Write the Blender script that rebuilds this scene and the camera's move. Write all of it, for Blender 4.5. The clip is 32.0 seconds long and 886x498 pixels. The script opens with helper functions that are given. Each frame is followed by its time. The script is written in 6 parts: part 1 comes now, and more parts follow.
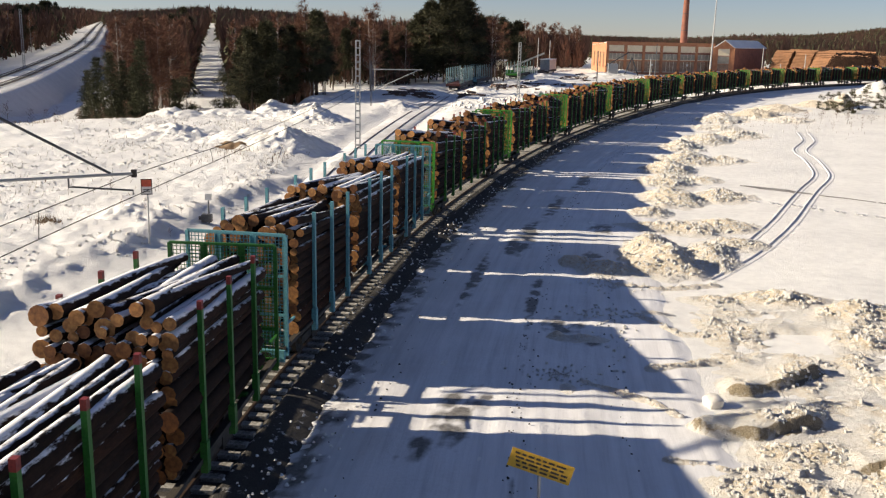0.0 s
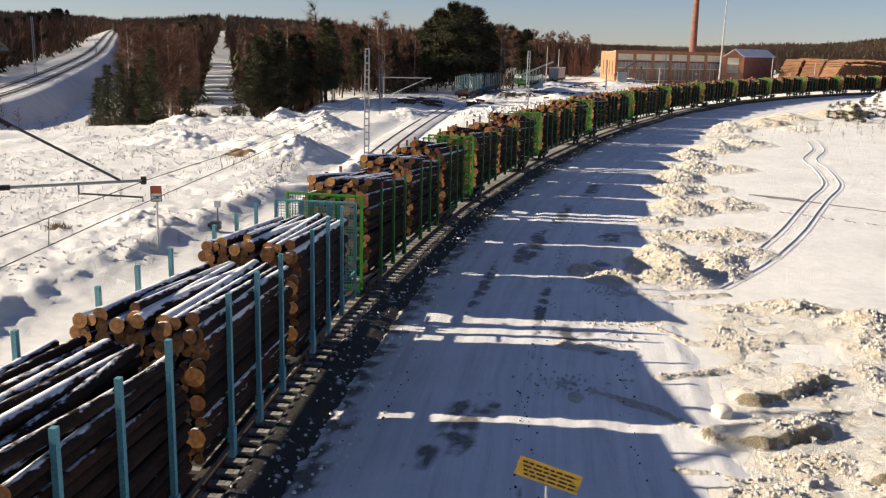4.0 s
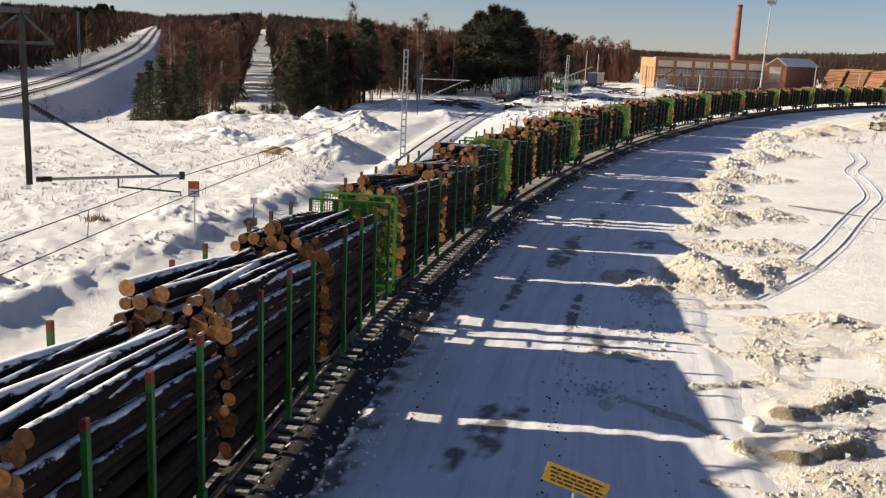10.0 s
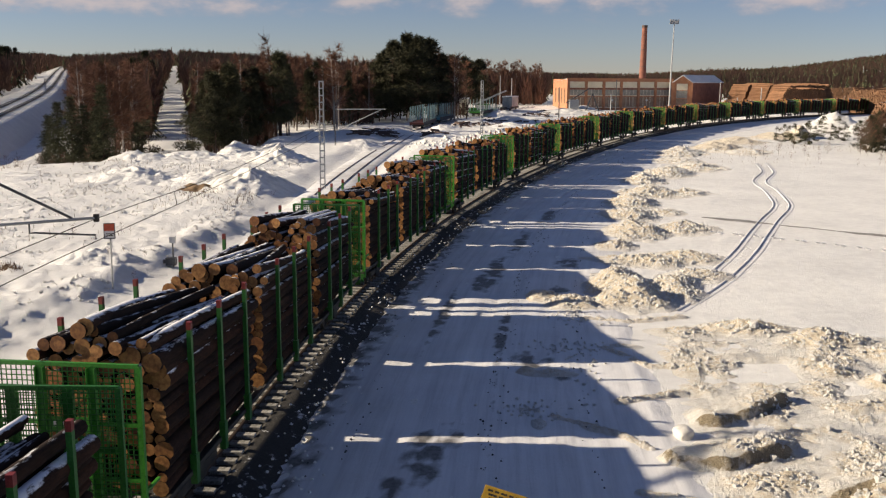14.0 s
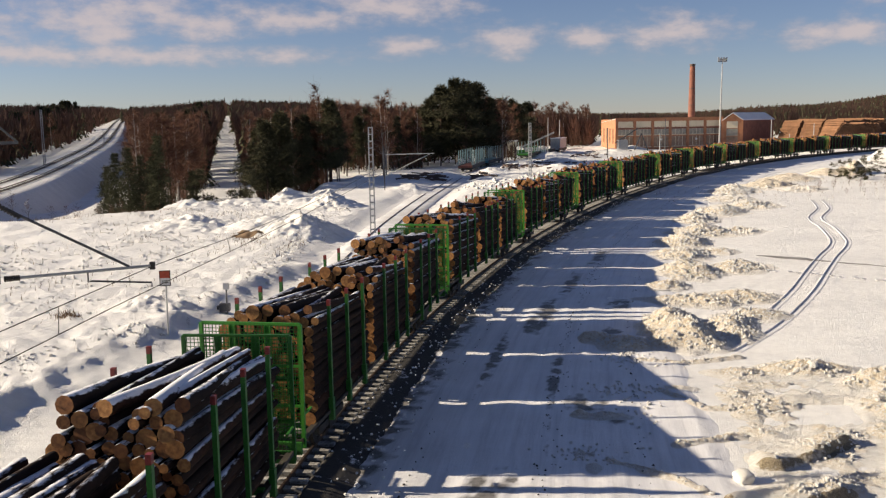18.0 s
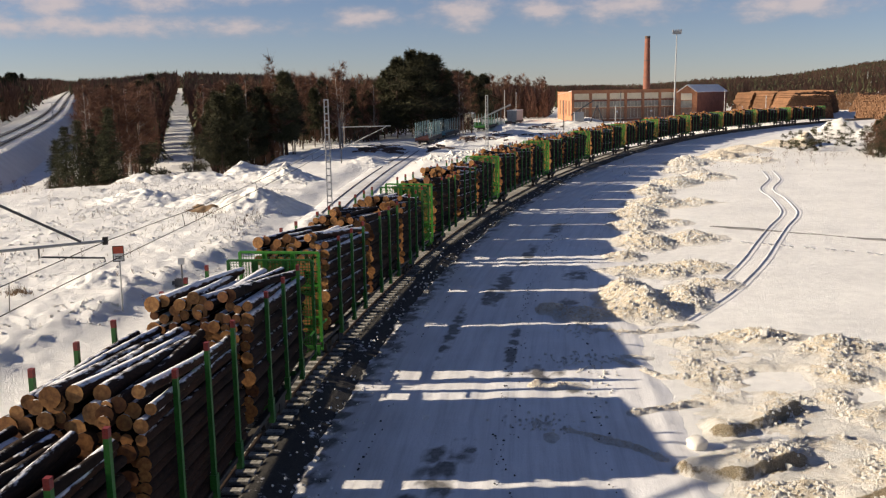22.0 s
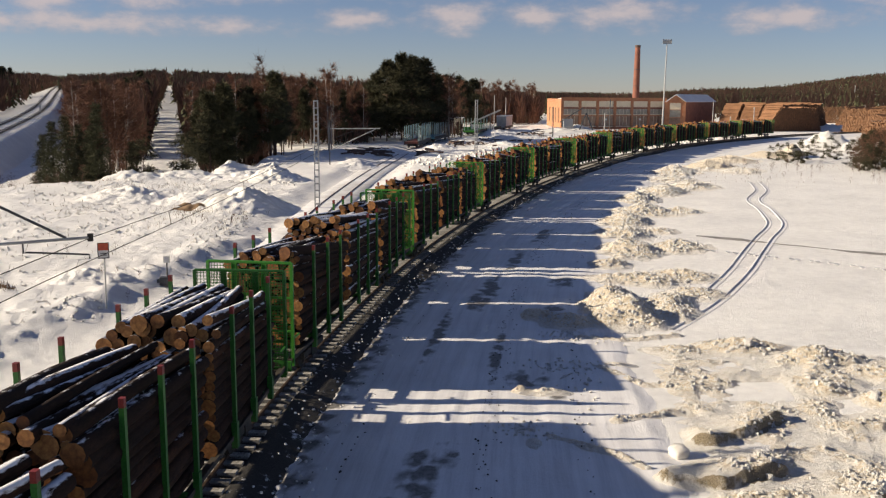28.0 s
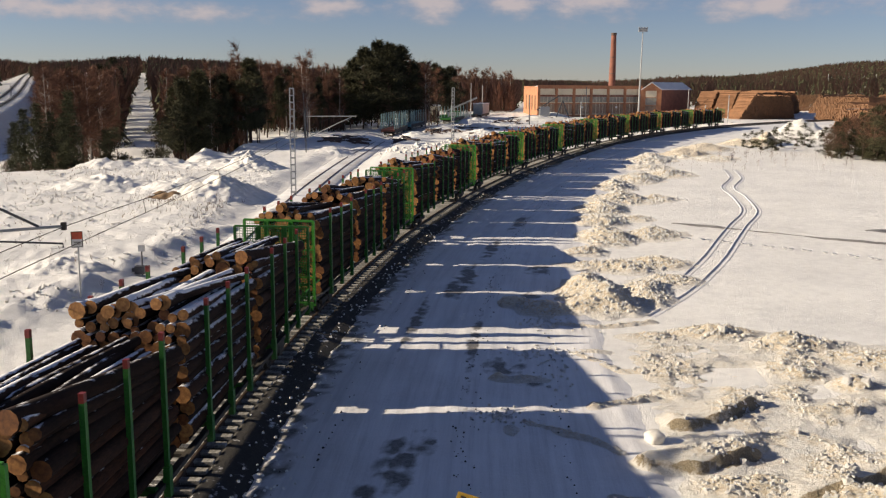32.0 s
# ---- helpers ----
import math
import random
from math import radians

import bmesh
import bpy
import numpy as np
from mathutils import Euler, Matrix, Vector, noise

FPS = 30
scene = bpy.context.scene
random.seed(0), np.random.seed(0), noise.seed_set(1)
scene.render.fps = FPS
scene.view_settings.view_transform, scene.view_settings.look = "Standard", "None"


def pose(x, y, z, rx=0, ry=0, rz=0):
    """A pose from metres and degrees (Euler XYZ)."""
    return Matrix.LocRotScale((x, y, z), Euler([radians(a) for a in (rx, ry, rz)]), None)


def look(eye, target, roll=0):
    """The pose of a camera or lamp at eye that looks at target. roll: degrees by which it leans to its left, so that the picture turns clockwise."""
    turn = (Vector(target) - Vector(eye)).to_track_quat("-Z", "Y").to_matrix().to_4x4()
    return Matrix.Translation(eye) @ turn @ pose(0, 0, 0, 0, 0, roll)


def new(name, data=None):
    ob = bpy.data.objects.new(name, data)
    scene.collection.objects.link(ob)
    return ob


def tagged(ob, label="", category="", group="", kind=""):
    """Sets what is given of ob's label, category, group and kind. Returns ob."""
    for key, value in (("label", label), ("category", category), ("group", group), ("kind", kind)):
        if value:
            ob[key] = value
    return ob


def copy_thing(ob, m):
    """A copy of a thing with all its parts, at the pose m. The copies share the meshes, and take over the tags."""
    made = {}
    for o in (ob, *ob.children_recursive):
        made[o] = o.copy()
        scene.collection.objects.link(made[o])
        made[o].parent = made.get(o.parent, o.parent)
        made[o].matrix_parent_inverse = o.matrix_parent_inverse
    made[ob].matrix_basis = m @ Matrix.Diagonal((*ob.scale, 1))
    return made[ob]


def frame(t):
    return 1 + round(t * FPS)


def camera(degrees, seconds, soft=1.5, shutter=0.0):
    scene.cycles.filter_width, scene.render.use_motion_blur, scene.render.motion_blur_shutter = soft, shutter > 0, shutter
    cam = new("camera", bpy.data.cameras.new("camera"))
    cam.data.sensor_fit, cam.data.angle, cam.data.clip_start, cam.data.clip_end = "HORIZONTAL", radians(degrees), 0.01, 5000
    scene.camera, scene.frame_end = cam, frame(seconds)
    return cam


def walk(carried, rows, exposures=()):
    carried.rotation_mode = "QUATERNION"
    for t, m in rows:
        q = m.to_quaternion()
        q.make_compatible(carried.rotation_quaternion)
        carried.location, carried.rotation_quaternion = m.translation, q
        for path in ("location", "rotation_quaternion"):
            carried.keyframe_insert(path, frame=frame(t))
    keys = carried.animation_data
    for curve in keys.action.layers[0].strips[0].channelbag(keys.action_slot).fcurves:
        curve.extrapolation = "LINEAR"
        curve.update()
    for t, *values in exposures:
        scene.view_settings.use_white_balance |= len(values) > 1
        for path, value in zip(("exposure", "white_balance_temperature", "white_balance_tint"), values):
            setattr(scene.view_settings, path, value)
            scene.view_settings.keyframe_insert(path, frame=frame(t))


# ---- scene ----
EYE = 10.03
cam = camera(51.3, 32.0, soft=1.25)
PATH = [
    (0.0, pose(0, 0, EYE, 77.079, -1.310, 0.176)),
    (0.5, pose(0, 0, EYE, 77.021, -1.437, 0.253)),
    (1.0, pose(0, 0, EYE, 77.112, -1.408, 0.401)),
    (1.5, pose(0, 0, EYE, 77.258, -1.551, 0.538)),
    (2.0, pose(0, 0, EYE, 77.401, -1.286, 0.560)),
    (2.5, pose(0, 0, EYE, 77.470, -1.196, 0.627)),
    (3.0, pose(0, 0, EYE, 77.607, -1.104, 0.646)),
    (3.5, pose(0, 0, EYE, 77.631, -1.391, 0.614)),
    (5.5, pose(0, 0, EYE, 77.129, -1.255, 0.958)),
    (6.0, pose(0, 0, EYE, 77.116, -1.257, 0.927)),
    (6.5, pose(0, 0, EYE, 77.189, -1.021, 0.911)),
    (7.0, pose(0, 0, EYE, 77.217, -1.002, 0.779)),
    (7.5, pose(0, 0, EYE, 77.216, -0.927, 0.436)),
    (8.0, pose(0, 0, EYE, 77.179, -1.081, 0.313)),
    (8.5, pose(0, 0, EYE, 77.093, -0.859, 0.183)),
    (9.0, pose(0, 0, EYE, 77.095, -1.593, 0.446)),
    (9.5, pose(0, 0, EYE, 76.989, -1.372, 1.321)),
    (10.0, pose(0, 0, EYE, 77.615, -2.564, 3.095)),
    (10.5, pose(0, 0, EYE, 83.095, -1.965, 1.269)),
    (11.0, pose(0, 0, EYE, 85.103, -1.410, -2.477)),
    (11.5, pose(0, 0, EYE, 84.788, -1.244, -4.724)),
    (12.0, pose(0, 0, EYE, 84.124, -1.019, -4.957)),
    (12.5, pose(0, 0, EYE, 82.989, -0.708, -4.354)),
    (13.0, pose(0, 0, EYE, 81.986, -0.675, -4.159)),
    (13.5, pose(0, 0, EYE, 80.769, -0.519, -3.491)),
    (14.0, pose(0, 0, EYE, 79.438, -0.436, -2.099)),
    (14.5, pose(0, 0, EYE, 79.138, -0.060, -1.921)),
    (16.5, pose(0, 0, EYE, 78.978, 0.415, -2.709)),
    (17.0, pose(0, 0, EYE, 79.671, 0.673, -1.924)),
    (17.5, pose(0, 0, EYE, 81.238, 1.080, 0.061)),
    (18.0, pose(0, 0, EYE, 82.106, 0.913, 0.831)),
    (18.5, pose(0, 0, EYE, 82.595, 0.313, -0.892)),
    (19.0, pose(0, 0, EYE, 82.164, 0.073, -2.461)),
    (19.5, pose(0, 0, EYE, 81.626, -0.019, -3.495)),
    (20.0, pose(0, 0, EYE, 80.960, 0.327, -3.189)),
    (20.5, pose(0, 0, EYE, 80.233, 0.761, -2.603)),
    (21.0, pose(0, 0, EYE, 80.035, 0.948, -2.043)),
    (21.5, pose(0, 0, EYE, 80.264, 1.091, -2.288)),
    (22.0, pose(0, 0, EYE, 80.376, 0.947, -1.837)),
    (22.5, pose(0, 0, EYE, 80.410, 0.767, -1.686)),
    (23.0, pose(0, 0, EYE, 80.720, 0.550, -2.010)),
    (23.5, pose(0, 0, EYE, 80.928, 0.409, -2.156)),
    (24.0, pose(0, 0, EYE, 80.801, -0.090, -2.176)),
    (24.5, pose(0, 0, EYE, 80.558, -0.059, -2.317)),
    (25.0, pose(0, 0, EYE, 80.462, -0.360, -2.449)),
    (25.5, pose(0, 0, EYE, 80.445, -0.092, -2.557)),
    (27.5, pose(0, 0, EYE, 80.689, -0.505, -2.509)),
    (28.0, pose(0, 0, EYE, 80.615, -0.390, -2.446)),
    (28.5, pose(0, 0, EYE, 80.620, -0.109, -2.440)),
    (29.0, pose(0, 0, EYE, 80.515, 0.042, -2.702)),
    (29.5, pose(0, 0, EYE, 80.268, 0.018, -2.721)),
    (30.0, pose(0, 0, EYE, 80.110, -0.078, -2.990)),
    (30.5, pose(0, 0, EYE, 80.042, -0.299, -3.464)),
    (31.0, pose(0, 0, EYE, 80.056, -0.456, -3.731)),
    (31.5, pose(0, 0, EYE, 79.994, -0.410, -3.884)),
    (32.0, pose(0, 0, EYE, 79.875, -0.471, -3.878)),
]
walk(cam, PATH, exposures=((0.0, 0.82, 6500, 14), (10.9, 0.8, 6500, 14), (12.0, 0.66, 6600, 15), (14.0, 0.6, 6600, 15), (18.0, 0.68, 6600, 15), (26.0, 0.64, 6600, 15), (32.0, 0.56, 6600, 15)))

# ---- light ----
SUN_AZ, SUN_EL = 272.0, 23.0   # the sun stands to the left of the line, compass degrees from ahead
world = bpy.data.worlds.new("winter_sky")
scene.world = world
world.use_nodes = True


CLOUDS = (
    (-21.71, 5.88, 3.33, 1.47), (-17.55, 6.49, 3.16, 1.33), (-14.6, 5.93, 3.16, 0.91), (-9.75, 6.19, 4.56, 0.77), (-4.03, 6.87, 4.21, 0.98),
    (-0.6, 6.75, 1.75, 0.7), (-2.8, 4.62, 1.93, 0.6), (3.09, 4.78, 2.46, 0.88), (7.76, 4.71, 2.11, 0.53), (12.87, 4.88, 3.51, 0.91),
    (22.39, 4.67, 3.51, 0.67), (26.77, 6.19, 2.63, 0.77), (0.74, 8.76, 6.67, 0.18), (6.95, 8.46, 2.11, 0.21), (-18.63, 4.04, 11.23, 0.56),
    (-29.61, 5.69, 6.32, 1.4), (-33.67, 3.93, 5.26, 0.84), (32.88, 6.38, 4.56, 1.05), (31.42, 4.64, 3.16, 0.56),
)


def build_sky():
    nt = world.node_tree
    nt.nodes.clear()
    out = nt.nodes.new("ShaderNodeOutputWorld")
    bg = nt.nodes.new("ShaderNodeBackground")
    sky = nt.nodes.new("ShaderNodeTexSky")
    sky.sky_type, sky.sun_disc = "NISHITA", False
    sky.sun_elevation, sky.sun_rotation = radians(SUN_EL), radians(SUN_AZ)
    sky.air_density, sky.dust_density, sky.ozone_density = 0.8, 0.05, 3.0
    bg.inputs["Strength"].default_value = 0.048
    def math_node(op, a, b=None):
        m = nt.nodes.new("ShaderNodeMath")
        m.operation = op
        for slot, v in ((0, a), (1, b)):
            if isinstance(v, (int, float)):
                m.inputs[slot].default_value = v
            elif v is not None:
                nt.links.new(v, m.inputs[slot])
        return m.outputs[0]

    # bearing and height above the horizon, in degrees
    sep = nt.nodes.new("ShaderNodeSeparateXYZ")
    way = nt.nodes.new("ShaderNodeTexCoord").outputs["Generated"]
    nt.links.new(way, sep.inputs[0])
    az = math_node("MULTIPLY", math_node("ARCTAN2", sep.outputs["X"], sep.outputs["Y"]), 57.2958)
    el = math_node("MULTIPLY", math_node("ARCSINE", sep.outputs["Z"]), 57.2958)
    flat = nt.nodes.new("ShaderNodeCombineXYZ")
    nt.links.new(az, flat.inputs[0])
    nt.links.new(el, flat.inputs[1])
    mp = nt.nodes.new("ShaderNodeMapping")
    mp.inputs["Scale"].default_value = (0.42, 0.85, 1.0)
    nt.links.new(flat.outputs[0], mp.inputs["Vector"])
    no = nt.nodes.new("ShaderNodeTexNoise")
    no.inputs["Scale"].default_value, no.inputs["Detail"].default_value = 1.0, 7.0
    no.inputs["Roughness"].default_value = 0.58
    nt.links.new(mp.outputs["Vector"], no.inputs["Vector"])
    # fair-weather clouds in two rows: bearing, height, half width, half depth
    body = None
    for a0, e0, w, h in CLOUDS:
        off = nt.nodes.new("ShaderNodeVectorMath")
        off.operation = "SUBTRACT"
        off.inputs[1].default_value = (a0, e0, 0)
        nt.links.new(flat.outputs[0], off.inputs[0])
        sc = nt.nodes.new("ShaderNodeVectorMath")
        sc.operation = "MULTIPLY"
        sc.inputs[1].default_value = (0.72 / w, 0.66 / h, 0)
        nt.links.new(off.outputs[0], sc.inputs[0])
        ln = nt.nodes.new("ShaderNodeVectorMath")
        ln.operation = "LENGTH"
        nt.links.new(sc.outputs[0], ln.inputs[0])
        one = math_node("SUBTRACT", 1.0, ln.outputs["Value"])
        body = one if body is None else math_node("MAXIMUM", body, one)
    # looser clouds over the rest of the sky
    wide = nt.nodes.new("ShaderNodeTexNoise")
    wide.inputs["Scale"].default_value, wide.inputs["Detail"].default_value = 5.0, 5.0
    nt.links.new(way, wide.inputs["Vector"])
    rest = math_node("MULTIPLY", math_node("SUBTRACT", wide.outputs["Fac"], 0.56), 3.0)
    high = math_node("MULTIPLY", math_node("SUBTRACT", el, 14.0), 0.2)
    body = math_node("MAXIMUM", body, math_node("MINIMUM", rest, high))
    dens = math_node("ADD", math_node("MULTIPLY", math_node("SUBTRACT", no.outputs["Fac"], 0.52), 2.4), body)
    ramp = nt.nodes.new("ShaderNodeMapRange")
    ramp.interpolation_type = "SMOOTHSTEP"
    ramp.inputs["From Min"].default_value, ramp.inputs["From Max"].default_value = -0.15, 1.0
    ramp.inputs["To Max"].default_value = 0.78
    nt.links.new(dens, ramp.inputs["Value"])
    mix = nt.nodes.new("ShaderNodeMixRGB")
    lit = nt.nodes.new("ShaderNodeMixRGB")
    lit.inputs[1].default_value, lit.inputs[2].default_value = (5.4, 5.2, 5.6, 1), (9.0, 7.7, 7.1, 1)
    nt.links.new(ramp.outputs["Result"], lit.inputs[0])
    nt.links.new(lit.outputs["Color"], mix.inputs[2])
    nt.links.new(ramp.outputs["Result"], mix.inputs[0])
    cast = nt.nodes.new("ShaderNodeMixRGB")
    cast.blend_type = "MULTIPLY"
    cast.inputs[0].default_value, cast.inputs[2].default_value = 1.0, (1.06, 0.955, 1.0, 1)
    nt.links.new(sky.outputs["Color"], cast.inputs[1])
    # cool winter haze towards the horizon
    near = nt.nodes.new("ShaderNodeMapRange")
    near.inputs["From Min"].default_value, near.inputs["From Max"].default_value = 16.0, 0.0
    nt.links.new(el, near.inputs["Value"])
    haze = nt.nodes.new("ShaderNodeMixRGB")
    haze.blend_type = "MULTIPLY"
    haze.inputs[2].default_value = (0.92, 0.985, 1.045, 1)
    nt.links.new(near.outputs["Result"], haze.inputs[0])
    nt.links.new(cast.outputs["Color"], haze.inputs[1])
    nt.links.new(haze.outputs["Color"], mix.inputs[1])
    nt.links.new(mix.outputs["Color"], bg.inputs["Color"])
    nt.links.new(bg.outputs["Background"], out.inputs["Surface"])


build_sky()
sun_data = bpy.data.lights.new("sun", "SUN")
sun_data.energy, sun_data.angle, sun_data.color = 5.2, radians(0.6), (1.0, 0.885, 0.66)
sun = new("sun", sun_data)
_a, _e = radians(SUN_AZ), radians(SUN_EL)
SUN_DIR = Vector((math.sin(_a) * math.cos(_e), math.cos(_a) * math.cos(_e), math.sin(_e)))
sun.matrix_world = look(SUN_DIR * 300, (0, 0, 0))


# ---- materials ----
def ramp_node(nt, fac, stops):
    r = nt.nodes.new("ShaderNodeValToRGB")
    e = r.color_ramp.elements
    e[0].position, e[0].color = stops[0][0], (*stops[0][1], 1)
    e[1].position, e[1].color = stops[-1][0], (*stops[-1][1], 1)
    for p, c in stops[1:-1]:
        n = e.new(p)
        n.color = (*c, 1)
    nt.links.new(fac, r.inputs["Fac"])
    return r.outputs["Color"]


def noise_node(nt, vec, scale, detail=5.0, rough=0.55):
    n = nt.nodes.new("ShaderNodeTexNoise")
    n.inputs["Scale"].default_value, n.inputs["Detail"].default_value = scale, detail
    n.inputs["Roughness"].default_value = rough
    nt.links.new(vec, n.inputs["Vector"])
    return n.outputs["Fac"]


def mix_node(nt, fac, a, b, mode="MIX"):
    m = nt.nodes.new("ShaderNodeMixRGB")
    m.blend_type = mode
    for slot, v in ((0, fac), (1, a), (2, b)):
        if isinstance(v, tuple):
            m.inputs[slot].default_value = (*v, 1)
        elif isinstance(v, (int, float)):
            m.inputs[slot].default_value = v
        else:
            nt.links.new(v, m.inputs[slot])
    return m.outputs["Color"]


def base_mat(name, rough=0.7, metal=0.0):
    m = bpy.data.materials.new(name)
    m.use_nodes = True
    nt = m.node_tree
    b = nt.nodes["Principled BSDF"]
    b.inputs["Roughness"].default_value, b.inputs["Metallic"].default_value = rough, metal
    return m, nt, b


def coords(nt, kind="Object"):
    return nt.nodes.new("ShaderNodeTexCoord").outputs[kind]


def world_pos(nt):
    return nt.nodes.new("ShaderNodeNewGeometry").outputs["Position"]


def bump_node(nt, b, height, strength, dist):
    n = nt.nodes.new("ShaderNodeBump")
    n.inputs["Strength"].default_value, n.inputs["Distance"].default_value = strength, dist
    nt.links.new(height, n.inputs["Height"])
    nt.links.new(n.outputs["Normal"], b.inputs["Normal"])


def speckled(name, c1, c2, scale=3.0, fine=40.0, rough=0.75, metal=0.0, bump=0.3, dist=0.01, vary=0.0, kind="Object"):
    """Two colours mingled at a coarse and a fine scale, with relief."""
    m, nt, b = base_mat(name, rough, metal)
    v = world_pos(nt) if kind == "World" else coords(nt, kind)
    n1, n2 = noise_node(nt, v, scale), noise_node(nt, v, fine)
    f = mix_node(nt, 0.45, n1, n2)
    col = ramp_node(nt, f, [(0.36, c1), (0.64, c2)])
    if vary:
        oi = nt.nodes.new("ShaderNodeObjectInfo")
        k = ramp_node(nt, oi.outputs["Random"], [(0, (1 - vary,) * 3), (1, (1 + vary * 0.4,) * 3)])
        col = mix_node(nt, 1.0, col, k, "MULTIPLY")
    nt.links.new(col, b.inputs["Base Color"])
    bump_node(nt, b, f, bump, dist)
    return m


def painted(name, colour, rust=(0.16, 0.07, 0.03), rough=0.5, amount=0.62):
    """Chipped paint with rusty wear and dust."""
    m, nt, b = base_mat(name, rough)
    v = coords(nt)
    n1, n2 = noise_node(nt, v, 1.7, 8.0, 0.7), noise_node(nt, v, 22.0)
    wear = mix_node(nt, 0.35, n1, n2)
    dark = tuple(c * 0.62 for c in colour)
    col = ramp_node(nt, n2, [(0.3, dark), (0.6, colour)])
    msk = ramp_node(nt, wear, [(amount, (0, 0, 0)), (amount + 0.06, (1, 1, 1))])
    nt.links.new(mix_node(nt, msk, col, rust), b.inputs["Base Color"])
    bump_node(nt, b, n2, 0.25, 0.004)
    return m


def snow_top(nt, col, vec, lo, hi, scale, snow=(0.86, 0.87, 0.9), more=None):
    """Snow that lies on what faces upwards, broken up by patches."""
    g = nt.nodes.new("ShaderNodeNewGeometry")
    sep = nt.nodes.new("ShaderNodeSeparateXYZ")
    nt.links.new(g.outputs["Normal"], sep.inputs[0])
    n1 = noise_node(nt, vec, scale, 6.0, 0.65)
    add = nt.nodes.new("ShaderNodeMath")
    add.operation = "MULTIPLY_ADD"
    add.inputs[1].default_value = 1.7
    nt.links.new(n1, add.inputs[0])
    nt.links.new(sep.outputs["Z"], add.inputs[2])
    mr = nt.nodes.new("ShaderNodeMapRange")
    mr.inputs["From Min"].default_value, mr.inputs["From Max"].default_value = lo, hi
    total = add.outputs[0]
    if more is not None:
        plus = nt.nodes.new("ShaderNodeMath")
        plus.operation = "ADD"
        nt.links.new(total, plus.inputs[0])
        nt.links.new(more, plus.inputs[1])
        total = plus.outputs[0]
    nt.links.new(total, mr.inputs["Value"])
    return mix_node(nt, mr.outputs["Result"], col, snow)


def bark_mat(name, c1, c2, snow_lo):
    m, nt, b = base_mat(name, 0.9)
    b.inputs["Specular IOR Level"].default_value = 0.2
    v = coords(nt)
    mp = nt.nodes.new("ShaderNodeMapping")
    mp.inputs["Scale"].default_value = (1.0, 0.22, 1.0)
    nt.links.new(v, mp.inputs["Vector"])
    n1, n2 = noise_node(nt, mp.outputs["Vector"], 4.0, 6.0), noise_node(nt, mp.outputs["Vector"], 30.0)
    f = mix_node(nt, 0.5, n1, n2)
    oi = nt.nodes.new("ShaderNodeObjectInfo")
    col = ramp_node(nt, f, [(0.35, c1), (0.65, c2)])
    k = ramp_node(nt, oi.outputs["Random"], [(0, (0.55, 0.5, 0.48)), (0.6, (1, 1, 1)), (1, (1.5, 1.15, 0.85))])
    col = mix_node(nt, 1.0, col, k, "MULTIPLY")
    add = nt.nodes.new("ShaderNodeVectorMath")
    add.operation = "ADD"
    nt.links.new(v, add.inputs[0])
    nt.links.new(oi.outputs["Location"], add.inputs[1])
    # the sheltered lower logs carry less snow than the open top of the load
    sz = nt.nodes.new("ShaderNodeSeparateXYZ")
    nt.links.new(world_pos(nt), sz.inputs[0])
    up = nt.nodes.new("ShaderNodeMapRange")
    up.inputs["From Min"].default_value, up.inputs["From Max"].default_value = 3.3, 4.1
    up.inputs["To Min"].default_value, up.inputs["To Max"].default_value = -0.34, 0.08
    nt.links.new(sz.outputs["Z"], up.inputs["Value"])
    # each log has caught its own share, in patches drawn out along it
    own = nt.nodes.new("ShaderNodeMath")
    own.operation = "MULTIPLY_ADD"
    own.inputs[1].default_value = 0.5
    nt.links.new(oi.outputs["Random"], own.inputs[0])
    nt.links.new(up.outputs["Result"], own.inputs[2])
    lengthwise = nt.nodes.new("ShaderNodeMapping")
    lengthwise.inputs["Scale"].default_value = (1.0, 0.3, 1.0)
    nt.links.new(add.outputs[0], lengthwise.inputs["Vector"])
    nt.links.new(snow_top(nt, col, lengthwise.outputs["Vector"], snow_lo + 0.25, snow_lo + 0.45, 7.0, snow=(0.78, 0.79, 0.82), more=own.outputs[0]), b.inputs["Base Color"])
    bump_node(nt, b, f, 0.6, 0.015)
    return m


def cut_mat(name):
    """Sawn log end: rings, heart and dirt."""
    m, nt, b = base_mat(name, 0.75)
    oi = nt.nodes.new("ShaderNodeObjectInfo")
    n = noise_node(nt, coords(nt), 9.0, 4.0)
    col = ramp_node(nt, n, [(0.3, (0.2, 0.085, 0.027)), (0.65, (0.5, 0.26, 0.088))])
    g = nt.nodes.new("ShaderNodeNewGeometry")
    k = ramp_node(nt, g.outputs["Random Per Island"], [(0, (0.35, 0.25, 0.2)), (0.4, (0.8, 0.7, 0.62)), (1, (1.1, 1.1, 1.05))])
    k2 = ramp_node(nt, oi.outputs["Random"], [(0, (0.4, 0.28, 0.22)), (0.35, (0.85, 0.75, 0.62)), (1, (1.08, 1.06, 1.02))])
    col = mix_node(nt, 1.0, mix_node(nt, 1.0, col, k, "MULTIPLY"), k2, "MULTIPLY")
    nt.links.new(col, b.inputs["Base Color"])
    bump_node(nt, b, n, 0.2, 0.004)
    return m


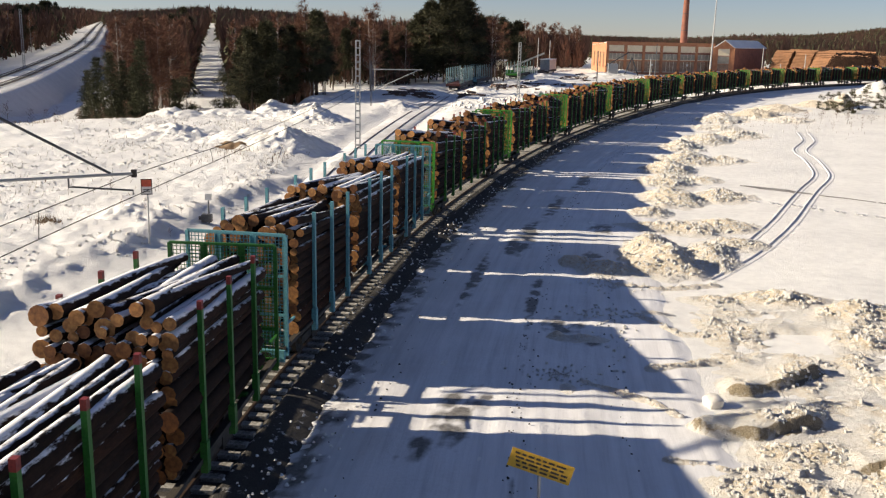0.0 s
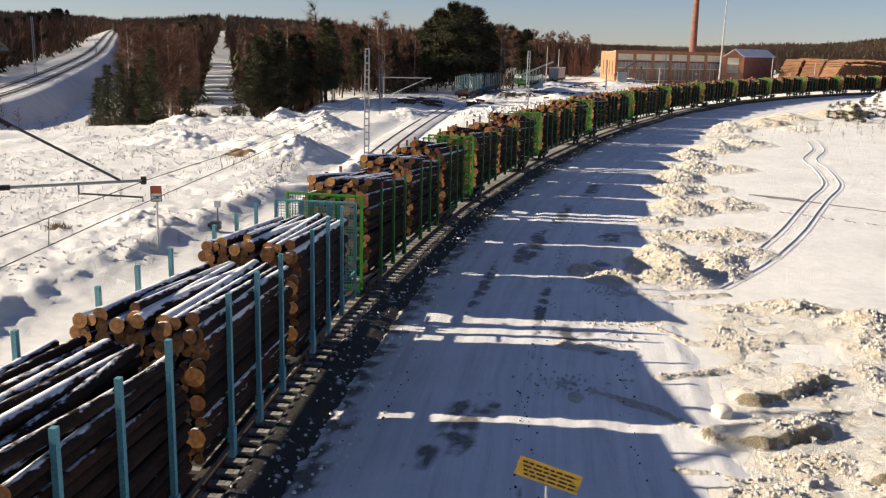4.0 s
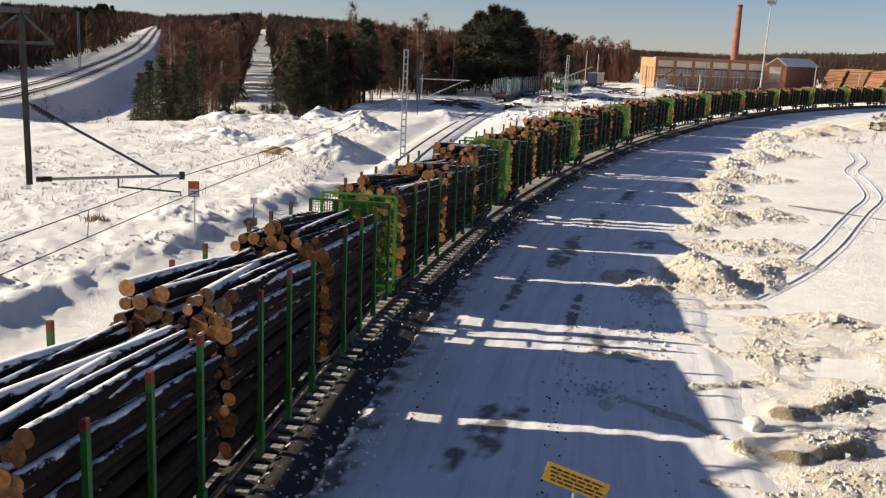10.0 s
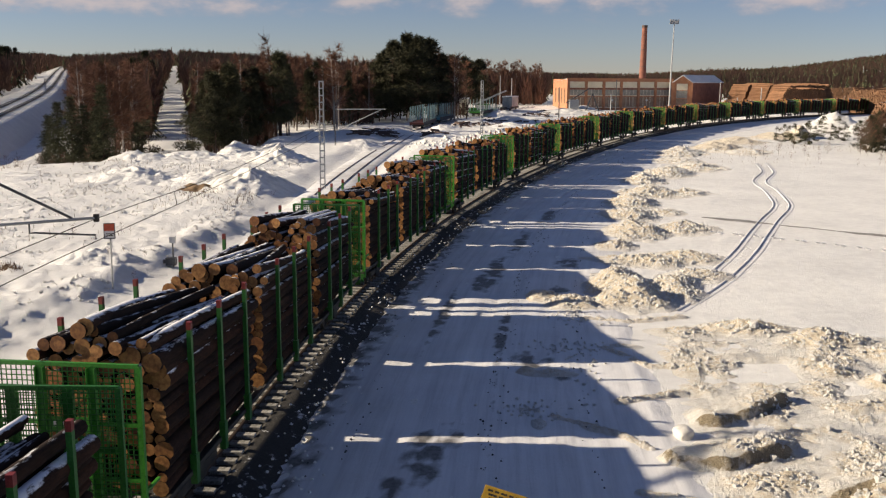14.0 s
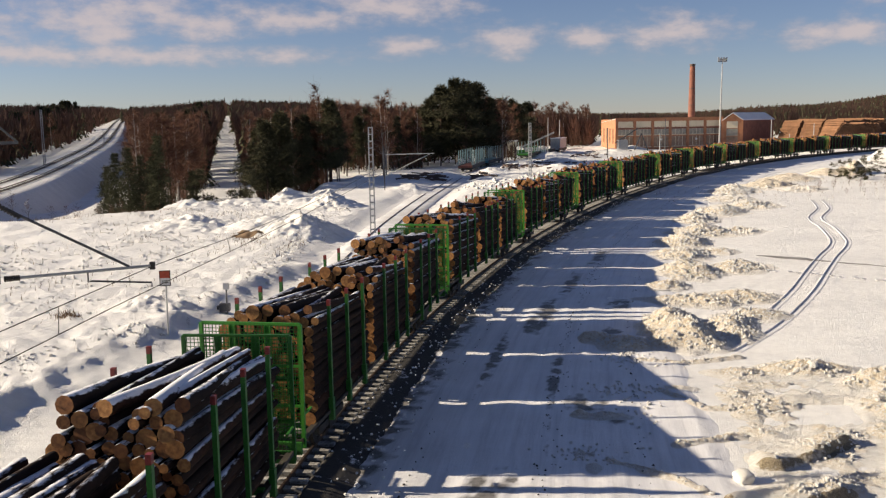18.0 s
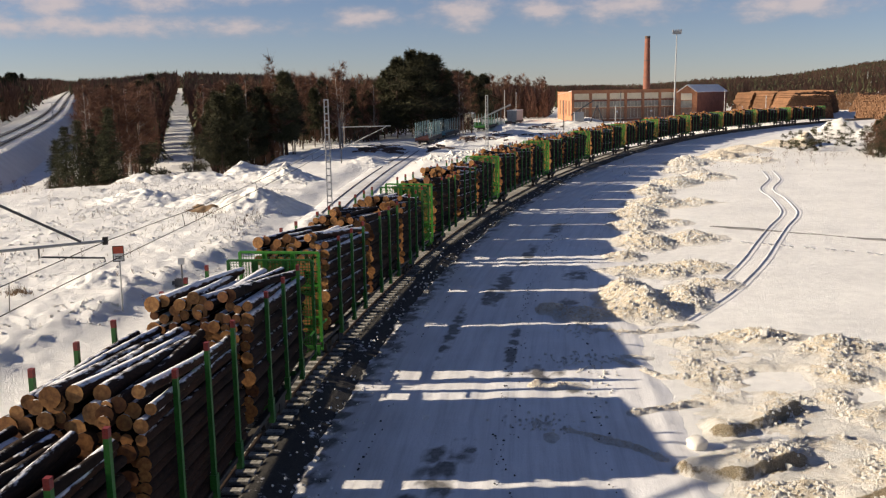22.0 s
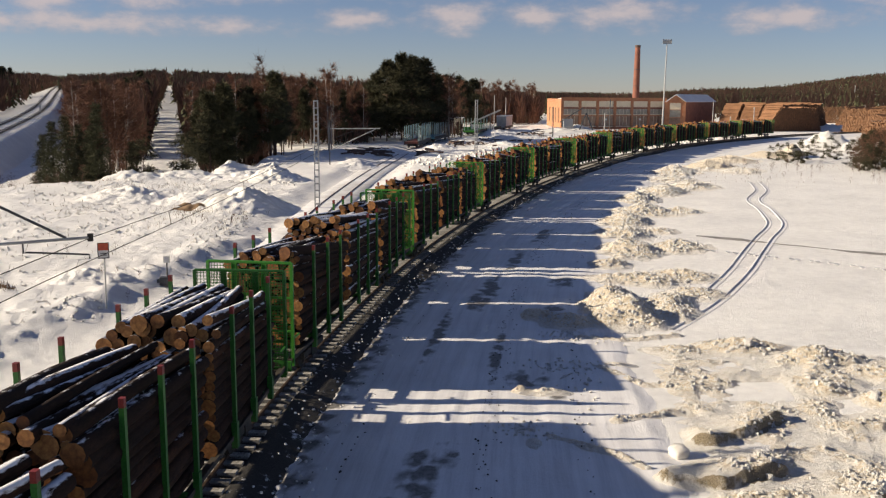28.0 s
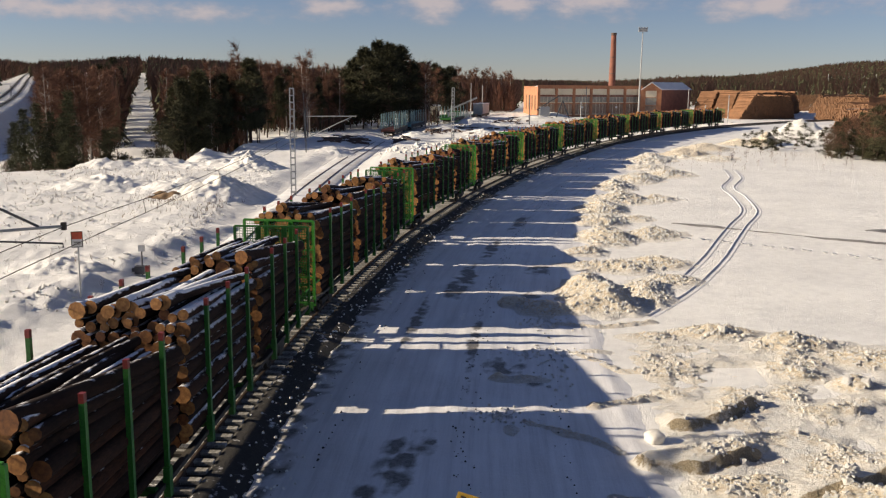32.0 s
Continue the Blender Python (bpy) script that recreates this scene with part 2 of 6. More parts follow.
def snow_mat(name, c1, c2, scale, bump, dist, rough=0.6):
    m, nt, b = base_mat(name, rough)
    v = world_pos(nt)
    n1, n2, n3 = noise_node(nt, v, scale, 6.0), noise_node(nt, v, scale * 9, 5.0), noise_node(nt, v, scale * 0.09, 3.0)
    f = mix_node(nt, 0.5, n1, n3)
    nt.links.new(ramp_node(nt, f, [(0.35, c1), (0.6, c2)]), b.inputs["Base Color"])
    h = mix_node(nt, 0.5, n1, n2)
    bump_node(nt, b, h, bump, dist)
    b.inputs["Subsurface Weight"].default_value = 0.0
    return m


M_SNOW = snow_mat("field_snow", (0.76, 0.75, 0.74), (0.90, 0.89, 0.87), 1.9, 0.9, 0.17)
M_PILE = snow_mat("ploughed_snow", (0.62, 0.58, 0.52), (0.84, 0.82, 0.78), 2.2, 0.8, 0.12)
M_BARK = bark_mat("snowy_bark", (0.009, 0.005, 0.0038), (0.038, 0.019, 0.012), 1.5)
M_DRYBARK = bark_mat("bark", (0.009, 0.005, 0.0038), (0.046, 0.023, 0.014), 1.74)
M_CUT = cut_mat("sawn_end")
M_GREEN = painted("green_paint", (0.021, 0.145, 0.016))
# the same green, lighter: sun on the front screens is in the colour
M_LITGREEN = painted("sunlit_green_paint", (0.042, 0.25, 0.02), amount=0.66)
M_TEAL = painted("light_blue_paint", (0.12, 0.34, 0.39), amount=0.66)
M_RED = painted("red_paint", (0.22, 0.025, 0.02))
M_STEEL = speckled("dirty_steel", (0.02, 0.018, 0.016), (0.07, 0.06, 0.05), 2, 30, 0.7, 0.2)
M_RAIL = speckled("rail_steel", (0.05, 0.03, 0.02), (0.13, 0.09, 0.07), 2, 30, 0.5, 0.6)


def ballast_mat():
    """Oily gravel with crusts of old snow."""
    m, nt, b = base_mat("oily_gravel", 0.9)
    v = world_pos(nt)
    n1, n2, n3 = noise_node(nt, v, 2.2, 7.0, 0.7), noise_node(nt, v, 28.0), noise_node(nt, v, 0.5)
    col = ramp_node(nt, n2, [(0.3, (0.012, 0.011, 0.010)), (0.7, (0.06, 0.054, 0.05))])
    f = mix_node(nt, 0.3, n1, n3)
    msk = ramp_node(nt, f, [(0.575, (0, 0, 0)), (0.63, (1, 1, 1))])
    nt.links.new(mix_node(nt, msk, col, (0.62, 0.62, 0.64)), b.inputs["Base Color"])
    bump_node(nt, b, mix_node(nt, 0.5, n1, n2), 1.0, 0.05)
    return m


M_BALLAST = ballast_mat()
M_TIE = speckled("frosted_sleeper", (0.1, 0.09, 0.08), (0.54, 0.53, 0.51), 2, 18, 0.9, 0, 0.4, 0.01, 0.35)
M_GALV = speckled("galvanised_steel", (0.30, 0.31, 0.32), (0.48, 0.48, 0.47), 3, 30, 0.55, 0.4)
M_DARKSTEEL = speckled("weathered_iron", (0.05, 0.05, 0.055), (0.13, 0.13, 0.135), 3, 30, 0.6, 0.4)


# ---- building helpers ----
def mesh_of(name, bm, *mats):
    me = bpy.data.meshes.new(name)
    bm.to_mesh(me)
    bm.free()
    for m in mats:
        me.materials.append(m)
    return me


def part(name, bm, material, parent, label="", smooth=False):
    mats = material if isinstance(material, (list, tuple)) else (material,)
    me = mesh_of(name, bm, *mats)
    if smooth:
        for p in me.polygons:
            p.use_smooth = True
    ob = new(name, me)
    ob.parent = parent
    if label:
        ob["label"] = label
    return ob


def piece(name, me, parent, m):
    ob = new(name, me)
    ob.parent = parent
    ob.matrix_basis = m
    return ob


def thing(name, label, category, m=None, group="", kind=""):
    ob = tagged(new(name), label, category, group, kind)
    if m is not None:
        ob.matrix_basis = m
    return ob


def box(bm, x0, x1, y0, y1, z0, z1, mi=0):
    v = [bm.verts.new((x, y, z)) for z in (z0, z1) for y in (y0, y1) for x in (x0, x1)]
    for q in ((0, 2, 3, 1), (4, 5, 7, 6), (0, 1, 5, 4), (2, 6, 7, 3), (0, 4, 6, 2), (1, 3, 7, 5)):
        bm.faces.new([v[i] for i in q]).material_index = mi


def bar(bm, a, b, w, h=None, mi=0, up=(0, 0, 1)):
    """A square bar from a to b."""
    a, b = Vector(a), Vector(b)
    h = w if h is None else h
    d = (b - a).normalized()
    u = Vector(up)
    if abs(d.dot(u)) > 0.95:
        u = Vector((1, 0, 0))
    s = d.cross(u).normalized()
    t = s.cross(d)
    v = [bm.verts.new(p + s * i * w / 2 + t * j * h / 2) for p in (a, b) for i, j in ((-1, -1), (1, -1), (1, 1), (-1, 1))]
    for q in ((0, 3, 2, 1), (4, 5, 6, 7), (0, 1, 5, 4), (1, 2, 6, 5), (2, 3, 7, 6), (3, 0, 4, 7)):
        bm.faces.new([v[i] for i in q]).material_index = mi


def tube(bm, pts, radii, n=8, caps=True, mi=0, cap_mi=None):
    """A round bar through the points."""
    rings = []
    for i, p in enumerate(pts):
        p = Vector(p)
        d = (Vector(pts[min(i + 1, len(pts) - 1)]) - Vector(pts[max(i - 1, 0)])).normalized()
        u = Vector((0, 0, 1)) if abs(d.z) < 0.9 else Vector((1, 0, 0))
        s = d.cross(u).normalized()
        t = s.cross(d)
        r = radii[i] if isinstance(radii, (list, tuple)) else radii
        rings.append([bm.verts.new(p + (s * math.cos(k * math.tau / n) + t * math.sin(k * math.tau / n)) * r) for k in range(n)])
    for a, b in zip(rings, rings[1:]):
        for k in range(n):
            bm.faces.new((a[k], a[(k + 1) % n], b[(k + 1) % n], b[k])).material_index = mi
    if caps:
        c = mi if cap_mi is None else cap_mi
        for ring, flip in ((rings[0], False), (rings[-1], True)):
            vs = [bm.verts.new(v.co) for v in ring]
            bm.faces.new(vs if not flip else vs[::-1]).material_index = c


# ---- the line of the track ----
TRACK_X, TRACK_H = -7.414, radians(0.984)
KAPPA = ((-60, 0.00381), (30, 0.00374), (80, 0.00252), (140, 0.00172), (200, 0.00263), (260, 0.00287), (320, 0.00287), (700, 0.00287))
S_GRID = np.arange(-60.0, 640.0, 1.0)
_k = np.interp(S_GRID, [k[0] for k in KAPPA], [k[1] for k in KAPPA])
_h = np.cumsum(_k)
_h = _h - _h[60] + TRACK_H
_x, _y = np.cumsum(np.sin(_h)), np.cumsum(np.cos(_h))
_x, _y = _x - _x[60] + TRACK_X, _y - _y[60]


def on_track(s, off=0.0):
    """Place and heading on the line, off metres to its right; straight on before its start."""
    if s < S_GRID[0]:
        h = float(_h[0])
        x, y = float(_x[0]) + (s - S_GRID[0]) * math.sin(h), float(_y[0]) + (s - S_GRID[0]) * math.cos(h)
    else:
        x, y, h = (float(np.interp(s, S_GRID, a)) for a in (_x, _y, _h))
    return x + off * math.cos(h), y - off * math.sin(h), h


def strip(name, s0, s1, ds, profile, material, label, kind="structure"):
    """A band along the line with a cross-section of (offset, height)."""
    bm = bmesh.new()
    prev = None
    n = int(round((s1 - s0) / ds))
    for i in range(n + 1):
        s = s0 + (s1 - s0) * i / n
        row = []
        for o, z in profile:
            x, y, _ = on_track(s, o)
            row.append(bm.verts.new((x, y, z)))
        if prev:
            for a, b, c, d in zip(prev, prev[1:], row[1:], row):
                bm.faces.new((a, b, c, d))
        prev = row
    ob = new(name, mesh_of(name, bm, material))
    return tagged(ob, label, name.replace("_", " "), kind=kind)


# ---- ground ----
def polar(az, d):
    """Place at a bearing from straight ahead (to the right is plus) and a distance from the camera's foot."""
    return d * math.sin(radians(az)), d * math.cos(radians(az))


# ground height along bearings: (bearing, ((distance, height), ...))
LAND = (
    (-180, ((0, 0), (4500, 0))),
    (-70, ((0, 0), (300, 1), (1000, 10), (4500, 20))),
    (-45, ((0, 0), (120, 0), (400, 3), (1000, 15), (4500, 26))),
    (-33, ((0, 0), (115, 0), (130, -0.6), (166, -0.7), (256, -0.1), (420, 4), (700, 12), (1500, 24), (4500, 30))),
    (-28, ((0, 0), (110, 0), (140, -2.4), (158, -1.6), (166, -0.7), (256, -0.1), (420, 4), (700, 12), (1500, 24), (4500, 30))),
    (-24, ((0, 0), (108, 0), (125, -3), (180, -4.6), (236, -4), (250, -0.7), (300, 0), (420, 4), (700, 12), (1500, 24), (4500, 30))),
    (-21, ((0, 0), (112, 0), (128, -3.5), (200, -5), (360, -4), (405, 3.1), (700, 11.4), (1500, 24), (4500, 30))),
    (-19, ((0, 0), (113, 0), (130, -3.8), (250, -5), (420, 0), (700, 9), (1000, 16), (4500, 30))),
    (-14, ((0, 0), (118, 0), (131, -3.6), (170, -4.2), (300, 0.4), (500, 7), (800, 17), (1500, 24), (4500, 30))),
    (-10, ((0, 0), (132, 0), (145, -2.4), (170, -3), (300, 0.6), (500, 6), (800, 15), (1500, 24), (4500, 30))),
    (-7.5, ((0, 0), (155, 0), (170, -0.8), (300, 0.5), (500, 5), (800, 13), (4500, 24))),
    (-4, ((0, 0), (185, 0), (200, -0.4), (500, 2), (1000, 10), (4500, 20))),
    (1, ((0, 0), (500, 0), (1000, 5), (2000, 11), (4500, 18))),
    (12, ((0, 0), (600, 0), (1500, 5), (4500, 18))),
    (20, ((0, 0), (450, 0), (900, 6), (1500, 16), (4500, 32))),
    (29, ((0, 0), (380, 0), (600, 6), (1200, 26), (2000, 52), (4500, 60))),
    (45, ((0, 0), (380, 0), (600, 6), (1200, 24), (2000, 50), (4500, 60))),
    (90, ((0, 0), (600, 0), (2000, 15), (4500, 20))),
    (180, ((0, 0), (4500, 0))),
)


def land(az, d):
    for (a0, p0), (a1, p1) in zip(LAND, LAND[1:]):
        if a0 <= az <= a1:
            f = (az - a0) / (a1 - a0)
            f = f * f * (3 - 2 * f)
            z0 = np.interp(d, [p[0] for p in p0], [p[1] for p in p0])
            z1 = np.interp(d, [p[0] for p in p1], [p[1] for p in p1])
            return float(z0 + (z1 - z0) * f)
    return 0.0


def near_line(x, y):
    """Nearest place along the line, and the offset to its right."""
    i = int(np.argmin((_x - x) ** 2 + (_y - y) ** 2))
    return float(S_GRID[i]), float((x - _x[i]) * math.cos(_h[i]) - (y - _y[i]) * math.sin(_h[i]))


def smooth(a, b, v):
    t = max(0.0, min(1.0, (v - a) / (b - a)))
    return t * t * (3 - 2 * t)


SECOND_PTS = ((-11.2, -40), (-10.4, 5), (-9.5, 30), (-8.2, 60), (-7.05, 90), (-4.7, 122), (-1.7, 151), (2.6, 185), (12.6, 231), (33.5, 304), (62, 380))


def spline(pts, step):
    """A smooth row of places through the given ones."""
    out = []
    P = [pts[0], *pts, pts[-1]]
    for p0, p1, p2, p3 in zip(P, P[1:], P[2:], P[3:]):
        n = max(1, int(math.hypot(p2[0] - p1[0], p2[1] - p1[1]) / step))
        for i in range(n):
            t = i / n
            out.append(tuple(0.5 * (2 * b + (c - a) * t + (2 * a - 5 * b + 4 * c - d) * t * t + (3 * b - a - 3 * c + d) * t ** 3) for a, b, c, d in zip(p0, p1, p2, p3)))
    out.append(tuple(float(v) for v in pts[-1]))
    return out


SECOND = spline(SECOND_PTS, 3.0)
_sx, _sy = np.array([p[0] for p in SECOND]), np.array([p[1] for p in SECOND])


def ground_z(x, y):
    az, d = math.degrees(math.atan2(x, y)), math.hypot(x, y)
    z = land(az, d) - 0.42
    if -60 < y < 330 and x > -90:
        s, o = near_line(x, y)
        # the yard to the left lies a little higher, behind a bank
        w = smooth(-9.5, -13.5, o) * smooth(-60, -20, s) * (1 - smooth(170, 230, s))
        w *= smooth(2.4, 5.5, math.sqrt(float(np.min((_sx - x) ** 2 + (_sy - y) ** 2))))
        z += (0.05 * noise.noise((x * 2.6, y * 2.6, 3)) - 0.16 * abs(noise.noise((x * 0.85, y * 0.85, 12))) + 0.05) * smooth(-7, -12, o)
        z += w * (0.55 + 0.22 * noise.noise((x * 0.16, y * 0.16, 0)) + 0.13 * noise.noise((x * 0.5, y * 0.5, 4)) + 0.10 * noise.fractal((x * 1.3, y * 1.3, 6), 0.9, 2.1, 4))
        # shovelled ridge beside the siding, broken by gaps
        r = math.exp(-((o + 12.6 + 0.8 * noise.noise((s * 0.08, 2, 0))) / 0.9) ** 2) * smooth(20, 30, s) * (1 - smooth(78, 90, s))
        z += r * max(0.0, 0.25 + 0.7 * noise.noise((s * 0.13, 0.5, 7)) + 0.25 * noise.noise((x * 0.9, y * 0.9, 1)))
        f = smooth(15, 22, o)
        z += f * (0.10 + 0.09 * noise.noise((x * 0.12, y * 0.12, 9)) + 0.03 * noise.noise((x * 0.9, y * 0.9, 2)))
    elif d < 400:
        z += 0.3 + 0.3 * noise.noise((x * 0.1, y * 0.1, 0))
    return z


def make_ground():
    az = [-180, -150, -120, -90, -70, -55, -45] + [-40 + 0.25 * i for i in range(321)] + [45, 55, 70, 90, 120, 150, 180]
    ds = [2.0]
    while ds[-1] < 4500:
        ds.append(ds[-1] * (1.008 if 22 < ds[-1] < 130 else 1.03) + 0.05)
    bm = bmesh.new()
    prev = None
    for d in ds:
        row = []
        for a in az[:-1]:
            x, y = polar(a, d)
            row.append(bm.verts.new((x, y, ground_z(x, y))))
        row.append(row[0])
        if prev:
            for a, b, c, e in zip(prev, prev[1:], row[1:], row):
                bm.faces.new((a, b, c, e))
        else:
            bm.faces.new(row[:-1][::-1])
        prev = row
    bmesh.ops.recalc_face_normals(bm, faces=bm.faces)
    ob = new("ground", mesh_of("ground", bm, M_SNOW))
    for p in ob.data.polygons:
        p.use_smooth = True
    tagged(ob, "wide snow-covered ground in low sun", "ground", kind="structure")


make_ground()


# ---- road, track bed and rails ----
def road_mat():
    """Packed snow with wheel marks along the line, sand and bare patches."""
    m, nt, b = base_mat("packed_snow", 0.55)
    uv = nt.nodes.new("ShaderNodeUVMap")
    uv.uv_map = "along"
    v = world_pos(nt)
    mp = nt.nodes.new("ShaderNodeMapping")
    mp.inputs["Scale"].default_value = (1.0, 0.035, 1.0)
    nt.links.new(uv.outputs["UV"], mp.inputs["Vector"])
    streak = noise_node(nt, mp.outputs["Vector"], 2.6, 7.0, 0.7)
    n1, n2 = noise_node(nt, v, 0.35, 6.0, 0.6), noise_node(nt, v, 7.0, 6.0, 0.7)
    base = ramp_node(nt, streak, [(0.34, (0.60, 0.60, 0.62)), (0.48, (0.75, 0.75, 0.77)), (0.62, (0.84, 0.84, 0.86))])
    base = mix_node(nt, 0.25, base, ramp_node(nt, n1, [(0.35, (0.5, 0.49, 0.48)), (0.6, (0.8, 0.8, 0.82))]))
    spots = ramp_node(nt, n2, [(0.66, (0, 0, 0)), (0.74, (1, 1, 1))])
    far = ramp_node(nt, n1, [(0.48, (0, 0, 0)), (0.62, (1, 1, 1))])
    msk = mix_node(nt, 1.0, spots, far, "MULTIPLY")
    base = mix_node(nt, msk, base, (0.16, 0.15, 0.14))
    at = nt.nodes.new("ShaderNodeAttribute")
    at.attribute_name = "dirt"
    n4 = noise_node(nt, v, 5.0, 6.0, 0.7)
    add = nt.nodes.new("ShaderNodeMath")
    add.operation = "MULTIPLY_ADD"
    add.inputs[1].default_value = 0.7
    nt.links.new(mix_node(nt, 0.6, n4, streak), add.inputs[0])
    nt.links.new(at.outputs["Fac"], add.inputs[2])
    wet = ramp_node(nt, add.outputs[0], [(0.56, (0, 0, 0)), (0.86, (1, 1, 1))])
    dirt = ramp_node(nt, n2, [(0.3, (0.085, 0.08, 0.075)), (0.7, (0.27, 0.26, 0.25))])
    nt.links.new(mix_node(nt, wet, base, dirt), b.inputs["Base Color"])
    bump_node(nt, b, mix_node(nt, 0.5, streak, n2), 0.7, 0.06)
    return m


M_ROAD = road_mat()
M_DIRT = speckled("thawed_dirt", (0.055, 0.048, 0.042), (0.2, 0.19, 0.18), 1.6, 14, 0.85, 0, 0.8, 0.04, kind="World")


# bare wet patches: place on the line, offset, radius across, radius along
PATCHES = ((25, 6.2, 0.5, 1.8), (26.6, 7.0, 0.25, 1.2), (50.5, 6.5, 0.55, 3.4), (48, 6.1, 0.35, 2.2), (34.5, 9.3, 0.7, 1.2), (33, 10.2, 0.5, 0.7), (54, 10.3, 0.7, 1.4), (23.0, 5.6, 0.3, 1.0), (46.5, 10.2, 0.5, 1.2), (60, 7.0, 0.4, 4.0), (72, 7.4, 0.4, 4.0), (38, 7.9, 0.25, 3.0), (41, 5.2, 0.25, 3.5))


def dirt_at(s, o, x, y):
    d = 0.0
    for ps, po, ro, rs in PATCHES:
        q = ((s - ps) / rs) ** 2 + ((o - po) / ro) ** 2
        if q < 5:
            d = max(d, 0.8 * math.exp(-q * 0.8))
    d += 0.7 * math.exp(-((o - 2.3) / 1.0) ** 2) + 0.3 * math.exp(-((o - 8.0) / 0.12) ** 2) + 0.24 * math.exp(-((o - 5.0) / 0.1) ** 2) + 0.2 * math.exp(-((o - 6.6) / 0.1) ** 2)
    return d * (0.75 + 1.1 * noise.fractal((x * 1.7, y * 1.7, 2.2), 0.8, 2.0, 4))


def make_road():
    bm = bmesh.new()
    uvl = bm.loops.layers.uv.new("along")
    dl = bm.verts.layers.float.new("dirt")
    prev = None
    offs = [1.75 + 0.15 * i for i in range(99)]
    at = {}
    s = -40.0
    while s < 420:
        row = []
        for o in offs:
            x, y, _ = on_track(s, o)
            z = -0.37 + 0.035 * noise.noise((o * 1.3, s * 0.05, 3)) + 0.05 * noise.noise((x * 0.5, y * 0.5, 7)) + 0.02 * noise.noise((x * 2.4, y * 2.4, 1))
            z -= 0.03 * math.exp(-((o - 5.4) / 0.22) ** 2) + 0.03 * math.exp(-((o - 7.2) / 0.22) ** 2)
            edge = 12.9 + 1.3 * noise.noise((s * 0.11, 0.3, 8)) + 0.5 * noise.noise((s * 0.6, 1.3, 8))
            if o > edge:
                z -= (o - edge) * 0.12
            if o < 2.8:
                z += 0.07 * noise.noise((x * 3.1, y * 3.1, 3)) - (2.7 - o) * 0.08
            v = bm.verts.new((x, y, z))
            v[dl] = dirt_at(s, o, x, y) if s < 130 else 0.0
            at[v] = (o, s)
            row.append(v)
        if prev:
            for a, b, c, d in zip(prev, prev[1:], row[1:], row):
                f = bm.faces.new((a, b, c, d))
                f.smooth = True
                for lp in f.loops:
                    lp[uvl].uv = at[lp.vert]
        prev = row
        s += 2.0 if s < 12 else 0.3 if s < 62 else 0.8 if s < 130 else 3.0
    ob = new("road", mesh_of("road", bm, M_ROAD))
    tagged(ob, "yard road of packed snow with wheel marks", "road", kind="structure")


make_road()
strip("track_bed", -60, 470, 2, [(-3.1, -0.5), (-2.2, -0.27), (-1.2, -0.2), (1.3, -0.2), (1.38, -0.14), (1.6, -0.16), (2.1, -0.26), (2.6, -0.44)], M_BALLAST, "dark oily gravel track bed with snow specks")


def rail_line(name, points, label):
    """Two rails along a row of places."""
    th = thing(name, label, "railway track", kind="structure")
    for side in (-0.762, 0.762):
        bm = bmesh.new()
        prev = None
        for i, (x, y, z) in enumerate(points):
            x2, y2, _ = points[min(i + 1, len(points) - 1)]
            x1, y1, _ = points[max(i - 1, 0)]
            h = math.atan2(x2 - x1, y2 - y1)
            c, sn = math.cos(h), math.sin(h)
            row = [bm.verts.new((x + (side + o) * c, y - (side + o) * sn, z + dz)) for o, dz in ((-0.07, -0.16), (-0.03, -0.13), (-0.035, 0.0), (0.035, 0.0), (0.03, -0.13), (0.07, -0.16))]
            if prev:
                for a, b, d, e in zip(prev, prev[1:], row[1:], row):
                    bm.faces.new((a, b, d, e))
            prev = row
        part("rail", bm, M_RAIL, th)
    return th


MAIN = rail_line("main_track", [(*on_track(s)[:2], 0.0) for s in range(-60, 460, 3)], "curved railway track under the train")
rail_line("siding_track", [(x, y, -0.175) for x, y in SECOND], "rusty siding track half buried in snow")


def path_strip(name, pts, profile, material, label, kind="structure", follow=True, lift=0.0):
    bm = bmesh.new()
    prev = None
    for i, p in enumerate(pts):
        x, y = p[:2]
        x2, y2 = pts[min(i + 1, len(pts) - 1)][:2]
        x1, y1 = pts[max(i - 1, 0)][:2]
        h = math.atan2(x2 - x1, y2 - y1)
        row = []
        for o, dz in profile:
            px, py = x + o * math.cos(h), y - o * math.sin(h)
            row.append(bm.verts.new((px, py, (ground_z(px, py) if follow else p[2]) + dz + lift)))
        if prev:
            for a, b, c, d in zip(prev, prev[1:], row[1:], row):
                bm.faces.new((a, b, c, d)).smooth = True
        prev = row
    return tagged(new(name, mesh_of(name, bm, material)), label, name.replace("_", " "), kind=kind)


M_SNOWBED = snow_mat("trodden_snow", (0.5, 0.49, 0.48), (0.82, 0.82, 0.84), 0.9, 0.5, 0.06)
path_strip("siding_bed", [(x, y, 0) for x, y in SECOND], [(-2.6, -0.62), (-1.9, -0.24), (-0.9, -0.26), (-0.6, -0.24), (0.6, -0.24), (0.9, -0.26), (1.9, -0.24), (2.6, -0.62)], M_SNOWBED, "snow-filled siding track bed", follow=False)

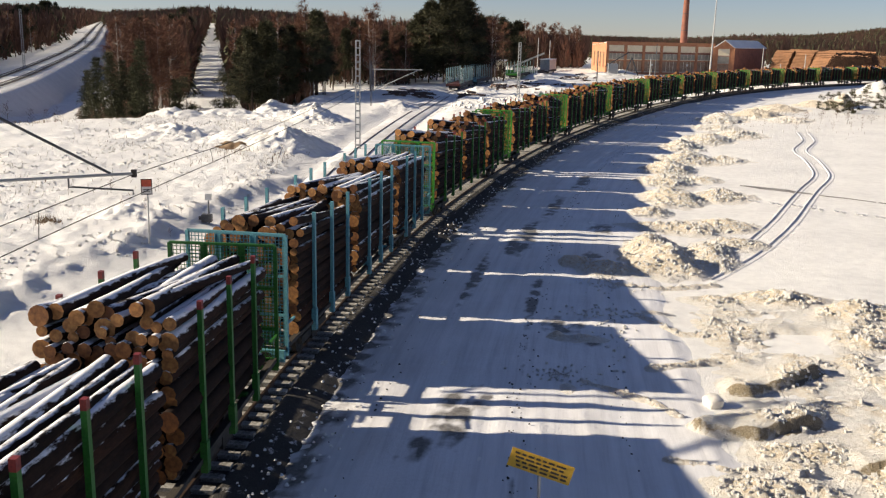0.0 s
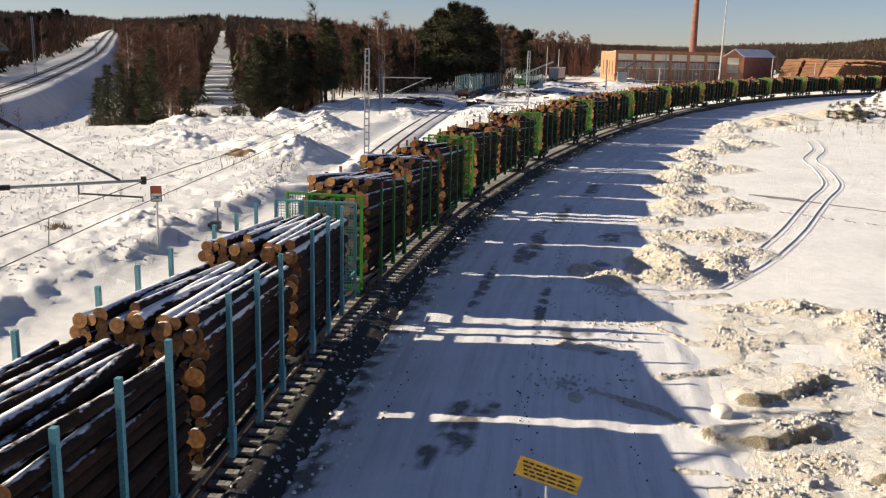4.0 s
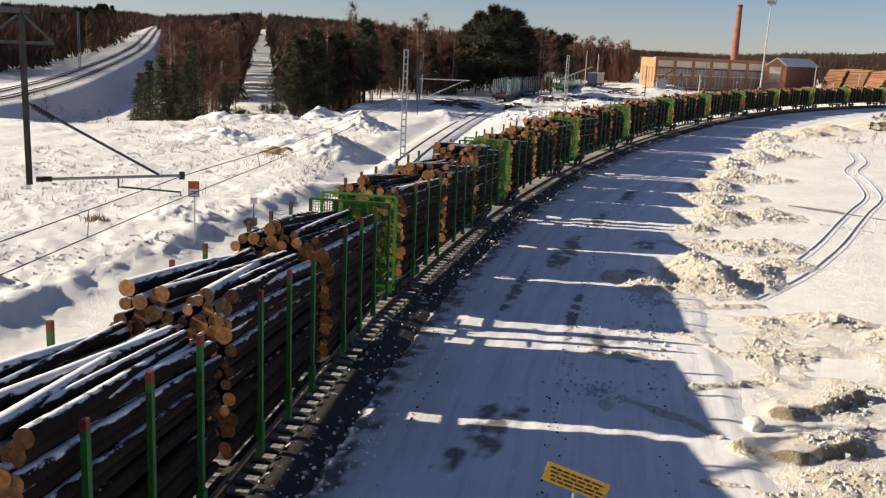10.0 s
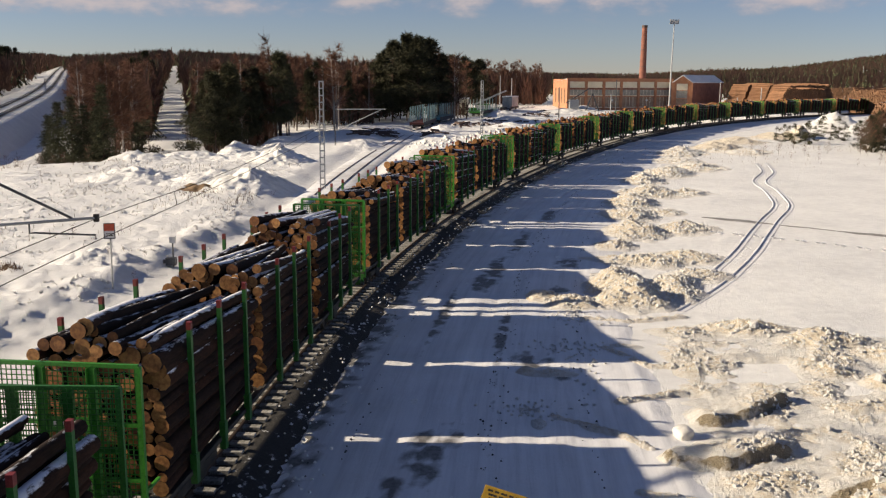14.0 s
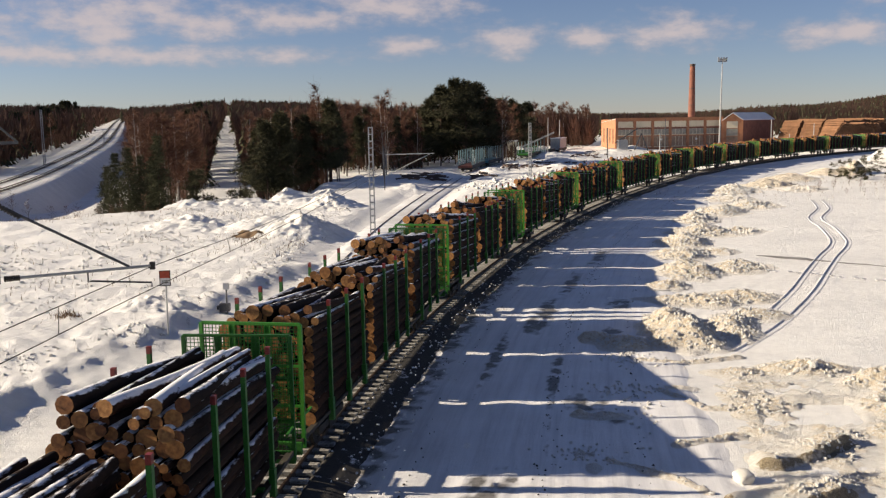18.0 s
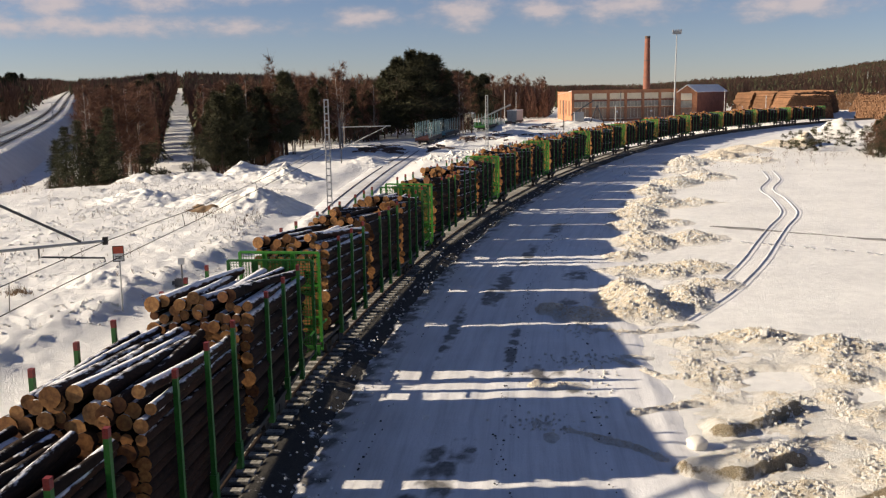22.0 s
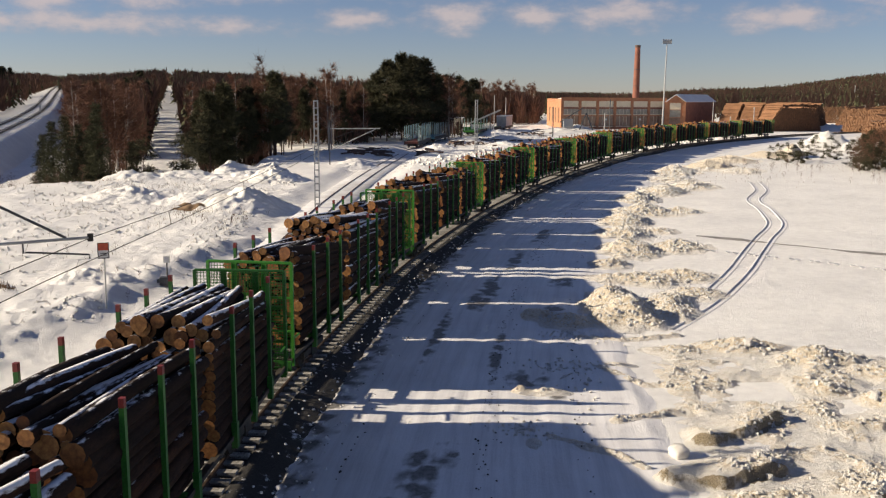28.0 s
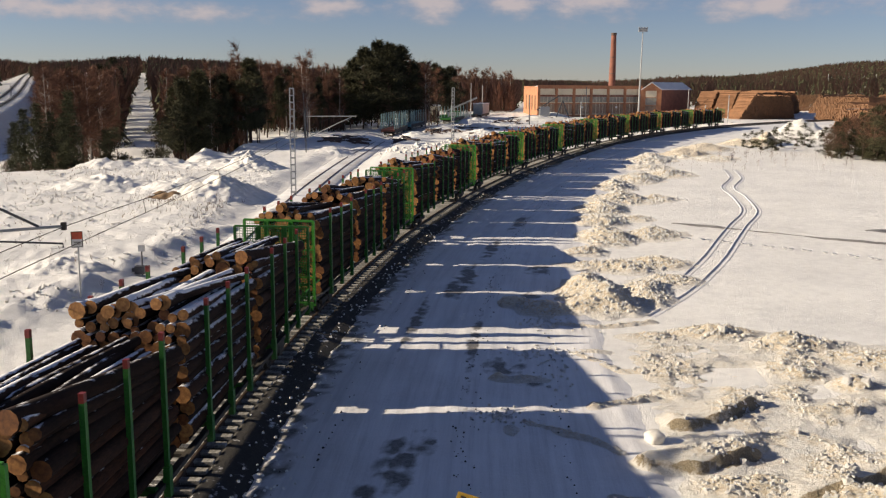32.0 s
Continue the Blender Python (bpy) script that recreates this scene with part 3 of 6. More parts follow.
# the other line, far off on its bank
FARLINE = spline(((-140, 30, -0.3), (*polar(-40, 118), -0.3), (*polar(-33, 135), -0.2), (*polar(-28.3, 166), -0.2), (*polar(-24.2, 256), 0.1), (*polar(-21.3, 420), 4.0), (*polar(-20.3, 700), 12.0), (*polar(-19.9, 1000), 18)), 8.0)
path_strip("far_track_bed", FARLINE, [(-9.0, -1.0), (-4.2, -0.3), (-2.5, -0.05), (7.4, -0.05), (8.6, -0.5), (12.6, -4.2), (16, -5.6)], M_SNOW, "snowy embankment of the other railway line", follow=False)
for off in (0.0, 4.6):
    line = []
    for i, (x, y, z) in enumerate(FARLINE):
        x2, y2, _ = FARLINE[min(i + 1, len(FARLINE) - 1)]
        x1, y1, _ = FARLINE[max(i - 1, 0)]
        h = math.atan2(x2 - x1, y2 - y1)
        line.append((x + off * math.cos(h), y - off * math.sin(h), z))
    rail_line("far_track", [(x, y, z + 0.2) for x, y, z in line], "dark rails on the other line")
    # a dark strip between the rails thickens each far track's line
    path_strip("far_rail_bed", line, [(-0.45, 0.0), (0.45, 0.0)], M_BALLAST, "dark strip between the far rails", follow=False, lift=0.0)


# ---- snow banks, mounds and marks in the snow ----
def bank_mat():
    """Ploughed snow: clean crust, sandy crumbs, and turf where the blade cut it."""
    m, nt, b = base_mat("ploughed_bank", 0.65)
    v = world_pos(nt)
    n1, n2, n3 = noise_node(nt, v, 0.7, 6.0, 0.6), noise_node(nt, v, 6.0, 7.0, 0.65), noise_node(nt, v, 26.0, 4.0)
    clean = ramp_node(nt, n2, [(0.32, (0.83, 0.8, 0.75)), (0.62, (0.92, 0.9, 0.87))])
    sandy = ramp_node(nt, n2, [(0.3, (0.5, 0.38, 0.25)), (0.44, (0.8, 0.69, 0.53)), (0.62, (0.92, 0.86, 0.76))])
    sep = nt.nodes.new("ShaderNodeAttribute")
    sep.attribute_name = "grit"
    col = mix_node(nt, sep.outputs["Fac"], clean, sandy)
    at = nt.nodes.new("ShaderNodeAttribute")
    at.attribute_name = "dirt"
    mul = nt.nodes.new("ShaderNodeMath")
    mul.operation = "MULTIPLY"
    nt.links.new(n1, mul.inputs[0])
    nt.links.new(at.outputs["Fac"], mul.inputs[1])
    add = nt.nodes.new("ShaderNodeMath")
    add.operation = "MULTIPLY_ADD"
    add.inputs[1].default_value = 0.5
    nt.links.new(n2, add.inputs[0])
    nt.links.new(mul.outputs[0], add.inputs[2])
    msk = ramp_node(nt, add.outputs[0], [(0.52, (0, 0, 0)), (0.66, (1, 1, 1))])
    dirt = ramp_node(nt, n3, [(0.3, (0.2, 0.155, 0.09)), (0.7, (0.55, 0.45, 0.31))])
    nt.links.new(mix_node(nt, msk, col, dirt), b.inputs["Base Color"])
    bump_node(nt, b, mix_node(nt, 0.55, n2, n3), 1.0, 0.28)
    return m


M_BANK = bank_mat()
# heaps along the road: place on the line, offset, radius along, radius across, height
HEAPS = (
    (45.6, 13.6, 1.9, 1.5, 1.2), (48.2, 13.1, 2.6, 1.4, 1.15), (48.6, 16.0, 2.8, 1.1, 0.65), (52, 17.6, 1.6, 1.4, 0.45), (55.5, 14.6, 1.6, 2.4, 0.55), (57, 17.2, 1.8, 1.8, 0.6), (60.5, 12.9, 1.4, 1.2, 0.5),
    (66.5, 14.2, 2.6, 1.7, 1.0), (68.5, 17.4, 2.2, 1.8, 0.7), (74.5, 13.6, 2.2, 1.8, 0.8), (77, 16.2, 1.6, 1.4, 0.45), (82, 13.4, 2.8, 1.8, 0.95), (89.5, 14.6, 2.6, 2.3, 1.0),
    (91, 17.8, 2.0, 1.8, 0.55), (101, 13.2, 3.4, 1.8, 0.8), (110, 15, 4.0, 2.2, 1.0), (117, 17.8, 3.4, 2.4, 0.9), (127, 14.5, 3.6, 2.6, 0.6),
    (140, 13.5, 5.0, 2.5, 1.1), (152, 17, 6.0, 3.0, 1.2), (146, 22.0, 5.0, 2.6, 0.6), (168, 18, 6.0, 3.5, 1.1), (188, 28.5, 6.5, 4.5, 3.0), (185, 22, 5, 3, 1.2),
    (45.0, 9.2, 1.1, 1.2, 0.5), (44.0, 10.9, 1.3, 1.3, 0.55), (46.0, 7.7, 0.7, 1.0, 0.3), (33.0, 9.0, 0.5, 0.6, 0.3), (33.0, 10.0, 0.45, 0.8, 0.26), (30.0, 8.6, 0.7, 0.35, 0.14), (28.0, 9.5, 0.8, 0.35, 0.14), (37.0, 12.6, 0.5, 0.9, 0.2),
    (39.6, 15.6, 0.9, 1.6, 0.32), (40.2, 18.0, 1.0, 1.9, 0.6), (38.6, 20.8, 1.1, 1.7, 0.65), (36.6, 23.4, 1.2, 2.0, 0.55), (34.2, 20.0, 0.9, 0.8, 0.5), (33.0, 21.4, 0.8, 0.7, 0.6), (31.6, 23.5, 1.2, 1.5, 0.7),
    (24.0, 15.6, 0.8, 1.5, 0.5), (22.6, 18.6, 1.3, 2.0, 0.85), (21.6, 14.0, 0.9, 1.4, 0.4),
    (20.0, 21.5, 1.8, 3.2, 0.9), (17.5, 17.5, 1.8, 4.6, 0.9), (15.5, 14.0, 1.4, 2.6, 0.5),
)
# crusts turned over by the plough: foot of the cut face from left to right, height, reach behind it
CUTS = (
    (((6.6, 24.1), (7.4, 23.2), (8.7, 23.1), (10.0, 23.7), (11.6, 24.4)), 0.5, 2.9), (((8.5, 26.4), (9.6, 26.2), (11.2, 27.2), (13.2, 28.8)), 0.5, 2.4),
    (((11.2, 33.1), (13.0, 32.4), (15.2, 32.2)), 0.34, 1.7), (((13.2, 26.7), (15.2, 27.0), (18.6, 28.9)), 0.32, 2.8),
    (((10.2, 20.8), (12.6, 21.6), (15.2, 23.2)), 0.6, 2.4),
)
# low rows of crumbs left at the edge of the blade
WINDROWS = ((((7.7, 34.6), (8.9, 32.4), (10.3, 32.1), (11.5, 31.2)), 0.2), (((7.0, 28.6), (8.0, 28.9), (9.2, 29.4)), 0.22), (((4.6, 27.2), (6.4, 25.6), (6.9, 24.6)), 0.2), (((7.9, 39.2), (9.4, 38.6), (12.2, 39.4)), 0.22), (((6.0, 21.8), (7.4, 21.2), (9.4, 21.6)), 0.2))


def near_run(pts, x, y):
    """Distance along a run's share (0 to 1), and behind its line."""
    best = (9e9, 0.0, 0.0)
    n = len(pts) - 1
    for i, ((x0, y0), (x1, y1)) in enumerate(zip(pts, pts[1:])):
        dx, dy = x1 - x0, y1 - y0
        q = dx * dx + dy * dy
        t = max(0.0, min(1.0, ((x - x0) * dx + (y - y0) * dy) / q))
        ex, ey = x - x0 - t * dx, y - y0 - t * dy
        d = math.hypot(ex, ey)
        if d < best[0]:
            best = (d, (i + t) / n, d if ex * -dy + ey * dx > 0 else -d)
    return best


def bank_height(s, o, x, y):
    """Height of the ploughed snow, and how far its cut face shows turf and sand."""
    base, dirt = 0.0, 0.0
    for hs, ho, rs, ro, hh in HEAPS:
        ds = (s - hs) / rs
        if abs(ds) < 2.4:
            q = ds * ds + ((o - ho) / ro) ** 2
            if q < 5.2:
                q *= 1.0 + 0.5 * noise.noise((x * 0.9, y * 0.9, hs))
                base = max(base, hh * max(0.0, math.exp(-q * 1.0) * 1.08 - 0.05))
    grit = min(1.0, base * 3.0)
    n = noise.fractal((x * 0.6, y * 0.6, 1.3), 1.0, 2.0, 4)
    if s < 46:
        for pts, hh, back in CUTS:
            if abs(x - pts[1][0]) < 5 and abs(y - pts[1][1]) < 5:
                d, f, v = near_run(pts, x, y)
                v += 0.13 * n + 0.07 * noise.noise((x * 2.2, y * 2.2, 4))
                end = smooth(0.0, 0.16, f) * (1 - smooth(0.82, 1.0, f))
                h = hh * end * smooth(-0.02, 0.2, v) * (1 - smooth(0.25, back, v)) * (0.9 + 0.35 * n)
                if h > base:
                    base = h
                    grit = 0.25
                if -0.1 < v < 0.42:
                    dirt = max(dirt, end * smooth(0.25, 0.45, hh) * (1 - smooth(0.2, 0.36, v)))
        for pts, hh in WINDROWS:
            if abs(x - pts[1][0]) < 4 and abs(y - pts[1][1]) < 4:
                d, f, v = near_run(pts, x, y)
                h = hh * math.exp(-((d + 0.1 * n) / 0.3) ** 2)
                if h > base:
                    base, grit = h, 0.9
        # thin broken crust about the turned-over slabs
        m = smooth(13.4, 15.2, o) * (1 - smooth(24, 26.5, o)) * (1 - smooth(37, 41, s)) * smooth(18, 21, s)
        base = max(base, m * (0.16 + 0.2 * n))
        grit = max(grit, m * smooth(0.05, 0.35, n) * 0.8)
    c = noise.fractal((x * 1.9, y * 1.9, 8.0), 0.8, 2.1, 4)
    k = abs(noise.noise((x * 2.6, y * 2.6, 3.0)))
    g = noise.noise((x * 7.0, y * 7.0, 6.0))
    e = min(1.0, base * 4)
    h = base * (0.88 + 0.26 * n) + e * grit * (0.075 * c - 0.15 * k + 0.06 * g) + e * 0.02 * c
    return h, dirt * min(1.0, base * 5), grit * e


def make_bank():
    bm = bmesh.new()
    dl = bm.verts.layers.float.new("dirt")
    gl = bm.verts.layers.float.new("grit")
    prev = None
    s = 11.0
    while s < 205:
        st = 0.11 if s < 46 else 0.2 if s < 70 else 0.3 if s < 100 else 0.6
        row = []
        nO = 165
        for i in range(nO + 1):
            o = 8.2 + 20.5 * (i / nO) + (6.0 * (i / nO) * smooth(110, 130, s))
            x, y, _ = on_track(s, o)
            h, dirt, grit = bank_height(s, o, x, y)
            fade = smooth(8.2, 9.0, o) * (1 - smooth(26.5, 28.5, o)) * smooth(11, 13, s) * (1 - smooth(198, 204, s))
            v = bm.verts.new((x, y, ground_z(x, y) - 0.06 + (h + (0.02 if o < 13 else 0.0)) * fade + 0.02 * (fade - 1)))
            v[dl], v[gl] = dirt, grit
            row.append(v)
        if prev:
            rows = zip(prev, prev[1:], row[1:], row) if len(prev) == len(row) else ()
            for a, b, c, d in rows:
                bm.faces.new((a, b, c, d)).smooth = True
        prev = row
        s += st
    ob = new("snow_bank", mesh_of("snow_bank", bm, M_BANK))
    tagged(ob, "lumpy ploughed snow bank with sand along the road", "snow bank", kind="stuff")


make_bank()


def snow_mound(name, x, y, rx, ry, h, seed, label, material, res=46, turn=0.0, rough=1.0):
    bm = bmesh.new()
    grid = []
    for i in range(res + 1):
        row = []
        for j in range(res + 1):
            u, v = (i / res * 2 - 1) * 1.7, (j / res * 2 - 1) * 1.7
            q = u * u + v * v
            px, py = u * rx, v * ry
            n = rough * noise.fractal((px * 0.7 + seed, py * 0.7, seed * 1.7), 0.65, 2.1, 6)
            g = noise.fractal((px * 2.4 + seed, py * 2.4, 4.0), 0.7, 2.1, 4)
            z = h * max(0.0, math.exp(-q * 1.1) * (1.0 + 0.28 * n) + 0.1 * n * math.exp(-q * 0.8)) + 0.09 * g * math.exp(-q * 0.7) * min(1.0, h)
            wx, wy = x + px * math.cos(turn) - py * math.sin(turn), y + px * math.sin(turn) + py * math.cos(turn)
            edge = smooth(1.25, 1.65, math.sqrt(q))
            row.append(bm.verts.new((wx, wy, ground_z(wx, wy) + z - 0.12 * edge + 0.01)))
        grid.append(row)
    for a, b in zip(grid, grid[1:]):
        for p, q, r, s in zip(a, a[1:], b[1:], b):
            bm.faces.new((p, s, r, q)).smooth = True
    ob = new(name, mesh_of(name, bm, material))
    return tagged(ob, label, "snow mound")


M_MOUND = snow_mat("mound_snow", (0.66, 0.64, 0.6), (0.88, 0.87, 0.85), 1.4, 0.8, 0.12)
for i, (x, y, rx, ry, h) in enumerate((
        (-15.2, 110, 2.6, 3.2, 1.6), (-26.3, 89.5, 3.6, 3.0, 1.15), (-14.6, 84, 3.0, 4.4, 1.5), (-18.5, 88, 3.6, 3.4, 0.8), 
        (-19, 113, 5.0, 1.8, 0.6), (-33, 111, 4.4, 1.6, 1.0), (-28, 116.0, 4.5, 1.8, 1.0), (-24, 128, 2.2, 6.0, 0.9), (-21.5, 145, 2.2, 8, 0.9), (-17, 158, 2.4, 9, 0.8),
        (-17.0, 49.5, 1.8, 1.0, 0.55), (-20.0, 33.5, 1.7, 1.2, 0.6), (-6.3, 136, 2.2, 5.0, 1.0), (-1.5, 171, 3.0, 4.0, 0.9), (6, 181, 3, 5, 0.8), (14, 205, 4, 5, 1.0), (21, 190, 3, 6, 0.9), (25, 225, 4, 7, 1.0), (27, 262, 6, 9, 1.1), (47, 280, 6, 6, 1.3), (56, 300, 5, 5, 1.5), (*polar(25.0, 206), 5.6, 4.6, 3.7), (*polar(24.0, 204), 3.6, 3.6, 1.8), (*polar(26.3, 204), 4.0, 3.6, 2.0), (*polar(25.3, 348), 9.0, 9.0, 1.6))):
    snow_mound("snow_mound", x, y, rx, ry, h, i * 3.7 + 1, "mound of shovelled snow on the field", M_MOUND if h > 1.2 else M_SNOW, 64 if y < 130 else 34, 0.0, 1.0 if h < 2 else 0.55)

M_EARTH = speckled("frozen_earth", (0.09, 0.055, 0.03), (0.34, 0.22, 0.12), 1.2, 9, 0.9, 0, 0.8, 0.05, kind="World")
for i, (x, y, rx, ry, h) in enumerate(((-17.8, 80.8, 1.6, 0.8, 0.5), (-14.9, 80.6, 1.3, 0.8, 0.6), (-19.5, 84.0, 1.0, 0.5, 0.3))):
    tagged(snow_mound("earth_mound", x, y, rx, ry, h, i * 2.3 + 40, "", M_EARTH, 30), "low heap of brown frozen earth in the snow", "earth heap")
SKI = spline(((11.9, 40.8), (13.2, 42.5), (15.2, 45.3), (17.5, 48.9), (20.6, 54.4), (24.0, 61.1), (27.1, 67.2), (31.5, 75.8), (34.4, 85.6), (36.4, 93.7), (41.0, 103.4), (44.3, 114.2)), 0.7)
M_GROOVE = snow_mat("groove_snow", (0.52, 0.52, 0.54), (0.72, 0.72, 0.75), 3.0, 0.6, 0.05)
for side in (-0.62, 0.62):
    pts = []
    for i, (x, y) in enumerate(SKI):
        x2, y2 = SKI[min(i + 1, len(SKI) - 1)]
        x1, y1 = SKI[max(i - 1, 0)]
        h = math.atan2(x2 - x1, y2 - y1)
        pts.append((x + side * math.cos(h), y - side * math.sin(h), 0))
    path_strip("snowmobile_track", pts, [(-0.3, -0.02), (-0.2, 0.06), (-0.15, 0.065), (-0.11, 0.012), (0.1, 0.01), (0.15, 0.045), (0.26, -0.02)], M_GROOVE, "pressed snowmobile groove in fresh snow")
M_ICE = speckled("grey_ice", (0.07, 0.055, 0.045), (0.34, 0.32, 0.3), 1.2, 7, 0.45, 0, 0.4, 0.02, kind="World")


def ice_sheet(name, pts, widths, label):
    """A ragged bare strip of ice, of the given half width at each of its places."""
    rnd = random.Random(len(pts) * 7 + int(pts[0][0]))
    bm = bmesh.new()
    prev = None
    line = spline([(*p, w) for p, w in zip(pts, widths)], 0.35)
    for i, (x, y, w) in enumerate(line):
        x2, y2, _ = line[min(i + 1, len(line) - 1)]
        x1, y1, _ = line[max(i - 1, 0)]
        h = math.atan2(x2 - x1, y2 - y1)
        row = []
        for f in (-1, -0.5, 0.5, 1):
            o = f * max(0.03, w) * rnd.uniform(0.75, 1.2)
            px, py = x + o * math.cos(h), y - o * math.sin(h)
            row.append(bm.verts.new((px, py, ground_z(px, py) + (0.04 if abs(f) < 1 else 0.005))))
        if prev:
            for a, b, c, d in zip(prev, prev[1:], row[1:], row):
                bm.faces.new((a, b, c, d)).smooth = True
        prev = row
    return tagged(new(name, mesh_of(name, bm, M_ICE)), label, "ice", kind="structure")


ice_sheet("ice_patch", ((35.6, 64.8), (36.4, 64.7), (37.4, 64.6), (38.3, 64.4)), (0.1, 0.8, 1.2, 0.15), "dark patch of bare ice in the snow")
ice_sheet("ice_streak", ((22.4, 68.9), (23.2, 68.4), (24.6, 67.2), (25.6, 65.9), (26.4, 64.9)), (0.1, 0.35, 0.6, 0.45, 0.1), "grey strip of ice and slush across the snow")
ice_sheet("ice_streak", ((26.6, 64.6), (27.6, 63.8), (28.8, 62.8), (29.6, 62.1)), (0.08, 0.16, 0.12, 0.1), "thin grey strip of ice across the snow")
ice_sheet("ice_streak", ((29.7, 62.0), (31.2, 60.9), (33.5, 59.5), (36, 58.0), (40, 55.4), (46, 51.5)), (0.12, 0.42, 0.5, 0.55, 0.5, 0.4), "grey strip of ice and slush across the snow")


def footprints():
    th = thing("footprint_trail", "line of footprints pressed into the snow", "footprints", kind="stuff")
    bm = bmesh.new()
    pts = spline(((18.5, 63.5), (24.0, 59.2), (27.7, 56.7), (30.3, 54.4), (31.9, 53.0), (37, 49.5)), 0.62)
    for i, (x, y) in enumerate(pts):
        x += 0.12 if i % 2 else -0.12
        z = ground_z(x, y) + 0.012
        ring = [bm.verts.new((x + 0.2 * math.cos(k), y + 0.14 * math.sin(k), z + 0.085)) for k in np.linspace(0, math.tau, 9)[:-1]]
        inn = [bm.verts.new((x + 0.11 * math.cos(k), y + 0.08 * math.sin(k), z - 0.005)) for k in np.linspace(0, math.tau, 9)[:-1]]
        for k in range(8):
            bm.faces.new((ring[k], ring[(k + 1) % 8], inn[(k + 1) % 8], inn[k]))
        bm.faces.new(inn)
    part("print", bm, M_GROOVE, th)


footprints()


def chunk(bm, x, y, z, r, rnd):
    """A broken lump with a blunt, uneven top."""
    t0 = rnd.uniform(0, math.tau)
    lo, hi = [], []
    for k in range(5):
        a = t0 + k * math.tau / 5
        p, q = r * rnd.uniform(0.8, 1.25), r * rnd.uniform(0.35, 0.8)
        lo.append(bm.verts.new((x + p * math.cos(a), y + p * math.sin(a), z - 0.3 * r)))
        hi.append(bm.verts.new((x + q * math.cos(a), y + q * math.sin(a), z + r * rnd.uniform(0.45, 0.85))))
    for k in range(5):
        bm.faces.new((lo[k], lo[(k + 1) % 5], hi[(k + 1) % 5], hi[k]))
    bm.faces.new(hi)


def snow_block(x, y, r, seed):
    """A frozen block that rolled off the blade."""
    rnd = random.Random(seed)
    bm = bmesh.new()
    bmesh.ops.create_icosphere(bm, subdivisions=3, radius=r)
    for v in bm.verts:
        c = v.co
        m = max(abs(c.x), abs(c.y), abs(c.z)) / r
        v.co = c * (0.55 + 0.45 / max(0.6, m)) * (1 + 0.16 * noise.fractal(c * (2.2 / r) + Vector((seed, 0, 0)), 0.8, 2.0, 4))
        v.co.z *= 0.75
    ob = new("snow_block", mesh_of("snow_block", bm, M_PILE))
    for p in ob.data.polygons:
        p.use_smooth = True
    ob.matrix_basis = pose(x, y, ground_z(x, y) + r * 0.42, 10, -8, rnd.uniform(0, 90))
    tagged(ob, "rounded frozen block of ploughed snow", "snow block", group="blocks of ploughed snow")


for k, (x, y, r) in enumerate(((8.15, 25.6, 0.27), (5.4, 31.5, 0.1))):
    snow_block(x, y, r, k + 3)


def clods():
    """Loose lumps of snow and gravel beside the track and in the wheel marks."""
    rnd = random.Random(77)
    for name, mat, count, lab in (("snow_clod", M_MOUND, 800, "loose lumps of snow beside the track"), ("gravel_and_print", M_BALLAST, 620, "dark crumbs of gravel and dark prints on the road")):
        bm = bmesh.new()
        for _ in range(count):
            s = 14 + 110 * rnd.random() ** 1.6
            if name == "snow_clod":
                o = rnd.choice((1.9, 2.3, 2.6, 3.0, 3.3)) + rnd.gauss(0, 0.3)
            else:
                # dark lumps in rows near offset 8 stand in for tyre and foot prints
                o = rnd.choice((4.0, 7.9, 7.9, 8.0, 8.4, 3.2, 11.0)) + rnd.gauss(0, 0.1)
                s = round(s / 0.9) * 0.9 + rnd.gauss(0, 0.3)
            x, y, _ = on_track(s, o)
            r = rnd.uniform(0.03, 0.085) * (0.72 if name == "snow_clod" else 0.48)
            chunk(bm, x, y, -0.35 if o > 2.6 else -0.11 - 0.2 * max(0.0, o - 1.5), r, rnd)
        tagged(new(name, mesh_of(name, bm, mat)), lab, "debris", kind="stuff")


clods()


# ---- masts, wires and signs ----
def lattice_mast(x, y, h, label, w=0.42, z0=-0.5):
    th = thing("catenary_mast", label, "mast", pose(x, y, z0, 0, 0, 8), group="catenary masts")
    for sx in (-1, 1):
        bm = bmesh.new()
        for sy in (-1, 1):
            bar(bm, (sx * w / 2, sy * 0.1, 0), (sx * w * 0.42, sy * 0.08, h), 0.1)
        box(bm, sx * w / 2 - 0.05, sx * w / 2 + 0.05, -0.13, 0.13, 0, 0.1)
        part("upright", bm, M_GALV, th)
    n = int(h / 0.62)
    for i in range(1, n + 1):
        z = h * i / n - 0.05
        bm = bmesh.new()
        box(bm, -w / 2 + 0.02, w / 2 - 0.02, -0.07, 0.07, z - 0.06, z + 0.06)
        part("batten", bm, M_GALV, th)
    bm = bmesh.new()
    box(bm, -0.35, 0.35, -0.35, 0.35, -0.3, 0.12)
    part("footing", bm, M_DIRT, th)
    return th


lattice_mast(-7.98, 85.9, 10.1, "pale lattice steel mast beside the track")
lattice_mast(12.6, 160, 10.0, "pale lattice steel mast behind the train")
lattice_mast(*polar(-24.15, 258), 15.0, "thin lattice mast beside the other line", 0.5)
lattice_mast(*polar(-20.9, 380), 9.0, "thin lattice mast beside the other line", 0.4)


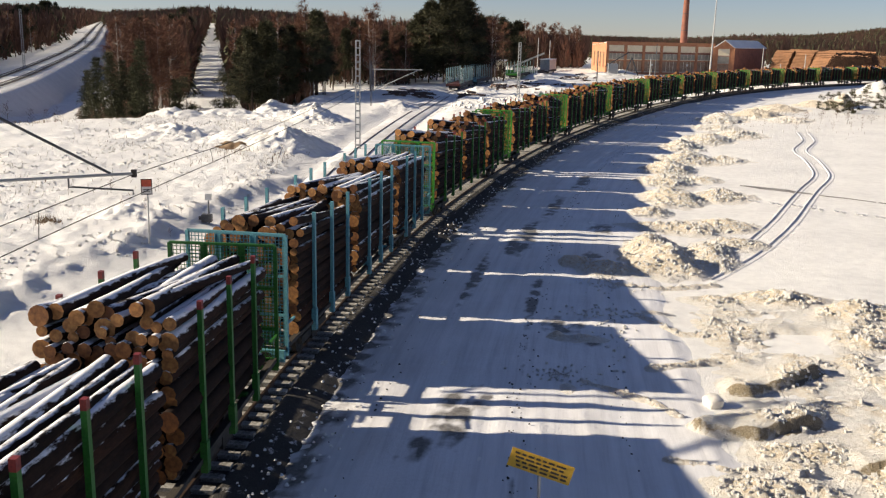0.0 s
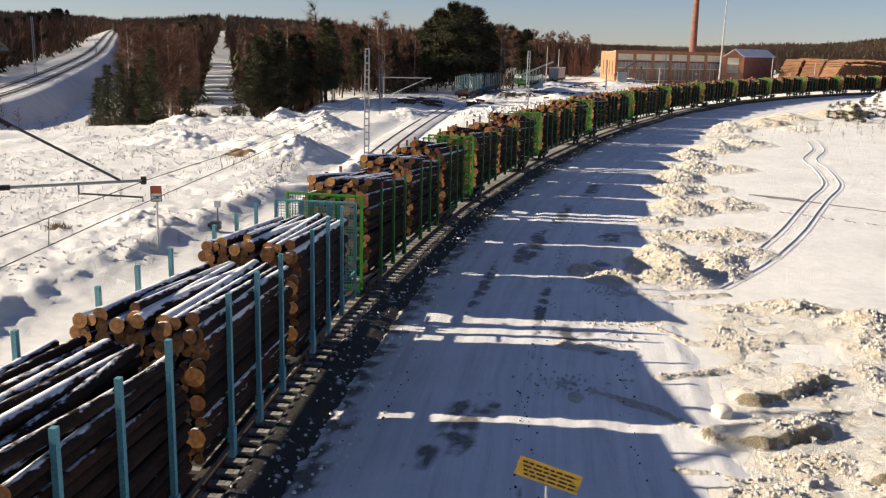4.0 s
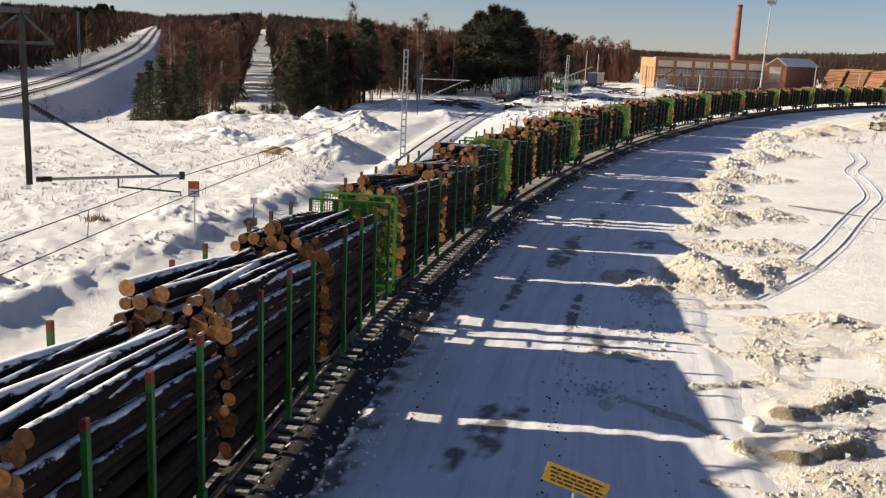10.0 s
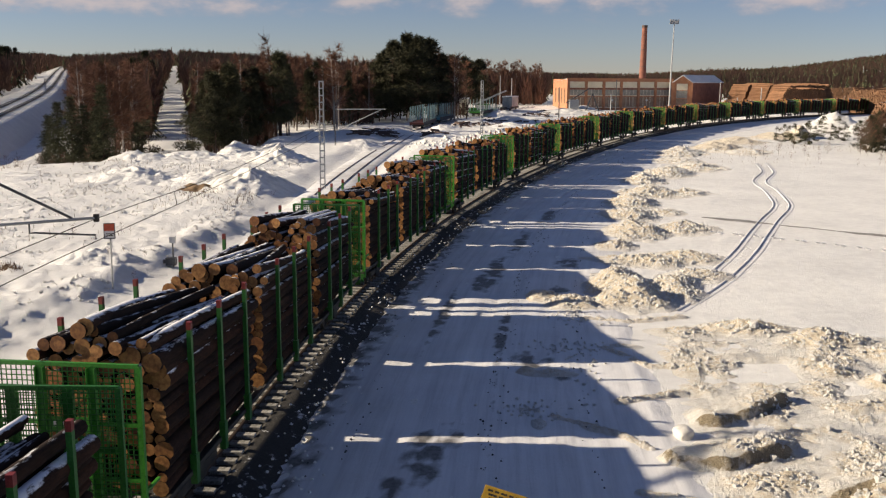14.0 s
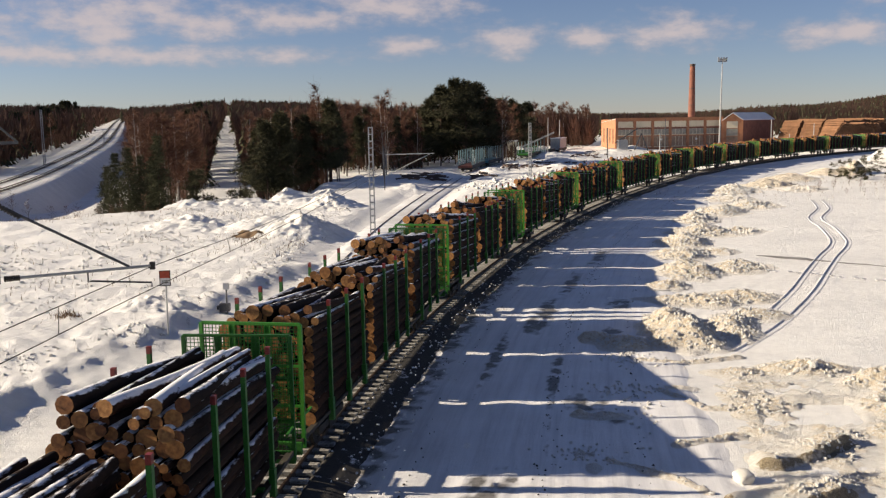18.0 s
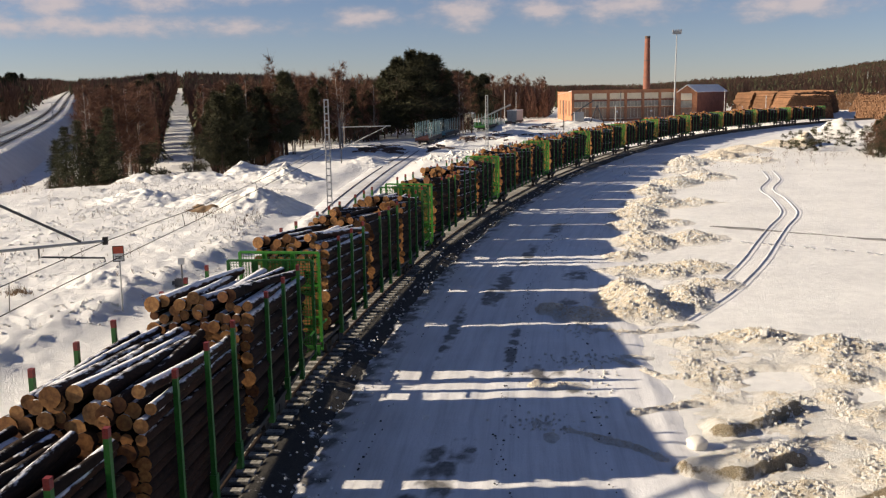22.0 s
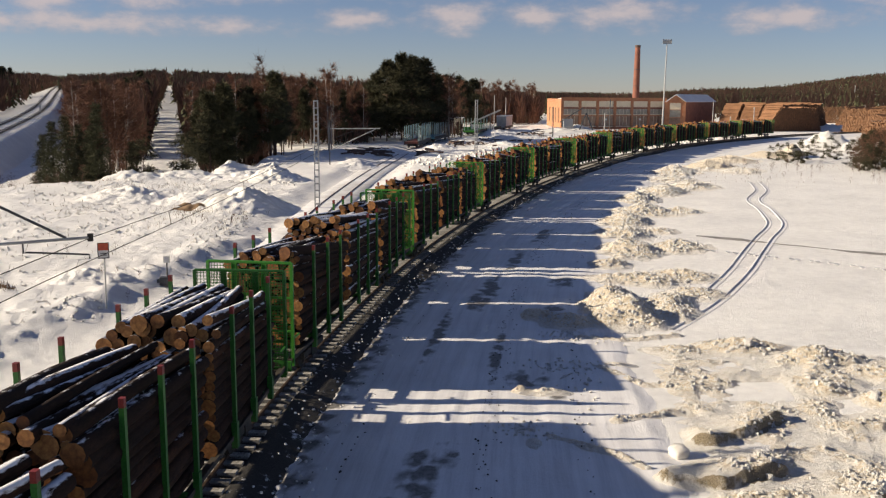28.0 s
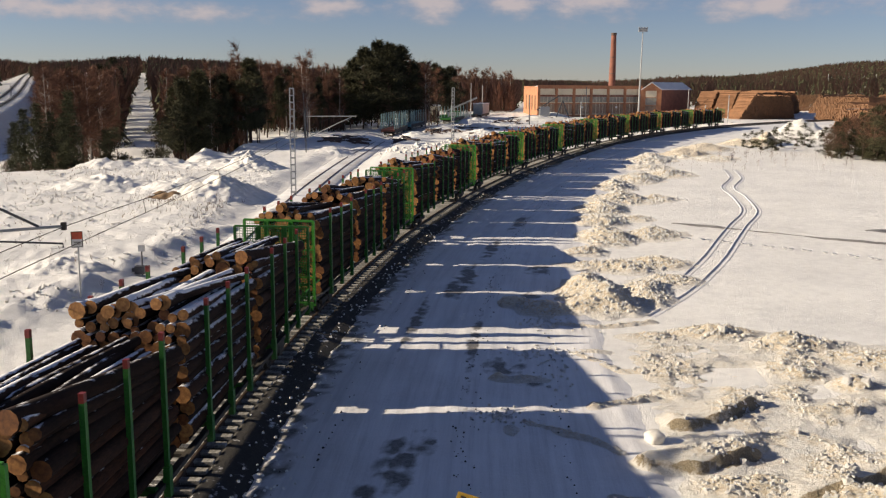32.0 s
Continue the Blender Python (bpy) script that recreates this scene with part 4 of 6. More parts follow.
def insulator(bm, a, b, r=0.088, n=7):
    a, b = Vector(a), Vector(b)
    tube(bm, (a, b), r * 0.55, 8)
    for i in range(n):
        p = a.lerp(b, (i + 0.5) / n)
        d = (b - a).normalized() * 0.026
        tube(bm, (p - d, p + d), r, 10)


def hanging_cantilever():
    """A drop post with its bracket over the siding, in front of the yard."""
    th = thing("catenary_bracket", "grey drop post with insulated bracket arm over the siding", "catenary bracket")
    P, tip = Vector((-13.62, 26.65, 0)), Vector((-9.75, 28.9, 5.6))
    d = (Vector((tip.x, tip.y, 0)) - P)
    L = d.length
    d.normalize()
    at = lambda u, z: (P.x + d.x * u, P.y + d.y * u, z)
    bm = bmesh.new()
    bar(bm, at(0, 5.45), at(0, 10.5), 0.16, 0.12)
    part("drop_post", bm, M_STEEL, th)
    bm = bmesh.new()
    bar(bm, at(-1.0, 9.6), at(0.85, 9.6), 0.09)
    bar(bm, at(0, 10.45), at(0.85, 9.6), 0.06)
    bar(bm, at(0, 10.45), at(-1.0, 9.6), 0.06)
    bar(bm, at(-7.5, 10.6), at(0.25, 10.5), 0.16)
    part("top_truss", bm, M_DARKSTEEL, th)
    bm = bmesh.new()
    tube(bm, (at(0.6, 5.6), at(L, 5.62)), 0.048, 10)
    part("bracket_tube", bm, M_GALV, th)
    bm = bmesh.new()
    insulator(bm, at(0.18, 5.6), at(0.62, 5.6))
    part("insulator", bm, M_STEEL, th, "dark ribbed insulator")
    bm = bmesh.new()
    insulator(bm, at(0.18, 7.78), at(0.75, 7.4))
    part("insulator", bm, M_STEEL, th, "dark ribbed insulator")
    bm = bmesh.new()
    tube(bm, (at(0.08, 7.85), at(L - 0.72, 5.66)), 0.042, 8)
    part("stay_tube", bm, M_DARKSTEEL, th)
    bm = bmesh.new()
    tube(bm, (at(L - 1.95, 5.6), at(L - 1.95, 5.28), at(L - 1.85, 5.3), at(L - 0.05, 5.08), at(L - 0.05, 4.95)), 0.03, 8)
    part("steady_arm", bm, M_DARKSTEEL, th)
    bm = bmesh.new()
    box(bm, tip.x - 0.07, tip.x + 0.07, tip.y - 0.07, tip.y + 0.07, 5.5, 5.74)
    part("clamp", bm, M_STEEL, th)
    # the gantry's own column, out of sight of the yard
    bm = bmesh.new()
    bar(bm, at(-7.5, -0.4), at(-7.5, 10.7), 0.25)
    part("column", bm, M_DARKSTEEL, th)


hanging_cantilever()


def wire(name, pts, r, label):
    bm = bmesh.new()
    tube(bm, pts, r, 5)
    tagged(new(name, mesh_of(name, bm, M_STEEL)), label, "wire", group="overhead wires")


CON = [(-11.2, -30, 5.0), (-9.85, 17.5, 5.05), (-9.63, 28.3, 4.97), (-8.75, 42, 5.05), (-7.9, 62, 5.15), (-6.9, 90, 5.2), (-3.5, 134.9, 5.2)]
CAT = [(-11.0, -30, 6.3), (-9.9, 17.2, 5.72), (-9.75, 28.9, 5.6), (-8.8, 42, 5.5), (-7.9, 62, 5.6), (-6.9, 90, 5.9), (-3.5, 134.9, 6.3)]
wire("contact_wire", [tuple(p) for p in spline(CON, 4)], 0.014, "thin dark contact wire above the siding")
wire("carrier_wire", [tuple(p) for p in spline(CAT, 4)], 0.014, "thin dark carrier wire above the siding")
for y in (12, 22, 36.5, 49, 70, 82, 100):
    a = min(spline(CON, 0.5), key=lambda p: abs(p[1] - y))
    b = min(spline(CAT, 0.5), key=lambda p: abs(p[1] - y))
    wire("dropper", (a, b), 0.012, "short dropper between the wires")


def far_bracket():
    th = thing("catenary_bracket", "slim dark mast with a grey bracket arm", "catenary bracket")
    bm = bmesh.new()
    bar(bm, (-10.6, 134.6, -0.5), (-10.6, 134.6, 6.6), 0.14)
    part("mast", bm, M_DARKSTEEL, th)
    bm = bmesh.new()
    tube(bm, ((-10.5, 134.6, 5.35), (-3.3, 134.95, 5.4)), 0.07, 8)
    part("arm", bm, M_GALV, th)
    bm = bmesh.new()
    tube(bm, ((-10.4, 134.6, 2.3), (-4.0, 134.9, 5.3)), 0.06, 8)
    part("strut", bm, M_GALV, th)


far_bracket()
M_SIGNRED = speckled("sign_red", (0.42, 0.06, 0.025), (0.6, 0.1, 0.04), 6, 50, 0.5)
M_SIGNWHITE = speckled("sign_white", (0.62, 0.6, 0.56), (0.78, 0.77, 0.74), 6, 50, 0.5)
M_SIGNYELLOW = speckled("sign_yellow", (0.62, 0.36, 0.035), (0.76, 0.46, 0.05), 4, 40, 0.45)
M_INK = speckled("sign_ink", (0.03, 0.025, 0.02), (0.09, 0.07, 0.05), 8, 60, 0.7)


def red_sign():
    th = thing("warning_sign", "small red and white sign on a thin grey post in snow", "sign", pose(-14.3, 44.1, 0, 0, 0, 14))
    bm = bmesh.new()
    tube(bm, ((0, 0, -0.4), (0.03, 0, 2.4)), 0.035, 8)
    part("post", bm, M_GALV, th)
    for nm, z0, z1, m in (("red_panel", 2.68, 3.02, M_SIGNRED), ("white_panel", 2.32, 2.675, M_SIGNWHITE)):
        bm = bmesh.new()
        box(bm, -0.23, 0.23, -0.045, -0.02, z0, z1)
        part(nm, bm, m, th)
    for z in (2.54, 2.45):
        bm = bmesh.new()
        box(bm, -0.15, 0.15, -0.052, -0.046, z - 0.02, z + 0.02)
        part("text_bar", bm, M_INK, th)
    bm = bmesh.new()
    for x0, x1, z0, z1 in ((-0.26, -0.225, 2.29, 3.05), (0.225, 0.26, 2.29, 3.05), (-0.225, 0.225, 3.015, 3.05), (-0.225, 0.225, 2.29, 2.325)):
        box(bm, x0, x1, -0.06, -0.01, z0, z1)
    part("frame", bm, M_STEEL, th, "dark steel sign frame")


red_sign()


def signal_box():
    th = thing("trackside_box", "small dark point-machine box on a post", "track equipment", pose(-12.85, 50, 0, 0, 0, 0))
    bm = bmesh.new()
    tube(bm, ((0, 0, -0.3), (0, 0, 1.1)), 0.04, 8)
    part("post", bm, M_DARKSTEEL, th)
    bm = bmesh.new()
    box(bm, -0.16, 0.16, -0.1, 0.1, 1.02, 1.38)
    part("head", bm, M_SIGNWHITE, th)
    bm = bmesh.new()
    box(bm, -0.38, 0.15, -0.2, 0.2, -0.2, 0.22)
    box(bm, -0.55, -0.38, -0.08, 0.08, -0.1, 0.1)
    part("machine", bm, M_DARKSTEEL, th)


signal_box()


def yellow_sign():
    """Notice board on a post, turned and tilted by the snow plough; its lettering cannot be read."""
    th = thing("notice_board", "tilted yellow notice board with dark lettering on a post", "sign")
    # corners: upper left, upper right, lower right, lower left
    ul, ur, lr, ll = Vector((1.53, 17.1, 2.08)), Vector((2.78, 16.95, 1.72)), Vector((2.76, 16.95, 1.28)), Vector((1.56, 17.1, 1.76))
    u, v = (ur - ul), (ll - ul) * 1.18
    u.normalize()
    n = u.cross(v).normalized()
    v = n.cross(u)
    o = ul
    W, Hh = 1.3, 0.41
    if n.y > 0:
        n = -n
    pt = lambda a, b, k: o + u * a + v * b + n * k
    def slab(bm, a0, a1, b0, b1, k0, k1):
        vs = [bm.verts.new(pt(a, b, k)) for k in (k0, k1) for b in (b0, b1) for a in (a0, a1)]
        for q in ((0, 2, 3, 1), (4, 5, 7, 6), (0, 1, 5, 4), (2, 6, 7, 3), (0, 4, 6, 2), (1, 3, 7, 5)):
            bm.faces.new([vs[i] for i in q])
    bm = bmesh.new()
    slab(bm, 0, W, 0, Hh, 0, -0.02)
    bmesh.ops.recalc_face_normals(bm, faces=bm.faces)
    part("board", bm, M_SIGNYELLOW, th)
    rnd = random.Random(4)
    for r in range(4):
        a = 0.08 + 0.03 * r
        while a < W - 0.2:
            w = rnd.uniform(0.07, 0.2)
            bm = bmesh.new()
            b0 = 0.06 + r * 0.085
            slab(bm, a, min(a + w, W - 0.08), b0, b0 + 0.042, 0.002, 0.006)
            bmesh.ops.recalc_face_normals(bm, faces=bm.faces)
            part("text_bar", bm, M_INK, th)
            a += w + 0.045
    c = pt(0.62, Hh * 0.5, -0.05)
    bm = bmesh.new()
    tube(bm, ((c.x + 0.05, c.y + 0.05, -0.5), (c.x, c.y, c.z + 0.1)), 0.035, 8)
    part("post", bm, M_GALV, th)


yellow_sign()


def dry_grass():
    """Brown stalks that stick out of the snow on the field."""
    rnd = random.Random(31)
    bm = bmesh.new()
    for x0, y0, rx, ry, n in ((-20.5, 47, 0.7, 0.5, 120), (-16.3, 79, 3.5, 2, 260), (-14.2, 86, 1.5, 1.2, 160), (-40, 109, 4, 1.5, 420), (-34, 110, 3, 1.2, 420), (-46, 100, 6, 3, 200), (-18, 78, 3, 10, 200), (-24, 100, 9, 6, 160), (-22, 60, 8, 12, 60), (-30, 80, 8, 16, 90), (-38, 108, 8, 4, 260), (-13.4, 74, 1.0, 8, 90), (-30, 55, 8, 10, 90), (40, 125, 16, 14, 200), (62, 140, 14, 10, 220)):
        for _ in range(n):
            x, y = x0 + rnd.gauss(0, rx * 0.5), y0 + rnd.gauss(0, ry * 0.5)
            z = ground_z(x, y)
            h = rnd.uniform(0.12, 0.5)
            w = rnd.uniform(0.012, 0.03)
            dx, dy = rnd.uniform(-0.2, 0.2), rnd.uniform(-0.2, 0.2)
            bm.faces.new((bm.verts.new((x - w, y, z - 0.05)), bm.verts.new((x + w, y, z - 0.05)), bm.verts.new((x + dx, y + dy, z + h))))
    m = speckled("dry_stalks", (0.1, 0.06, 0.035), (0.26, 0.17, 0.1), 3, 20, 0.9)
    tagged(new("dry_grass", mesh_of("dry_grass", bm, m)), "dry brown grass stalks standing out of the snow", "grass", kind="stuff")


dry_grass()


def rubble():
    """Crumbled snow lying on the ploughed banks and about the field."""
    rnd = random.Random(91)
    bm = bmesh.new()

    def lump(x, y, z, r):
        chunk(bm, x, y, z, r, rnd)

    count = 0
    while count < 24000:
        s, o = 16 + 130 * rnd.random() ** 1.7, rnd.uniform(9.5, 25)
        x, y, _ = on_track(s, o)
        h, dirt, grit = bank_height(s, o, x, y)
        if h < 0.1 or grit < 0.25 + 0.6 * rnd.random():
            continue
        r = rnd.choice((0.018, 0.024, 0.03, 0.036, 0.05)) * rnd.uniform(0.7, 1.4) * (1 + s / 60)
        if s < 40 and rnd.random() < 0.012:
            r *= 2.6
        lump(x, y, ground_z(x, y) - 0.07 + h, r)
        count += 1
    # crumbs dropped on the road
    for cs, co, rs, ro, n in ((29, 9.3, 0.4, 0.8, 80), (36.5, 10.8, 0.6, 1.0, 80), (41.5, 11.0, 0.8, 1.0, 110), (33, 11.2, 1.5, 0.6, 40)):
        for _ in range(n):
            x, y, _h0 = on_track(cs + rnd.gauss(0, rs), co + rnd.gauss(0, ro * 0.7))
            lump(x, y, -0.36, rnd.uniform(0.02, 0.075))
    for _ in range(9000):
        x, y = rnd.uniform(-40, -12), 26 + 90 * rnd.random()
        if near_line(x, y)[1] > -11.0:
            continue
        if noise.fractal((x * 0.2, y * 0.2, 2), 0.8, 2.0, 3) < 0.12:
            continue
        lump(x, y, ground_z(x, y) - 0.01, rnd.uniform(0.03, 0.085) * (1 + y / 110))
    tagged(new("snow_rubble", mesh_of("snow_rubble", bm, M_BANK)), "crumbled lumps of ploughed snow and ice", "snow rubble", kind="stuff")


rubble()


# ---- trees ----
def leaf_mat(name, c1, c2, rough=0.8):
    m, nt, b = base_mat(name, rough)
    g = nt.nodes.new("ShaderNodeNewGeometry")
    oi = nt.nodes.new("ShaderNodeObjectInfo")
    col = ramp_node(nt, g.outputs["Random Per Island"], [(0, c1), (1, c2)])
    k = ramp_node(nt, oi.outputs["Random"], [(0, (0.65, 0.65, 0.65)), (1, (1.25, 1.2, 1.1))])
    nt.links.new(mix_node(nt, 1.0, col, k, "MULTIPLY"), b.inputs["Base Color"])
    b.inputs["Specular IOR Level"].default_value = 0.15
    return m


M_PINE = leaf_mat("pine_needles", (0.034, 0.036, 0.021), (0.085, 0.082, 0.046))
M_SPRUCE = leaf_mat("spruce_needles", (0.032, 0.036, 0.022), (0.075, 0.078, 0.044))
M_TWIG = leaf_mat("bare_twigs", (0.1, 0.052, 0.038), (0.23, 0.122, 0.085))
M_FARTWIG = leaf_mat("far_twigs", (0.08, 0.048, 0.038), (0.17, 0.1, 0.076))
M_TRUNK = speckled("pine_trunk", (0.045, 0.028, 0.02), (0.11, 0.065, 0.042), 2, 14, 0.9, 0, 0.6, 0.03)
M_BIRCH = speckled("birch_trunk", (0.16, 0.13, 0.11), (0.5, 0.46, 0.42), 1.2, 9, 0.85, 0, 0.3, 0.02)


def tuft(bm, p, r, rnd, n, flat=0.6):
    """A loose clump of small blades round a point."""
    for _ in range(n):
        d = Vector((rnd.gauss(0, 1), rnd.gauss(0, 1), rnd.gauss(0, flat)))
        d.normalize()
        c = p + d * r * rnd.uniform(0.15, 1.0)
        s = d.cross(Vector((rnd.gauss(0, 1), rnd.gauss(0, 1), rnd.gauss(0, 1)))).normalized() * r * rnd.uniform(0.04, 0.095)
        e = d * r * rnd.uniform(0.45, 0.95)
        bm.faces.new((bm.verts.new(c - s), bm.verts.new(c + s), bm.verts.new(c + e + s * 0.2)))


def pine_meshes(h, seed, base=0.36, wide=0.2, tufts=130, blades=44):
    rnd = random.Random(seed)
    tr = bmesh.new()
    lean = rnd.uniform(-0.03, 0.03) * h
    tube(tr, ((0, 0, -0.6), (lean * 0.3, 0, h * 0.4), (lean, 0.02 * h, h * 0.93)), (0.0095 * h, 0.007 * h, 0.002 * h), 7)
    cr = bmesh.new()
    boughs = [(rnd.random() ** 0.85, rnd.uniform(0, math.tau), rnd.uniform(0.5, 1.25)) for _ in range(max(12, tufts // 8))]
    for i in range(tufts):
        f, a, out = rnd.choice(boughs)
        f, a = min(1.0, max(0.0, f + rnd.gauss(0, 0.025))), a + rnd.gauss(0, 0.32)
        z = h * (base + (1 - base) * f)
        reach = h * wide * (1.0 - f) ** 0.6 * (0.45 + 0.55 * min(1.0, f * 4)) * out * rnd.uniform(0.25, 1.2)
        x, y = lean * f + reach * math.cos(a), reach * math.sin(a)
        if i % 3 == 0:
            tube(tr, ((lean * f, 0, z - 0.05 * h * rnd.random()), (x, y, z)), (0.004 * h, 0.0015 * h), 4, False)
        tuft(cr, Vector((x, y, z)), h * rnd.uniform(0.035, 0.07), rnd, blades, 0.5)
    return mesh_of("trunk", tr, M_TRUNK), mesh_of("crown", cr, M_PINE)


def spruce_meshes(h, seed, wide=0.17):
    rnd = random.Random(seed)
    tr = bmesh.new()
    tube(tr, ((0, 0, -0.6), (0, 0, h * 0.96)), (0.014 * h, 0.002 * h), 7)
    cr = bmesh.new()
    tiers = 22
    for i in range(tiers):
        f = i / tiers
        z = h * (0.05 + 0.93 * f)
        r = h * wide * (1 - f) ** 0.85 + 0.12
        for k in range(int(11 - 5 * f)):
            a = rnd.uniform(0, math.tau)
            for q in (0.35, 0.7, 1.0):
                rr = r * q * rnd.uniform(0.6, 1.25)
                tuft(cr, Vector((rr * math.cos(a), rr * math.sin(a), z - rr * 0.3)), h * 0.036 + 0.08 * r, rnd, 22, 0.45)
    return mesh_of("trunk", tr, M_TRUNK), mesh_of("crown", cr, M_SPRUCE)


def birch_meshes(h, seed, trunk=None, spread=0.2, limbs=40, twigs=32):
    rnd = random.Random(seed)
    tr, cr = bmesh.new(), bmesh.new()
    lean = rnd.uniform(-0.05, 0.05) * h
    tube(tr, ((0, 0, -0.6), (lean * 0.4, 0, h * 0.45), (lean, 0.01 * h, h * 0.97)), (0.011 * h, 0.007 * h, 0.0012 * h), 6)
    for i in range(limbs):
        f = rnd.uniform(0.22, 0.97)
        a = rnd.uniform(0, math.tau)
        p0 = Vector((lean * f * f, 0, h * f))
        ln = h * spread * (1.08 - f) * rnd.uniform(0.7, 1.3) + 0.12
        d = Vector((math.cos(a), math.sin(a), rnd.uniform(0.3, 1.2))).normalized()
        p1 = p0 + d * ln
        tube(tr, (p0, p1), (0.0028 * h, 0.001 * h), 4, False)
        for _ in range(twigs):
            q = p0.lerp(p1, rnd.uniform(0.25, 1.05))
            e = (d + Vector((rnd.gauss(0, 0.6), rnd.gauss(0, 0.6), rnd.gauss(0.1, 0.6)))).normalized() * rnd.uniform(0.5, 1.5) * h * 0.06
            s = e.cross(Vector((rnd.gauss(0, 1), rnd.gauss(0, 1), rnd.gauss(0, 1)))).normalized() * (0.0018 * h)
            cr.faces.new((cr.verts.new(q - s), cr.verts.new(q + s), cr.verts.new(q + e)))
            m = q + e * 0.45
            e2 = (e + Vector((rnd.gauss(0, 1), rnd.gauss(0, 1), rnd.gauss(0, 1))) * e.length * 0.5) * 0.7
            cr.faces.new((cr.verts.new(m - s * 0.8), cr.verts.new(m + s * 0.8), cr.verts.new(m + e2)))
    return mesh_of("trunk", tr, trunk or M_BIRCH), mesh_of("crown", cr, M_TWIG)


KINDS = {
    "pine": [pine_meshes(16, 21, 0.2, 0.2, 250, 40), pine_meshes(17, 22, 0.3, 0.18, 250, 40), pine_meshes(15, 23, 0.14, 0.22, 250, 40), pine_meshes(16.5, 24, 0.36, 0.2, 240, 40)],
    "big_pine": [pine_meshes(19, 31, 0.2, 0.3, 340, 40), pine_meshes(18, 32, 0.14, 0.34, 340, 40)],
    "young_pine": [pine_meshes(3.0, 41, 0.04, 0.3, 120, 40), pine_meshes(2.6, 42, 0.03, 0.34, 110, 40)],
    "spruce": [spruce_meshes(11, 51, 0.22), spruce_meshes(12, 52, 0.19)],
    "birch": [birch_meshes(16, 61), birch_meshes(17, 62), birch_meshes(15, 63, M_TRUNK)],
    "shrub": [birch_meshes(3.0, 71, M_TRUNK, 0.34, 22, 16), birch_meshes(2.4, 72, M_TRUNK, 0.4, 22, 16)],
}
WORDS = {
    "pine": ("pine_tree", "tall dark green pine at the forest edge", "tree"),
    "big_pine": ("pine_tree", "broad dark green pine with a bushy crown", "tree"),
    "young_pine": ("pine_sapling", "young snow-dusted pine standing in the snow", "tree"),
    "spruce": ("spruce_tree", "dark conical spruce in the snowy hollow", "tree"),
    "birch": ("birch_tree", "bare brown birch without leaves", "tree"),
    "shrub": ("bare_shrub", "low leafless brown shrub in the snow", "shrub"),
}
HEIGHTS = {"pine": (16, 17, 15, 16.5), "big_pine": (19, 18), "young_pine": (3.0, 2.6), "spruce": (11, 12), "birch": (16, 17, 15), "shrub": (3.0, 2.4)}


def plant(kind, x, y, height, rnd):
    i = rnd.randrange(len(KINDS[kind]))
    nm, lab, cat = WORDS[kind]
    k = height / HEIGHTS[kind][i]
    th = thing(nm, lab, cat, Matrix.LocRotScale((x, y, ground_z(x, y)), Euler((0, 0, rnd.uniform(0, math.tau))), (k * rnd.uniform(0.9, 1.15), k * rnd.uniform(0.9, 1.15), k)), group=nm.replace("_", " ") + "s")
    for nm2, me in zip(("trunk", "crown"), KINDS[kind][i]):
        piece(nm2, me, th, Matrix())


def lane_az(d):
    """Bearing of the cleared lane through the woods."""
    return -14.15 + 0.4 * (d - 125) / 675


def glade(x, y, az, d):
    """Gaps in the woods to the left of the lane, through which the low sun reaches it."""
    side = d * math.sin(radians(az - lane_az(d)))
    return -42 < side < -9 and d < 420 and math.sin(y * 0.55 + 3.0 * noise.noise((0, y * 0.07, 3))) > 0.1


def woods_edge(az):
    """How near the woods beyond the other line come."""
    return float(np.interp(az, (-60, -32, -26.6, -25.3, -24.1, -23, -22.6, -22, -21.4, -21, -20.4, -19.9), (190, 215, 248, 295, 335, 385, 405, 460, 550, 640, 800, 1000)))


def grove(kind, n, az0, az1, d0, d1, h0, h1, seed, keep=None):
    rnd = random.Random(seed)
    done = 0
    while done < n:
        az, d = rnd.uniform(az0, az1), math.sqrt(rnd.uniform(d0 * d0, d1 * d1))
        x, y = polar(az, d)
        # keep the cleared lane and the other line's bank open
        lane = abs(d * math.sin(radians(az - lane_az(d))))
        if lane < (5.4 if d < 200 else 4.4) or glade(x, y, az, d) or (keep and not keep(az, d)):
            continue
        plant(kind, x, y, rnd.uniform(h0, h1), rnd)
        done += 1


grove("birch", 66, -19.3, -14.9, 140, 250, 13, 16, 1)
grove("birch", 30, -19.5, -14.2, 250, 420, 12.5, 15.5, 2)
grove("pine", 16, -19.0, -14.9, 200, 420, 14, 17, 3)
rnd_f = random.Random(8)
for az, d, h in ((-20.4, 128, 10.2), (-19.7, 126, 10.6), (-19.0, 133, 10.2), (-18.0, 124, 11.6), (-18.4, 131, 9.4), (-20.9, 133, 8.6)):
    plant("spruce", *polar(az, d), h, rnd_f)
for az, d, h in ((-15.5, 131, 8.0), (-13.3, 130, 8.4), (-12.9, 134, 7.2), (-16.1, 133, 7.4), (-15.9, 129, 6.6), (-13.0, 128, 6.6)):
    plant("young_pine", *polar(az, d), h, rnd_f)
for az, d, h in ((-20.2, 116, 2.2), (-18.9, 116, 2.4), (-21.5, 115, 2.0), (-17.2, 118, 2.0), (-20.8, 118, 2.0)):
    plant("shrub", *polar(az, d), h, rnd_f)
for az, d, h in ((-27.2, 150, 4), (-26.6, 152, 3.6), (-26.0, 150, 3.8), (-25.2, 146, 3.0), (-24.0, 138, 2.6), (-23.2, 136, 2.4), (-22.6, 134, 3.0), (-26.9, 146, 3.2)):
    plant("shrub", *polar(az, d), h, rnd_f)
